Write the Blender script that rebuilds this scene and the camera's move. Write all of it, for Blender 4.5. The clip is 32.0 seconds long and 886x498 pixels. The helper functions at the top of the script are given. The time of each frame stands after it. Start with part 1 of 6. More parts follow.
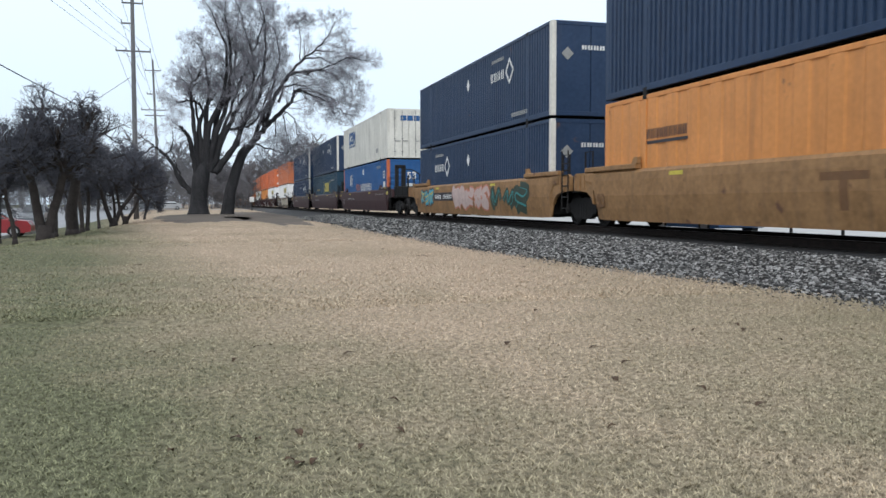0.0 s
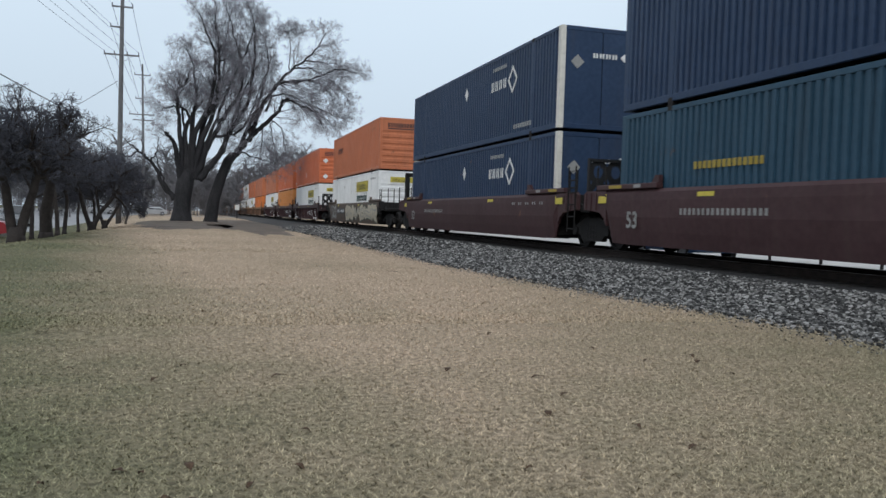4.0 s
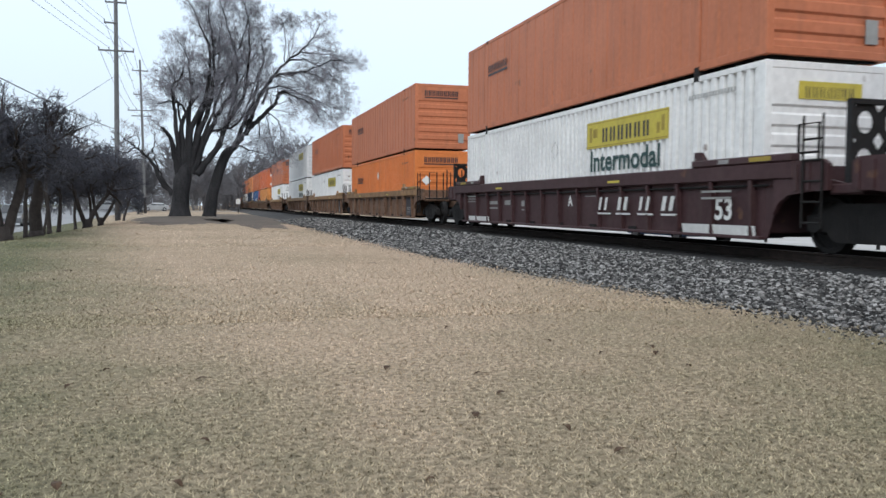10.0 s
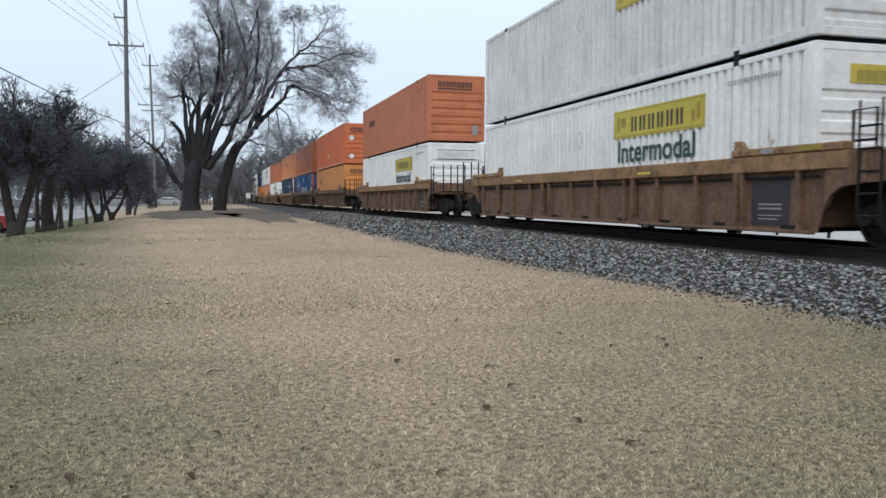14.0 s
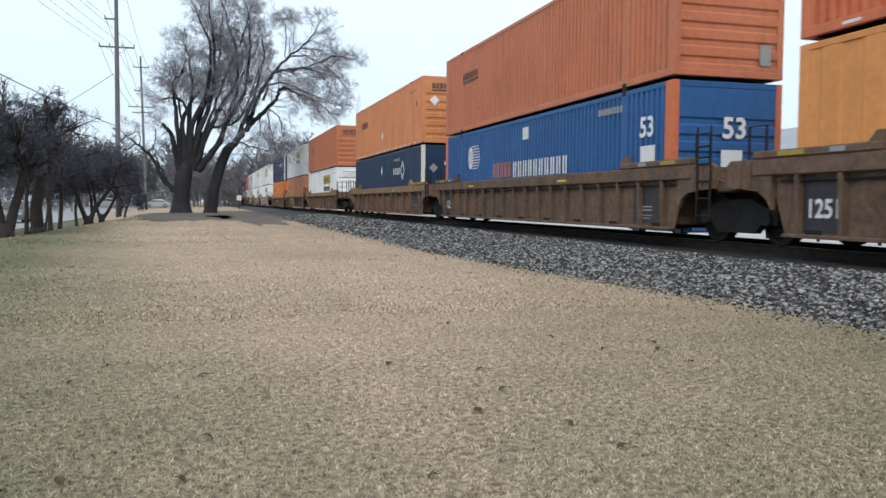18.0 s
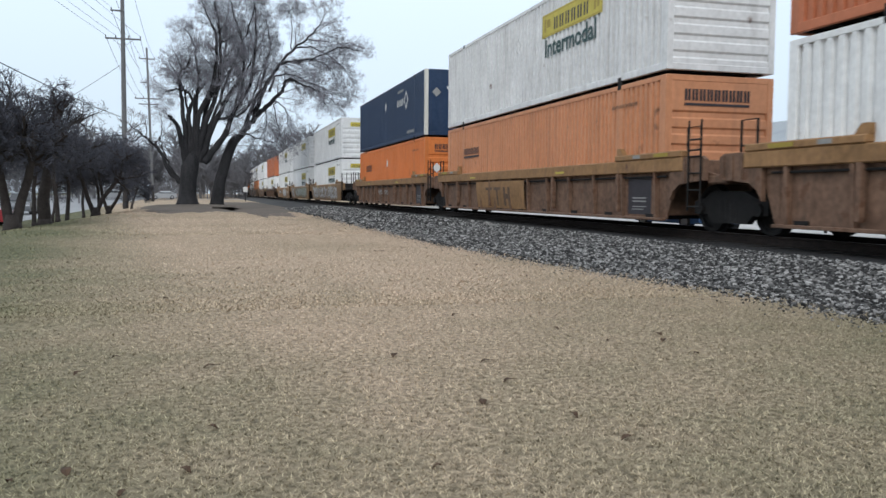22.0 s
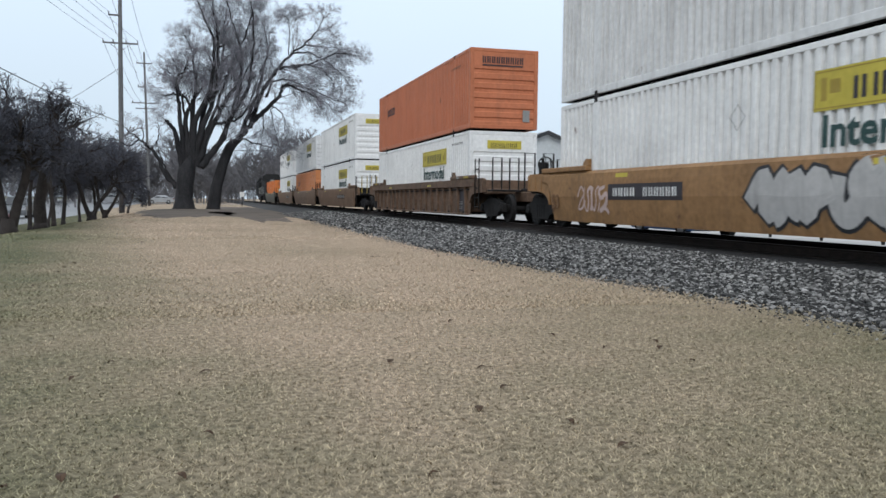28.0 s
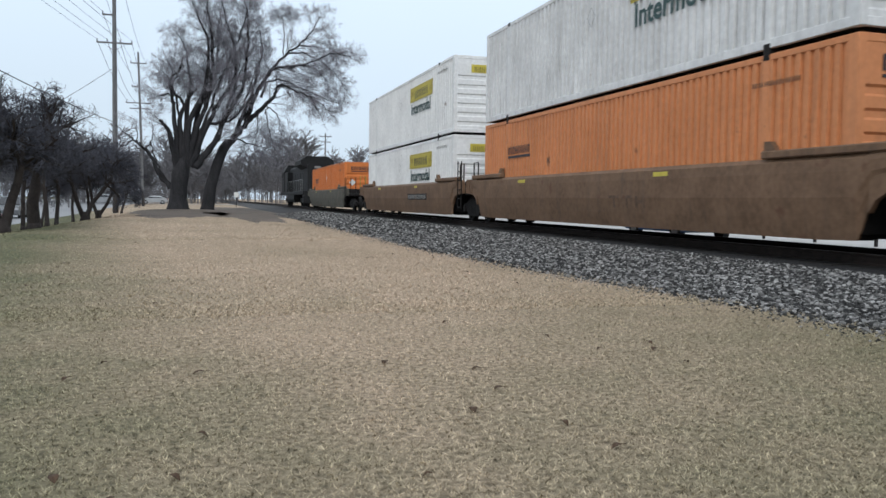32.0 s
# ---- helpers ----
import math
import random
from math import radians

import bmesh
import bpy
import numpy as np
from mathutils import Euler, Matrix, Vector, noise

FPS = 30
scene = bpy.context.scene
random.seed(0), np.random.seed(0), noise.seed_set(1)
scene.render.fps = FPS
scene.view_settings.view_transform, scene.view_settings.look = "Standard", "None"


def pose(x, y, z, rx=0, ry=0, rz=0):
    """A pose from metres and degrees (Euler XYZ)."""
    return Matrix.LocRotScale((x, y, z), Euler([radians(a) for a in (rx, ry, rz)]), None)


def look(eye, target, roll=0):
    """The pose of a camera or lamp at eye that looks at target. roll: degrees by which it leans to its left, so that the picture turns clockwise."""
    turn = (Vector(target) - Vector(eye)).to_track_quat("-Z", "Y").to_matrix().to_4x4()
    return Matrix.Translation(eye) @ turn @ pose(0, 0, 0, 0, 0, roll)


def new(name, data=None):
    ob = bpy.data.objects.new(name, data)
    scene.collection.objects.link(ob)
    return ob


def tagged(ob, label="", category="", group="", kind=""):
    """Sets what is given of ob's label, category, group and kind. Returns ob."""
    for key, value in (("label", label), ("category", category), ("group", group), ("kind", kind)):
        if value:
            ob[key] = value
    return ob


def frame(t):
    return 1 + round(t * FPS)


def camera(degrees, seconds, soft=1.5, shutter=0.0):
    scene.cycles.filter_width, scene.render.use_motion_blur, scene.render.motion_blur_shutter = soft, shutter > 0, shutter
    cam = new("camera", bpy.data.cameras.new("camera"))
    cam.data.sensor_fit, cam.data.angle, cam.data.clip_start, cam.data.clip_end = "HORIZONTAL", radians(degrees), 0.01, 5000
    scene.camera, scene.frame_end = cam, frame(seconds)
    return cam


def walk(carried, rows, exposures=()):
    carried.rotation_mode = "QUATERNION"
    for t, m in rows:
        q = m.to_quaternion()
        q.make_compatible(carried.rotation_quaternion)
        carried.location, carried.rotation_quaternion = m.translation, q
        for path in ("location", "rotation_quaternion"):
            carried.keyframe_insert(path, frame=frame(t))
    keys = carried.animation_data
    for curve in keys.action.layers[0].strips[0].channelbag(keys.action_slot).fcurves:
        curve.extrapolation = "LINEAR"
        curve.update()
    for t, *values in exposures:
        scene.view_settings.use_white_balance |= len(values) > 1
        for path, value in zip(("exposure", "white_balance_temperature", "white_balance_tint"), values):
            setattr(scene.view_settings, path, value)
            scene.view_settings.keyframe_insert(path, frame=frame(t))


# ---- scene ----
cam = camera(56.75, 32.0, soft=1.5, shutter=0.12)
walk(cam, [
    (0, pose(-0.934, -0.325, 1.074, 86.80, 0.11, -15.83)),
    (0.5, pose(-0.933, -0.329, 1.073, 86.85, 0.10, -15.52)),
    (1, pose(-0.935, -0.322, 1.071, 86.27, 0.27, -15.35)),
    (1.5, pose(-0.966, -0.305, 1.073, 85.58, 0.21, -19.21)),
    (2, pose(-0.980, -0.278, 1.075, 84.72, 0.80, -18.93)),
    (2.5, pose(-0.866, -0.278, 1.100, 88.39, -0.32, -16.83)),
    (3, pose(-0.712, -0.321, 1.109, 88.48, -1.89, -14.75)),
    (3.5, pose(-0.645, -0.243, 1.103, 87.30, -1.67, -15.82)),
    (5.5, pose(-0.126, -0.059, 1.146, 90.51, -1.92, -17.70)),
    (6, pose(-0.064, -0.027, 1.130, 89.22, -0.56, -14.53)),
    (6.5, pose(0.009, -0.048, 1.118, 87.45, 0.36, -14.88)),
    (7, pose(0.016, -0.042, 1.130, 87.50, -0.08, -13.72)),
    (7.5, pose(0.001, -0.028, 1.138, 88.67, -0.34, -13.72)),
    (8, pose(0.001, -0.022, 1.125, 88.43, -0.66, -15.30)),
    (8.5, pose(-0.003, -0.008, 1.126, 87.68, -0.81, -16.70)),
    (9, pose(0.004, -0.003, 1.126, 87.23, -0.65, -16.59)),
    (9.5, pose(0.001, -0.002, 1.124, 87.07, -0.62, -16.34)),
    (10, pose(0.008, -0.005, 1.122, 87.06, -0.45, -16.28)),
    (10.5, pose(0.009, -0.008, 1.123, 87.29, -0.33, -15.99)),
    (11, pose(0.010, -0.007, 1.122, 86.98, 0.01, -16.00)),
    (11.5, pose(0.010, -0.006, 1.122, 86.64, -0.15, -15.83)),
    (12, pose(-0.002, -0.002, 1.122, 86.52, -0.52, -15.55)),
    (12.5, pose(0.003, -0.003, 1.120, 86.34, -0.43, -15.79)),
    (13, pose(0.000, 0.000, 1.120, 86.50, -0.24, -15.79)),
    (13.5, pose(0.006, -0.001, 1.121, 86.35, -0.11, -15.61)),
    (14, pose(0.006, -0.000, 1.119, 86.60, -0.26, -15.62)),
    (14.5, pose(0.005, -0.004, 1.124, 86.62, -0.41, -15.66)),
    (16.5, pose(0.009, 0.000, 1.128, 86.88, -0.36, -16.18)),
    (17, pose(0.005, -0.001, 1.122, 87.11, -0.48, -16.10)),
    (17.5, pose(0.005, -0.006, 1.123, 86.81, -0.45, -16.06)),
    (18, pose(0.002, -0.001, 1.119, 86.80, -0.40, -16.22)),
    (18.5, pose(0.006, -0.006, 1.124, 86.85, -0.39, -16.00)),
    (19, pose(0.002, -0.004, 1.127, 87.09, -0.72, -15.93)),
    (19.5, pose(0.002, -0.006, 1.127, 87.10, -0.67, -15.86)),
    (20, pose(0.008, -0.004, 1.123, 86.90, -0.54, -15.96)),
    (20.5, pose(0.004, -0.008, 1.123, 86.84, -0.38, -15.72)),
    (21, pose(0.006, -0.005, 1.121, 86.53, -0.35, -15.77)),
    (21.5, pose(0.006, 0.002, 1.119, 86.41, -0.31, -15.77)),
    (22, pose(0.010, 0.001, 1.119, 86.21, -0.38, -15.79)),
    (22.5, pose(0.012, 0.005, 1.117, 86.49, -0.62, -15.75)),
    (23, pose(0.007, 0.005, 1.121, 86.51, -0.65, -15.92)),
    (23.5, pose(0.013, 0.005, 1.120, 86.34, -0.64, -16.09)),
    (24, pose(0.006, 0.005, 1.118, 86.30, -0.81, -16.13)),
    (24.5, pose(0.005, 0.003, 1.118, 86.21, -0.71, -16.09)),
    (26.5, pose(0.001, -0.001, 1.117, 86.36, -0.64, -16.51)),
    (27, pose(0.007, -0.000, 1.118, 86.46, -0.43, -16.26)),
    (27.5, pose(0.006, -0.003, 1.124, 86.45, -0.45, -15.93)),
    (28, pose(0.007, -0.000, 1.123, 86.61, -0.64, -16.02)),
    (28.5, pose(0.005, -0.004, 1.122, 86.58, -0.70, -16.04)),
    (29, pose(0.006, 0.000, 1.120, 86.61, -0.67, -16.39)),
    (29.5, pose(0.007, -0.002, 1.120, 86.55, -0.70, -16.24)),
    (30, pose(-0.001, 0.004, 1.122, 86.53, -0.74, -16.23)),
    (30.5, pose(0.005, 0.006, 1.121, 86.44, -0.68, -16.12)),
    (31, pose(0.006, 0.003, 1.122, 86.45, -0.72, -16.38)),
    (31.5, pose(0.010, 0.007, 1.121, 86.59, -0.69, -16.60)),
    (32, pose(0.007, 0.002, 1.123, 86.68, -0.78, -16.40))],
     exposures=[(0, 0.10, 6250, 10), (1, 0.12, 6250, 10), (2, 0.08, 6250, 10), (3, -0.24, 6250, 10), (6, -0.40, 6250, 10), (7, -0.21, 6250, 10), (8, -0.26, 6250, 10), (9, -0.05, 6250, 10), (10, 0.04, 6250, 10), (11, -0.11, 6250, 10), (12, 0.04, 6250, 10), (13, -0.11, 6250, 10), (14, -0.11, 6250, 10), (17, -0.01, 6250, 10), (18, 0.10, 6250, 10), (19, 0.14, 6250, 10), (20, 0.14, 6250, 10), (21, -0.05, 6250, 10), (22, -0.05, 6250, 10), (23, 0.04, 6250, 10), (24, 0.14, 6250, 10), (27, -0.16, 6250, 10), (28, -0.16, 6250, 10), (30, -0.14, 6250, 10), (32, -0.16, 6250, 10)])

# ---- sky and sun: an even grey winter overcast ----
world = bpy.data.worlds.new("overcast_sky")
scene.world = world
world.use_nodes = True
wn, wl = world.node_tree.nodes, world.node_tree.links
wn.clear()
w_out = wn.new("ShaderNodeOutputWorld")
w_bg = wn.new("ShaderNodeBackground")
w_sky = wn.new("ShaderNodeTexSky")
w_sky.sky_type = "NISHITA"
w_sky.sun_disc = False
w_sky.sun_elevation, w_sky.sun_rotation = radians(32), radians(200)
w_sky.dust_density, w_sky.air_density = 4.0, 1.0
w_gain = wn.new("ShaderNodeMix")
w_gain.data_type = "RGBA"
w_gain.blend_type = "MULTIPLY"
w_gain.inputs[0].default_value = 1.0
w_gain.inputs[7].default_value = (0.1, 0.1, 0.1, 1)
w_tex = wn.new("ShaderNodeTexCoord")
w_sep = wn.new("ShaderNodeSeparateXYZ")
w_ramp = wn.new("ShaderNodeValToRGB")
w_ramp.color_ramp.elements[0].position, w_ramp.color_ramp.elements[0].color = 0.0, (0.78, 0.905, 1.02, 1)
w_ramp.color_ramp.elements[1].position, w_ramp.color_ramp.elements[1].color = 1.0, (1.40, 1.48, 1.56, 1)
w_mid = w_ramp.color_ramp.elements.new(0.22)
w_mid.color = (0.94, 1.085, 1.20, 1)
w_cloud = wn.new("ShaderNodeTexNoise")
w_cloud.inputs["Scale"].default_value = 1.3
w_cloud.inputs["Detail"].default_value = 3
w_soft = wn.new("ShaderNodeMapRange")
w_soft.inputs["To Min"].default_value, w_soft.inputs["To Max"].default_value = 0.9, 1.1
w_mul = wn.new("ShaderNodeMix")
w_mul.data_type, w_mul.blend_type = "RGBA", "MULTIPLY"
w_mul.inputs[0].default_value = 1.0
w_mix = wn.new("ShaderNodeMix")
w_mix.data_type = "RGBA"
w_mix.inputs[0].default_value = 0.88
wl.new(w_tex.outputs["Generated"], w_sep.inputs[0])
wl.new(w_sep.outputs["Z"], w_ramp.inputs[0])
wl.new(w_tex.outputs["Generated"], w_cloud.inputs["Vector"])
wl.new(w_cloud.outputs["Fac"], w_soft.inputs["Value"])
wl.new(w_ramp.outputs["Color"], w_mul.inputs[6])
wl.new(w_soft.outputs["Result"], w_mul.inputs[7])
wl.new(w_sky.outputs["Color"], w_gain.inputs[6])
wl.new(w_gain.outputs[2], w_mix.inputs[6])
wl.new(w_mul.outputs[2], w_mix.inputs[7])
wl.new(w_mix.outputs[2], w_bg.inputs["Color"])
w_bg.inputs["Strength"].default_value = 1.0
wl.new(w_bg.outputs[0], w_out.inputs[0])

sun = new("sun", bpy.data.lights.new("sun", "SUN"))
sun.data.energy, sun.data.angle, sun.data.color = 1.1, radians(25), (1.0, 0.97, 0.92)
sun.matrix_world = look((-20, -40, 35), (0, 0, 0))

# ---- materials ----
MATS = {}


def noise_mat(name, dark, light, scale=4.0, rough=0.85, metal=0.0, fine=60.0, bump=0.2, streak=0.0, spot=None, spot_at=0.62,
              per="", stretch=(1, 1, 1), spec=0.3):
    """Two-scale procedural surface: broad tone, fine grain with relief, optional streaks and spots."""
    if name in MATS:
        return MATS[name]
    m = bpy.data.materials.new(name)
    m.use_nodes = True
    nt = m.node_tree
    n, l = nt.nodes, nt.links
    b = n["Principled BSDF"]
    b.inputs["Roughness"].default_value = rough
    b.inputs["Metallic"].default_value = metal
    b.inputs["Specular IOR Level"].default_value = spec
    tc = n.new("ShaderNodeTexCoord")
    mp = n.new("ShaderNodeMapping")
    mp.inputs["Scale"].default_value = stretch
    l.new(tc.outputs["Object"], mp.inputs["Vector"])
    oi = n.new("ShaderNodeObjectInfo")
    sh = n.new("ShaderNodeVectorMath")
    sh.operation = "MULTIPLY_ADD"
    sh.inputs[1].default_value = (37.0, 91.0, 53.0)
    l.new(oi.outputs["Random"], sh.inputs[0])
    l.new(mp.outputs["Vector"], sh.inputs[2])
    a = n.new("ShaderNodeTexNoise")
    a.inputs["Scale"].default_value, a.inputs["Detail"].default_value, a.inputs["Roughness"].default_value = scale, 5, 0.6
    l.new(sh.outputs[0], a.inputs["Vector"])
    f = n.new("ShaderNodeTexNoise")
    f.inputs["Scale"].default_value, f.inputs["Detail"].default_value = fine, 3
    l.new(sh.outputs[0], f.inputs["Vector"])
    ad = n.new("ShaderNodeMath")
    ad.operation = "MULTIPLY_ADD"
    ad.inputs[1].default_value = 0.45
    l.new(f.outputs["Fac"], ad.inputs[0])
    sc = n.new("ShaderNodeMath")
    sc.operation = "MULTIPLY"
    sc.inputs[1].default_value = 0.6
    l.new(a.outputs["Fac"], sc.inputs[0])
    l.new(sc.outputs[0], ad.inputs[2])
    mr = n.new("ShaderNodeMapRange")
    mr.inputs["From Min"].default_value, mr.inputs["From Max"].default_value = 0.34, 0.7
    if per == "island":
        g = n.new("ShaderNodeNewGeometry")
        mx = n.new("ShaderNodeMath")
        mx.operation = "MULTIPLY_ADD"
        mx.inputs[1].default_value = 0.75
        l.new(g.outputs["Random Per Island"], mx.inputs[0])
        q = n.new("ShaderNodeMath")
        q.operation = "MULTIPLY_ADD"
        q.inputs[1].default_value, q.inputs[2].default_value = 0.6, -0.12
        l.new(ad.outputs[0], q.inputs[0])
        l.new(q.outputs[0], mx.inputs[2])
        mr.inputs["From Min"].default_value, mr.inputs["From Max"].default_value = 0.32, 1.18
        l.new(mx.outputs[0], mr.inputs["Value"])
    else:
        l.new(ad.outputs[0], mr.inputs["Value"])
    mix = n.new("ShaderNodeMix")
    mix.data_type = "RGBA"
    mix.inputs[6].default_value, mix.inputs[7].default_value = (*dark, 1), (*light, 1)
    if per == "island":                  # most pieces dark, a few nearly white
        pw = n.new("ShaderNodeMath")
        pw.operation = "POWER"
        pw.inputs[1].default_value = 2.25
        l.new(mr.outputs["Result"], pw.inputs[0])
        l.new(pw.outputs[0], mix.inputs[0])
    else:
        l.new(mr.outputs["Result"], mix.inputs[0])
    col = mix.outputs[2]
    if streak:
        s = n.new("ShaderNodeTexNoise")
        s.inputs["Scale"].default_value, s.inputs["Detail"].default_value = 1.0, 4
        sm = n.new("ShaderNodeMapping")
        sm.inputs["Scale"].default_value = (3.0, 5.0, 0.35)
        l.new(sh.outputs[0], sm.inputs["Vector"])
        l.new(sm.outputs["Vector"], s.inputs["Vector"])
        sr = n.new("ShaderNodeMapRange")
        sr.inputs["From Min"].default_value, sr.inputs["From Max"].default_value = 0.52, 0.8
        sr.inputs["To Max"].default_value = streak
        l.new(s.outputs["Fac"], sr.inputs["Value"])
        m2 = n.new("ShaderNodeMix")
        m2.data_type = "RGBA"
        m2.inputs[7].default_value = (0.07, 0.055, 0.045, 1)
        l.new(sr.outputs["Result"], m2.inputs[0])
        l.new(col, m2.inputs[6])
        col = m2.outputs[2]
    if spot:
        s = n.new("ShaderNodeTexNoise")
        s.inputs["Scale"].default_value, s.inputs["Detail"].default_value = scale * 2.3, 6
        l.new(sh.outputs[0], s.inputs["Vector"])
        sr = n.new("ShaderNodeMapRange")
        sr.inputs["From Min"].default_value, sr.inputs["From Max"].default_value = spot_at, spot_at + 0.07
        l.new(s.outputs["Fac"], sr.inputs["Value"])
        m2 = n.new("ShaderNodeMix")
        m2.data_type = "RGBA"
        m2.inputs[7].default_value = (*spot, 1)
        l.new(sr.outputs["Result"], m2.inputs[0])
        l.new(col, m2.inputs[6])
        col = m2.outputs[2]
    l.new(col, b.inputs["Base Color"])
    if bump:
        bp = n.new("ShaderNodeBump")
        bp.inputs["Strength"].default_value, bp.inputs["Distance"].default_value = bump, 0.02
        l.new(ad.outputs[0], bp.inputs["Height"])
        l.new(bp.outputs[0], b.inputs["Normal"])
    MATS[name] = m
    return m


def paint(name, c, grime=0.35, rough=0.5, rust=True, wear=0.0):
    """Weathered vehicle paint."""
    lo = tuple(v * (0.84 - 0.34 * wear) for v in c)
    hi = tuple(min(0.85, v * (1.12 + 0.30 * wear) + 0.01) for v in c)
    return noise_mat(name, lo, hi, scale=0.7 + 1.1 * wear, rough=rough, fine=9.0, bump=0.05 + 0.2 * wear, streak=grime,
                     spot=(0.12, 0.06, 0.035) if rust else None, spot_at=0.70 - 0.1 * wear)


NAVY = paint("navy_paint", (0.010, 0.030, 0.075), 0.15)
TEAL = paint("blue_green_paint", (0.014, 0.05, 0.085), 0.15)
BLUE = paint("mid_blue_paint", (0.015, 0.085, 0.24), 0.2)
ORANGE = paint("orange_paint", (0.60, 0.175, 0.04), 0.25)
RUST = paint("faded_orange_paint", (0.45, 0.145, 0.065), 0.3)
RED = paint("red_orange_paint", (0.53, 0.138, 0.055), 0.25)
AMBER = paint("yellow_orange_paint", (0.58, 0.235, 0.065), 0.3)
WHITE = paint("white_paint", (0.74, 0.74, 0.73), 0.10)
CREAM = paint("cream_white_paint", (0.62, 0.60, 0.54), 0.45)
MAROON = paint("maroon_paint", (0.045, 0.018, 0.020), 0.3, 0.6, wear=0.15)
BROWN = paint("brown_paint", (0.142, 0.080, 0.050), 0.45, 0.7, wear=1.0)
RUSTBROWN = paint("rust_brown_paint", (0.112, 0.068, 0.043), 0.45, 0.7, wear=1.0)
EARTH = paint("earth_brown_paint", (0.152, 0.088, 0.050), 0.45, 0.65, wear=0.5)
PEACH = paint("peach_orange_paint", (0.53, 0.235, 0.115), 0.35)
FADEDOR = paint("sun_faded_orange_paint", (0.56, 0.218, 0.085), 0.3)
CHALK = paint("chalky_grey_white_paint", (0.655, 0.655, 0.65), 0.32, wear=0.05)
OCHRE = paint("ochre_paint", (0.255, 0.138, 0.056), 0.35, 0.6, wear=0.5)
TAN = paint("tan_paint", (0.235, 0.135, 0.062), 0.45, 0.65, wear=1.0)
TAUPE = paint("grey_brown_paint", (0.090, 0.066, 0.052), 0.5, 0.7, wear=1.0)
MOSS = paint("grey_green_paint", (0.10, 0.095, 0.075), 0.45, 0.7, wear=1.0)
BLACKP = paint("black_paint", (0.008, 0.008, 0.009), 0.0, 0.7, False)
DARKSTEEL = noise_mat("sooty_steel", (0.005, 0.0048, 0.005), (0.019, 0.017, 0.0165), 3, 0.85, 0.0, 40, 0.3)
RAILSTEEL = noise_mat("worn_rail_steel", (0.10, 0.09, 0.085), (0.24, 0.22, 0.21), 6, 0.35, 0.9, 50, 0.1)
RAILRUST = noise_mat("rusty_rail_side", (0.010, 0.008, 0.007), (0.035, 0.024, 0.020), 6, 0.9, 0.0, 50, 0.3)
LETTER_WHITE = paint("white_lettering", (0.66, 0.66, 0.64), 0.2, rust=False)
LETTER_GREY = paint("grey_lettering", (0.26, 0.26, 0.25), 0.3, rust=False)
LETTER_DARK = paint("dark_lettering", (0.028, 0.024, 0.030), 0.1, rust=False)
LETTER_GREEN = paint("dark_green_lettering", (0.018, 0.055, 0.052), 0.1, rust=False)
YELLOW = paint("yellow_sign_paint", (0.50, 0.41, 0.055), 0.2, rust=False)
YELLOW_DK = paint("mustard_sign_paint", (0.30, 0.22, 0.03), 0.2, rust=False)
CYAN_L = paint("light_blue_paint", (0.05, 0.30, 0.42), 0.1, rust=False)
SALMON = paint("salmon_paint", (0.45, 0.16, 0.10), 0.1, rust=False)
G_WHITE = paint("graffiti_silver", (0.42, 0.41, 0.40), 0.3, rust=False)
G_PINK = paint("graffiti_pale_pink", (0.50, 0.38, 0.35), 0.3, rust=False)
G_BLACK = paint("graffiti_black", (0.018, 0.02, 0.024), 0.1, rust=False)
G_TEAL = paint("graffiti_teal", (0.03, 0.20, 0.20), 0.2, rust=False)
G_SAND = paint("graffiti_sand", (0.46, 0.40, 0.30), 0.3, rust=False)
G_MOSS = paint("graffiti_grey_green", (0.24, 0.26, 0.20), 0.3, rust=False)
G_GREEN = paint("graffiti_dark_green", (0.03, 0.05, 0.035), 0.2, rust=False)
BARK = noise_mat("grey_bark", (0.009, 0.009, 0.010), (0.040, 0.0385, 0.041), 2.5, 0.95, 0, 22, 0.8, stretch=(1, 1, 0.3))
TWIG = noise_mat("pale_twigs", (0.155, 0.152, 0.172), (0.31, 0.302, 0.338), 1.5, 0.9, 0, 10, 0.0)
DARKTWIG = noise_mat("dark_twigs", (0.036, 0.038, 0.049), (0.100, 0.103, 0.125), 1.5, 0.9, 0, 10, 0.0)
DARKBARK = noise_mat("dark_bark", (0.02, 0.017, 0.016), (0.06, 0.05, 0.046), 4, 0.95, 0, 30, 0.6)
FARTWIG = noise_mat("far_grey_twigs", (0.10, 0.097, 0.103), (0.20, 0.195, 0.205), 0.3, 1.0, 0, 3, 0.0)
POLEWOOD = noise_mat("weathered_pole_wood", (0.10, 0.10, 0.103), (0.19, 0.19, 0.193), 2, 0.9, 0, 20, 0.4, stretch=(4, 4, 0.3))
CREOSOTE = noise_mat("dark_pole_foot", (0.03, 0.027, 0.025), (0.07, 0.06, 0.055), 2, 0.9, 0, 20, 0.4)
WIRE = noise_mat("dark_wire", (0.06, 0.065, 0.07), (0.12, 0.125, 0.13), 2, 0.7, 0, 20, 0.0)
STONE = noise_mat("ballast_stone", (0.018, 0.0178, 0.0178), (0.74, 0.725, 0.70), 3, 0.85, 0, 40, 0.3, per="island")
STONEBED = noise_mat("ballast_bed", (0.012, 0.0118, 0.012), (0.08, 0.078, 0.077), 14, 0.9, 0, 60, 1.0)
TIE = noise_mat("creosoted_timber", (0.009, 0.008, 0.0075), (0.030, 0.026, 0.023), 3, 0.9, 0, 30, 0.5, stretch=(0.3, 3, 3))
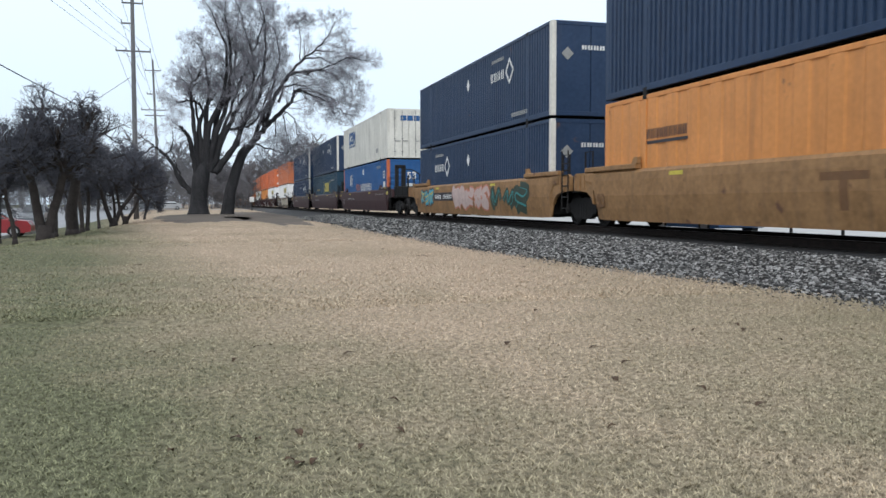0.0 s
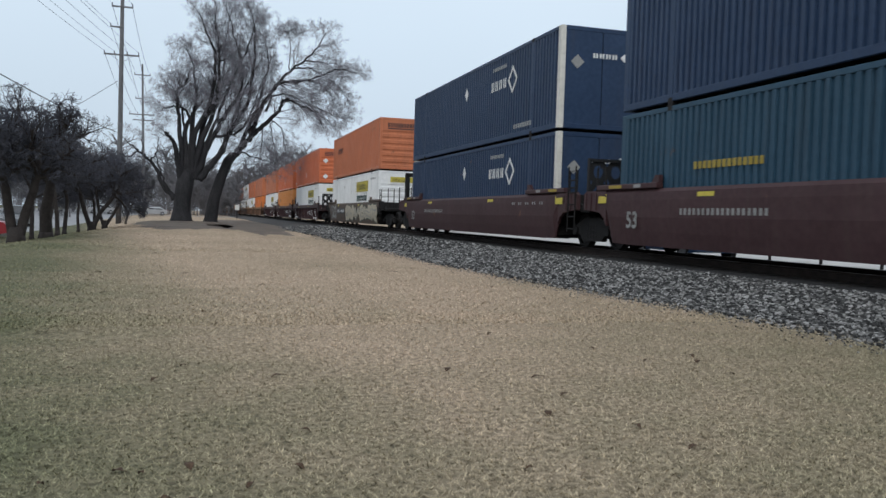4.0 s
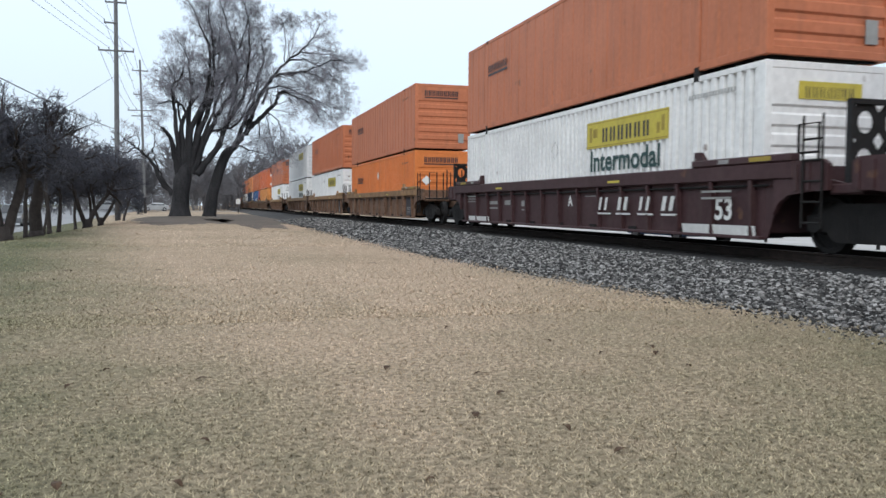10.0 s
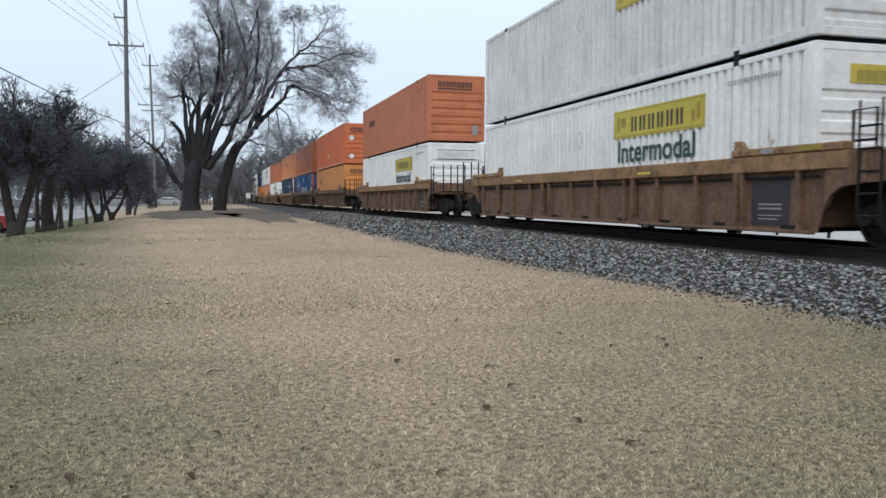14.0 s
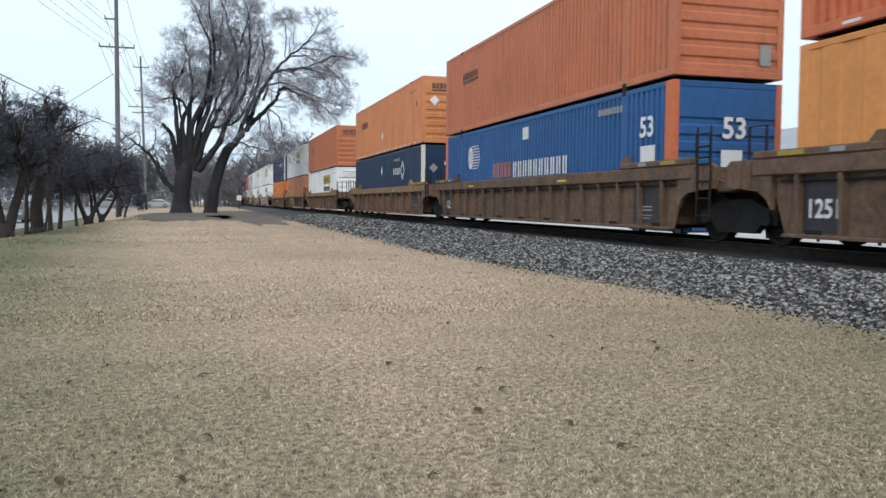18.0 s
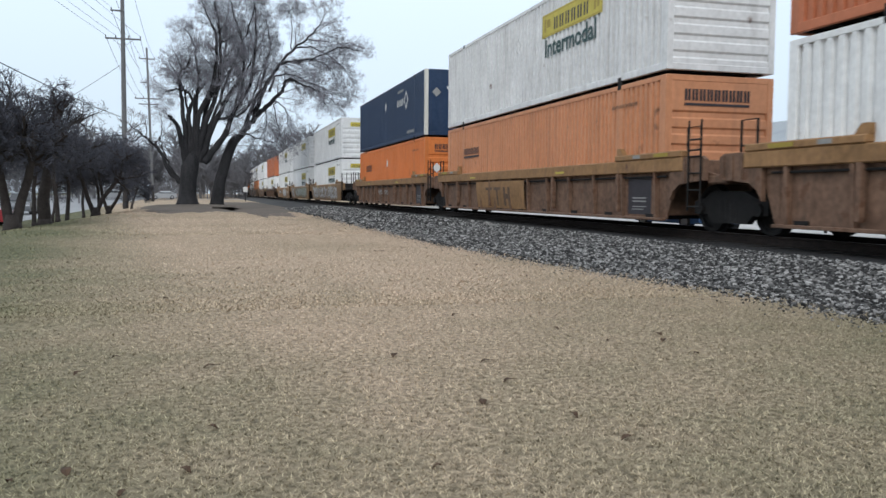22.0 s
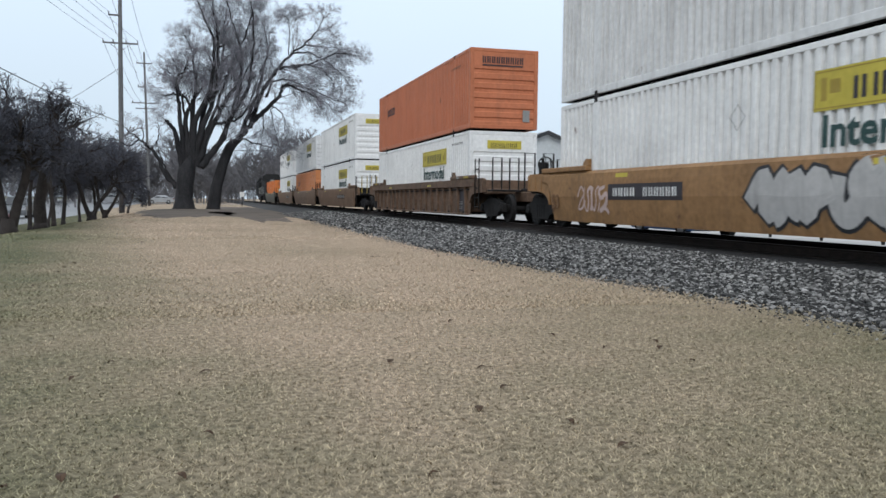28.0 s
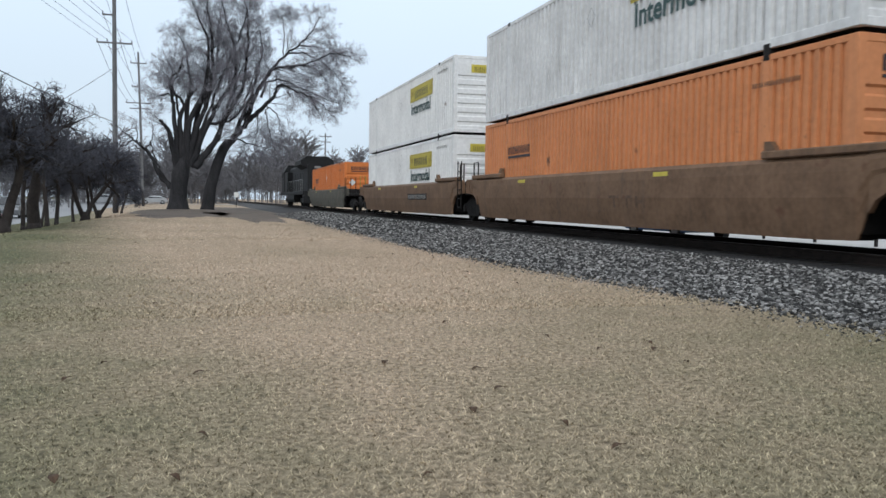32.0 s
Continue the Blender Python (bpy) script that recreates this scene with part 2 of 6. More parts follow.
ASPHALT = noise_mat("wet_light_asphalt", (0.17, 0.17, 0.175), (0.28, 0.28, 0.285), 0.25, 0.55, 0, 30, 0.1)
CONCRETE = noise_mat("pale_concrete", (0.32, 0.31, 0.30), (0.48, 0.47, 0.45), 0.8, 0.8, 0, 25, 0.15)
SIDING = noise_mat("pale_metal_siding", (0.40, 0.42, 0.43), (0.52, 0.54, 0.55), 0.6, 0.6, 0, 6, 0.05)
ROOFING = noise_mat("grey_metal_roof", (0.20, 0.22, 0.235), (0.29, 0.31, 0.325), 0.5, 0.5, 0, 8, 0.05)
TRIMDARK = noise_mat("dark_roof_trim", (0.02, 0.022, 0.025), (0.05, 0.052, 0.055), 1, 0.6, 0, 8, 0.05)
REDCAR = noise_mat("red_car_paint", (0.20, 0.008, 0.012), (0.30, 0.014, 0.02), 1, 0.3, 0, 20, 0.0, spec=0.6)
GREYCAR = noise_mat("grey_car_paint", (0.10, 0.11, 0.12), (0.16, 0.17, 0.18), 1, 0.3, 0.3, 20, 0.0, spec=0.6)
SILVERCAR = noise_mat("silver_car_paint", (0.34, 0.35, 0.36), (0.46, 0.47, 0.48), 1, 0.3, 0.4, 20, 0.0, spec=0.6)
BLUECAR = noise_mat("blue_car_paint", (0.012, 0.05, 0.14), (0.02, 0.075, 0.19), 1, 0.3, 0, 20, 0.0, spec=0.6)
TYRE = noise_mat("tyre_rubber", (0.012, 0.012, 0.012), (0.03, 0.03, 0.03), 4, 0.85, 0, 40, 0.2)
ALLOY = noise_mat("alloy_wheel", (0.30, 0.30, 0.31), (0.45, 0.45, 0.46), 3, 0.35, 0.8, 30, 0.05)
WINDOW = noise_mat("dark_vehicle_glass", (0.010, 0.012, 0.014), (0.025, 0.028, 0.032), 1, 0.08, 0, 10, 0.0, spec=0.8)
LAMPRED = noise_mat("tail_lamp_red", (0.25, 0.01, 0.01), (0.35, 0.02, 0.02), 3, 0.25, 0, 20, 0.0, spec=0.6)
LEAF = noise_mat("dead_leaf", (0.035, 0.022, 0.014), (0.10, 0.06, 0.035), 8, 0.85, 0, 40, 0.3)
CURB = noise_mat("worn_concrete_kerb", (0.30, 0.30, 0.29), (0.45, 0.44, 0.42), 1, 0.85, 0, 25, 0.2)


def lawn_material(name, straw, green, spread):
    """Dormant winter turf: straw with greener drifts."""
    m = bpy.data.materials.new(name)
    m.use_nodes = True
    n, l = m.node_tree.nodes, m.node_tree.links
    b = n["Principled BSDF"]
    b.inputs["Roughness"].default_value = 0.95
    b.inputs["Specular IOR Level"].default_value = 0.1
    tc = n.new("ShaderNodeTexCoord")
    big = n.new("ShaderNodeTexNoise")
    big.inputs["Scale"].default_value, big.inputs["Detail"].default_value = 0.16, 2
    mid = n.new("ShaderNodeTexNoise")
    mid.inputs["Scale"].default_value, mid.inputs["Detail"].default_value = 1.6, 5
    fine = n.new("ShaderNodeTexNoise")
    fine.inputs["Scale"].default_value, fine.inputs["Detail"].default_value = 22, 5
    for x in (big, mid, fine):
        l.new(tc.outputs["Object"], x.inputs["Vector"])
    sep = n.new("ShaderNodeSeparateXYZ")
    l.new(tc.outputs["Object"], sep.inputs[0])
    edge = n.new("ShaderNodeMath")         # greener towards the street side
    edge.operation = "MULTIPLY_ADD"
    edge.inputs[1].default_value = 0.12
    l.new(sep.outputs["Y"], edge.inputs[0])
    l.new(sep.outputs["X"], edge.inputs[2])
    side = n.new("ShaderNodeMapRange")
    side.inputs["From Min"].default_value, side.inputs["From Max"].default_value = 1.5, -1.5
    l.new(edge.outputs[0], side.inputs["Value"])
    skew = n.new("ShaderNodeMath")         # and near right by the ballast, where lens falloff is put into the green
    skew.operation = "MULTIPLY_ADD"
    skew.inputs[1].default_value = -0.35
    l.new(sep.outputs["Y"], skew.inputs[0])
    l.new(sep.outputs["X"], skew.inputs[2])
    # mask of that corner falloff; no moisture is meant
    wet = n.new("ShaderNodeMapRange")
    wet.inputs["From Min"].default_value, wet.inputs["From Max"].default_value = -0.6, 3.4
    wet.inputs["To Max"].default_value = 0.50
    l.new(skew.outputs[0], wet.inputs["Value"])
    both = n.new("ShaderNodeMath")
    both.operation = "ADD"
    l.new(side.outputs["Result"], both.inputs[0])
    l.new(wet.outputs["Result"], both.inputs[1])
    g = n.new("ShaderNodeMath")
    g.operation = "MULTIPLY_ADD"
    g.inputs[1].default_value = 0.37
    l.new(both.outputs[0], g.inputs[0])
    close = n.new("ShaderNodeMapRange")    # and over the last few metres towards the viewer
    close.inputs["From Min"].default_value, close.inputs["From Max"].default_value = 6.5, 2.2
    close.inputs["To Max"].default_value = 0.14
    l.new(sep.outputs["Y"], close.inputs["Value"])
    g2 = n.new("ShaderNodeMath")
    g2.operation = "ADD"
    g4 = n.new("ShaderNodeMath")
    g4.operation = "ADD"
    calm = n.new("ShaderNodeMath")         # broad drifts stay faint
    calm.operation = "MULTIPLY_ADD"
    calm.inputs[1].default_value, calm.inputs[2].default_value = 0.45, 0.275
    l.new(big.outputs["Fac"], calm.inputs[0])
    l.new(calm.outputs[0], g4.inputs[0])
    l.new(close.outputs["Result"], g4.inputs[1])
    l.new(g4.outputs[0], g2.inputs[0])
    g3 = n.new("ShaderNodeMath")
    g3.operation = "MULTIPLY_ADD"
    g3.inputs[1].default_value, g3.inputs[2].default_value = 0.22, -0.11
    l.new(mid.outputs["Fac"], g3.inputs[0])
    l.new(g3.outputs[0], g2.inputs[1])
    l.new(g2.outputs[0], g.inputs[2])
    gr = n.new("ShaderNodeMapRange")
    gr.inputs["From Min"].default_value, gr.inputs["From Max"].default_value = 0.46, 0.86
    l.new(g.outputs[0], gr.inputs["Value"])
    c1 = n.new("ShaderNodeMix")
    c1.data_type = "RGBA"
    c1.inputs[6].default_value, c1.inputs[7].default_value = (*straw, 1), (*green, 1)
    l.new(gr.outputs["Result"], c1.inputs[0])
    fr = n.new("ShaderNodeMapRange")
    fr.inputs["From Min"].default_value, fr.inputs["From Max"].default_value = 0.34, 0.62
    fr.inputs["To Min"].default_value, fr.inputs["To Max"].default_value = 0.52, 1.12
    l.new(fine.outputs["Fac"], fr.inputs["Value"])
    c2 = n.new("ShaderNodeMix")
    c2.data_type, c2.blend_type = "RGBA", "MULTIPLY"
    c2.inputs[0].default_value = 1.0
    l.new(c1.outputs[2], c2.inputs[6])
    l.new(fr.outputs["Result"], c2.inputs[7])
    gm = n.new("ShaderNodeNewGeometry")
    isl = n.new("ShaderNodeMapRange")
    isl.inputs["To Min"].default_value, isl.inputs["To Max"].default_value = 1 - spread, 1 + spread
    l.new(gm.outputs["Random Per Island"], isl.inputs["Value"])
    c3 = n.new("ShaderNodeMix")
    c3.data_type, c3.blend_type = "RGBA", "MULTIPLY"
    c3.inputs[0].default_value = 1.0
    l.new(c2.outputs[2], c3.inputs[6])
    l.new(isl.outputs["Result"], c3.inputs[7])
    l.new(c3.outputs[2], b.inputs["Base Color"])
    bp = n.new("ShaderNodeBump")
    bp.inputs["Strength"].default_value, bp.inputs["Distance"].default_value = 0.7, 0.03
    l.new(fine.outputs["Fac"], bp.inputs["Height"])
    l.new(bp.outputs[0], b.inputs["Normal"])
    return m


TURF = lawn_material("dormant_turf", (0.625, 0.487, 0.360), (0.238, 0.240, 0.142), 0.36)
THATCH = lawn_material("matted_thatch", (0.412, 0.319, 0.231), (0.128, 0.127, 0.076), 0.0)


# ---- mesh helpers ----
class Build:
    """Gathers vertices and faces of one mesh."""

    def __init__(self):
        self.v, self.f = [], []

    def add(self, verts, faces):
        k = len(self.v)
        self.v.extend(verts)
        self.f.extend(tuple(i + k for i in face) for face in faces)
        return self

    def box(self, x0, x1, y0, y1, z0, z1, b=0.0):
        if b <= 0:
            v = [(x, y, z) for x in (x0, x1) for y in (y0, y1) for z in (z0, z1)]
            return self.add(v, [(0, 1, 3, 2), (4, 6, 7, 5), (0, 4, 5, 1), (2, 3, 7, 6), (0, 2, 6, 4), (1, 5, 7, 3)])
        b = min(b, (x1 - x0) * 0.45, (y1 - y0) * 0.45, (z1 - z0) * 0.45)
        lo, hi = (x0, y0, z0), (x1, y1, z1)
        v, ix = [], {}
        for sx in (0, 1):
            for sy in (0, 1):
                for sz in (0, 1):
                    s = (sx, sy, sz)
                    for a in range(3):
                        p = [(hi[k] if s[k] else lo[k]) + (0 if k == a else (-b if s[k] else b)) for k in range(3)]
                        ix[s, a] = len(v)
                        v.append(tuple(p))
        f = []
        for a in range(3):
            o = [k for k in range(3) if k != a]
            for sa in (0, 1):
                q = []
                for so in ((0, 0), (1, 0), (1, 1), (0, 1)):
                    s = [0, 0, 0]
                    s[a], s[o[0]], s[o[1]] = sa, so[0], so[1]
                    q.append(ix[tuple(s), a])
                f.append(tuple(q))
            for so in ((0, 0), (1, 0), (1, 1), (0, 1)):
                q = []
                for sa in (0, 1):
                    s = [0, 0, 0]
                    s[a], s[o[0]], s[o[1]] = sa, so[0], so[1]
                    pair = [ix[tuple(s), o[0]], ix[tuple(s), o[1]]]
                    q.extend(pair if sa == 0 else pair[::-1])
                f.append(tuple(q))
        for s in [(i, j, k) for i in (0, 1) for j in (0, 1) for k in (0, 1)]:
            f.append(tuple(ix[s, a] for a in range(3)))
        return self.add(v, f)

    def prism(self, poly, axis, a0, a1):
        """Extrude a 2D polygon along an axis: axis 0 takes (y, z), 1 takes (x, z), 2 takes (x, y)."""
        n = len(poly)

        def at(p, a):
            return (a, p[0], p[1]) if axis == 0 else ((p[0], a, p[1]) if axis == 1 else (p[0], p[1], a))
        v = [at(p, a0) for p in poly] + [at(p, a1) for p in poly]
        f = [tuple(range(n - 1, -1, -1)), tuple(range(n, 2 * n))]
        f += [(i, (i + 1) % n, n + (i + 1) % n, n + i) for i in range(n)]
        return self.add(v, f)

    def tube(self, pts, radii, n=6, cap=True):
        """A tube along points."""
        if n == 3:                       # thin twig: one frame serves its whole length
            d = Vector(pts[-1]) - Vector(pts[0])
            a = d.orthogonal().normalized()
            c = d.cross(a).normalized()
            ring = (a, a * -0.5 + c * 0.866, a * -0.5 - c * 0.866)
            k = len(self.v)
            for p, q in zip(pts, radii):
                x, y, z = p
                self.v.extend([(x + w.x * q, y + w.y * q, z + w.z * q) for w in ring])
            for i in range(k, k + 3 * (len(pts) - 1), 3):
                self.f.extend(((i, i + 1, i + 4, i + 3), (i + 1, i + 2, i + 5, i + 4), (i + 2, i, i + 3, i + 5)))
            return self
        pts = [Vector(p) for p in pts]
        if not hasattr(radii, "__len__"):
            radii = [radii] * len(pts)
        v, f = [], []
        for i, p in enumerate(pts):
            d = (pts[min(i + 1, len(pts) - 1)] - pts[max(i - 1, 0)]).normalized()
            a = d.orthogonal().normalized() if i == 0 else (a - d * a.dot(d)).normalized()
            c = d.cross(a)
            for k in range(n):
                w = 2 * math.pi * k / n
                v.append(tuple(p + (a * math.cos(w) + c * math.sin(w)) * radii[i]))
        for i in range(len(pts) - 1):
            for k in range(n):
                f.append((i * n + k, i * n + (k + 1) % n, (i + 1) * n + (k + 1) % n, (i + 1) * n + k))
        if cap:
            f.append(tuple(range(n - 1, -1, -1)))
            f.append(tuple((len(pts) - 1) * n + k for k in range(n)))
        return self.add(v, f)

    def mesh(self, name, material, smooth=False):
        me = bpy.data.meshes.new(name)
        me.from_pydata(self.v, [], self.f)
        bm = bmesh.new()
        bm.from_mesh(me)
        bmesh.ops.recalc_face_normals(bm, faces=bm.faces)
        bm.to_mesh(me)
        bm.free()
        me.materials.append(material)
        if smooth:
            me.polygons.foreach_set("use_smooth", [True] * len(me.polygons))
        return me


def part(name, b, material, parent, label="", smooth=False):
    """One mesh object under a thing or a part; b is a Build or a ready mesh."""
    me = b if isinstance(b, bpy.types.Mesh) else b.mesh(name, material, smooth)
    ob = new(name, me)
    ob.parent = parent
    if label:
        tagged(ob, label)
    return ob


def thing(name, label, category, at=None, group="", kind="", b=None, material=None, smooth=False):
    """A top-level thing: an Empty, or a mesh where b is given."""
    ob = new(name, b.mesh(name, material, smooth) if b else None)
    if at is not None:
        ob.matrix_world = at
    return tagged(ob, label, category, group, kind)


def flat_mesh(name, verts, faces, material):
    me = bpy.data.meshes.new(name)
    me.from_pydata(verts, [], faces)
    me.materials.append(material)
    return me


CACHE = {}


def cached(key, make, material, smooth=False):
    k = (key, material.name)
    if k not in CACHE:
        CACHE[k] = make().mesh(key.split("/")[0], material, smooth)
    return CACHE[k]


# ---- the ground ----
def smooth01(t):
    t = min(1.0, max(0.0, t))
    return t * t * (3 - 2 * t)


def crest(y):
    """Where the lawn's flat top ends on the street side."""
    ys, xs = (-50, 8, 20, 26, 34, 60, 75, 120), (-6.2, -6.0, -5.5, -5.0, -4.6, -4.0, -4.4, -4.6)
    return float(np.interp(y, ys, xs))


def ground_z(x, y):
    drop = smooth01((crest(y) - x) / 5.5)
    z = -0.72 * drop * float(np.interp(y, (55, 80, 110, 150), (1, 0.85, 0.45, 0.15)))
    rut = math.hypot((x + 2.3) / 1.5, (y - 7.15 + 0.25 * x) / 0.28)
    z -= 0.05 * smooth01(1.3 - rut)                    # a worn hollow in the turf
    d = math.hypot((x + 1.2) / 4.5, (y - 74) / 5.0)
    z += 0.14 * smooth01(1.2 - d)                      # swell round the roots of the old trees
    return z


XC = 10.36          # middle of the track
ZR = 0.42           # top of the rails
xs = [-900, -400, -200, -110, -70, -45, -30, -22, -17, -14] + list(np.arange(-12.5, 7.01, 0.5)) + [9, 12, 15, 18, 22, 30, 45, 70, 120, 250, 500, 900]
ys = [-200, -80, -40, -20, -10, -5] + list(np.arange(-3, 5, 1.0)) + list(np.arange(5, 10, 0.12)) + list(np.arange(10, 90, 1.0)) + [93, 97, 102, 110, 120, 135, 155, 180, 220, 280, 360, 500, 800, 1500]
gv = [(x, y, ground_z(x, y)) for y in ys for x in xs]
nx = len(xs)
gf = [(j * nx + i, j * nx + i + 1, (j + 1) * nx + i + 1, (j + 1) * nx + i) for j in range(len(ys) - 1) for i in range(nx - 1)]
ground = new("ground", flat_mesh("ground", gv, gf, THATCH))
tagged(ground, "dormant straw-coloured lawn with greener drifts, sloping to a street", "ground", kind="structure")
ground.data.polygons.foreach_set("use_smooth", [True] * len(ground.data.polygons))


def sheet(name, label, category, material, poly, z, kind="structure"):
    v = [(x, y, z) for x, y in poly]
    return tagged(new(name, flat_mesh(name, v, [tuple(range(len(poly)))], material)), label, category, kind=kind)


road_ys = [-60, 0, 30, 55, 62, 70, 80, 95, 110, 130, 150, 220, 420]
road_xs = [-60, -30, -20, -11.4]
rv = [(x, y, ground_z(-13, y) + 0.008) for y in road_ys for x in road_xs]
rf = [(j * 4 + i, j * 4 + i + 1, (j + 1) * 4 + i + 1, (j + 1) * 4 + i) for j in range(len(road_ys) - 1) for i in range(3)]
tagged(new("road", flat_mesh("road", rv, rf, ASPHALT)), "wide pale grey wet asphalt street beside the lawn", "road", kind="structure")
sheet("road", "pale asphalt road crossing the tracks far away", "road", ASPHALT, [(-24, 150), (9, 150), (9, 160), (-24, 160)], 0.012)
sheet("pavement", "pale concrete yard on the far side of the tracks", "pavement", CONCRETE,
      [(14.45, -30), (60, -30), (60, 75), (14.45, 75)], 0.014)
kerb = Build()
kerb.prism([(-11.42, -0.74), (-11.42, -0.57), (-11.40, -0.56), (-11.28, -0.56), (-11.26, -0.58), (-11.26, -0.74)], 1, -40, 55)
tagged(new("kerb", kerb.mesh("kerb", CURB)), "worn pale concrete kerb along the street", "kerb", kind="structure")

rng = np.random.default_rng(5)


def dirt_patch(cx, cy, rx, ry, label):
    """Bare trodden earth with a ragged rim."""
    n, rim = 150, []
    for k in range(n):
        w = 2 * math.pi * k / n
        r = 0.9 + 0.08 * math.sin(5 * w + cx) + 0.05 * math.sin(13 * w) + 0.03 * math.sin(31 * w) + rng.uniform(-0.03, 0.03)
        rim.append((rx * r * math.cos(w), ry * r * math.sin(w)))
    verts, faces = [(cx, cy, ground_z(cx, cy) + 0.016)], []
    rings = [k / 12 for k in range(1, 13)]
    for q in rings:
        dz = 0.016 if q < 0.99 else 0.002
        verts += [(cx + x * q, cy + y * q, ground_z(cx + x * q, cy + y * q) + dz) for x, y in rim]
    for k in range(n):
        a, b2 = 1 + k, 1 + (k + 1) % n
        faces.append((0, a, b2))
        faces += [(a + n * m, a + n * (m + 1), b2 + n * (m + 1), b2 + n * m) for m in range(len(rings) - 1)]
    mat = noise_mat("trodden_earth", (0.06, 0.048, 0.039), (0.15, 0.12, 0.096), 0.5, 0.95, 0, 12, 0.5)
    tagged(new("bare_earth", flat_mesh("bare_earth", verts, faces, mat)), label, "earth", kind="structure")


BARE = ((3.2, 75, 3.5, 36), (-1.3, 68.0, 4.2, 22.0))
dirt_patch(*BARE[0], "brown bare earth between the trees and the track")
dirt_patch(*BARE[1], "dark bare earth round the trunks of the old trees")

# ---- the track ----
RIM_Y, RIM_X = (0, 7, 10, 13, 18, 38), (6.38, 6.25, 5.97, 5.66, 5.34, 5.45)      # foot of the stone bed


def rim_x(y):
    return float(np.interp(y, RIM_Y, RIM_X))


prof = [(6.15, -0.02), (6.75, 0.06), (7.7, 0.16), (8.6, 0.235), (9.3, 0.25), (11.4, 0.25), (12.2, 0.23), (13.4, 0.10), (14.6, -0.02)]
bys = [-30, -10] + list(np.arange(0, 61, 2.0)) + [70, 90, 120, 170, 240, 340, 480, 640]
bv = []
for y in bys:
    sh = rim_x(y) - 6.15
    for i, (x, z) in enumerate(prof):
        wob = 0.10 * math.sin(y * 0.9 + i) * (1 if i in (0, 1, 7, 8) else 0.3)
        bv.append((x + (sh if i < 3 else 0) + wob, y, z))
npf = len(prof)
bfaces = [(j * npf + i, j * npf + i + 1, (j + 1) * npf + i + 1, (j + 1) * npf + i) for j in range(len(bys) - 1) for i in range(npf - 1)]
ballast = new("ballast_bed", flat_mesh("ballast_bed", bv, bfaces, STONEBED))
tagged(ballast, "grey crushed stone bed under the railway track", "ballast", kind="structure")
ballast.data.materials.append(noise_mat("oily_shaded_ballast", (0.006, 0.006, 0.006), (0.030, 0.029, 0.030), 12, 0.85, 0, 60, 1.0))
ballast.data.polygons.foreach_set("material_index", [1 if 2 < k % (npf - 1) < 6 else 0 for k in range(len(bfaces))])   # oil stain, and the train's shade put into the colour, between and beside rails
ballast.data.polygons.foreach_set("use_smooth", [True] * len(ballast.data.polygons))


def bed_z(x, y):
    sh = rim_x(y) - 6.15
    px = [p[0] + (sh if i < 3 else 0) for i, p in enumerate(prof)]
    return float(np.interp(x, px, [p[1] for p in prof]))


def stones(name, count, x0, x1, y0, y1, r0, r1, seed, bias=1.0, fringe=0.0):
    """Loose crushed stones, each an uneven twenty-sided lump."""
    r = np.random.default_rng(seed)
    g = (1 + 5 ** 0.5) / 2
    iv = np.array([(-1, g, 0), (1, g, 0), (-1, -g, 0), (1, -g, 0), (0, -1, g), (0, 1, g), (0, -1, -g), (0, 1, -g),
                   (g, 0, -1), (g, 0, 1), (-g, 0, -1), (-g, 0, 1)]) / (1 + g * g) ** 0.5
    fi = ((0, 11, 5), (0, 5, 1), (0, 1, 7), (0, 7, 10), (0, 10, 11), (1, 5, 9), (5, 11, 4), (11, 10, 2), (10, 7, 6), (7, 1, 8),
          (3, 9, 4), (3, 4, 2), (3, 2, 6), (3, 6, 8), (3, 8, 9), (4, 9, 5), (2, 4, 11), (6, 2, 10), (8, 6, 7), (9, 8, 1))
    verts, faces = [], []
    for k in range(count):
        y = y0 + (y1 - y0) * r.random() ** bias
        edge = rim_x(y)
        x = edge - 0.12 + (x1 - edge + 0.12) * r.random()
        if r.random() < 0.05:
            x = edge - 0.5 * r.random() ** 2
        if fringe:                       # chips strewn out on the turf
            x = edge + 0.1 - fringe * abs(r.normal(0, 0.55))
        s = r.uniform(r0, r1)
        p = iv * r.uniform(0.72, 1.25, (12, 1)) * (s * r.uniform(0.8, 1.3), s * r.uniform(0.8, 1.3), s * r.uniform(0.6, 0.95))
        a = r.uniform(0, 6.28)
        c, q = math.cos(a), math.sin(a)
        tl = r.uniform(-0.5, 0.5)
        X = p[:, 0] * c - p[:, 1] * q
        Y = p[:, 0] * q + p[:, 1] * c
        Z = p[:, 2] + X * tl
        z = max(bed_z(x, y), 0.0) + s * 0.25
        verts.extend(zip((X + x).tolist(), (Y + y).tolist(), (Z + z).tolist()))
        o = k * 12
        faces.extend((i + o, j + o, m + o) for i, j, m in fi)
    ob = new(name, flat_mesh(name, verts, faces, STONE))
    return tagged(ob, "loose angular grey ballast stones beside the track", "ballast stones", kind="stuff")


stones("ballast_stones", 40000, 5.9, 8.5, 4.5, 24, 0.014, 0.037, 11, 1.3)
stones("ballast_stones", 9000, 5.4, 8.5, 24, 62, 0.03, 0.065, 12, 1.2)
stones("loose_gravel", 13000, 5.2, 6.3, 4.5, 40, 0.006, 0.015, 13, 1.4, 0.75)

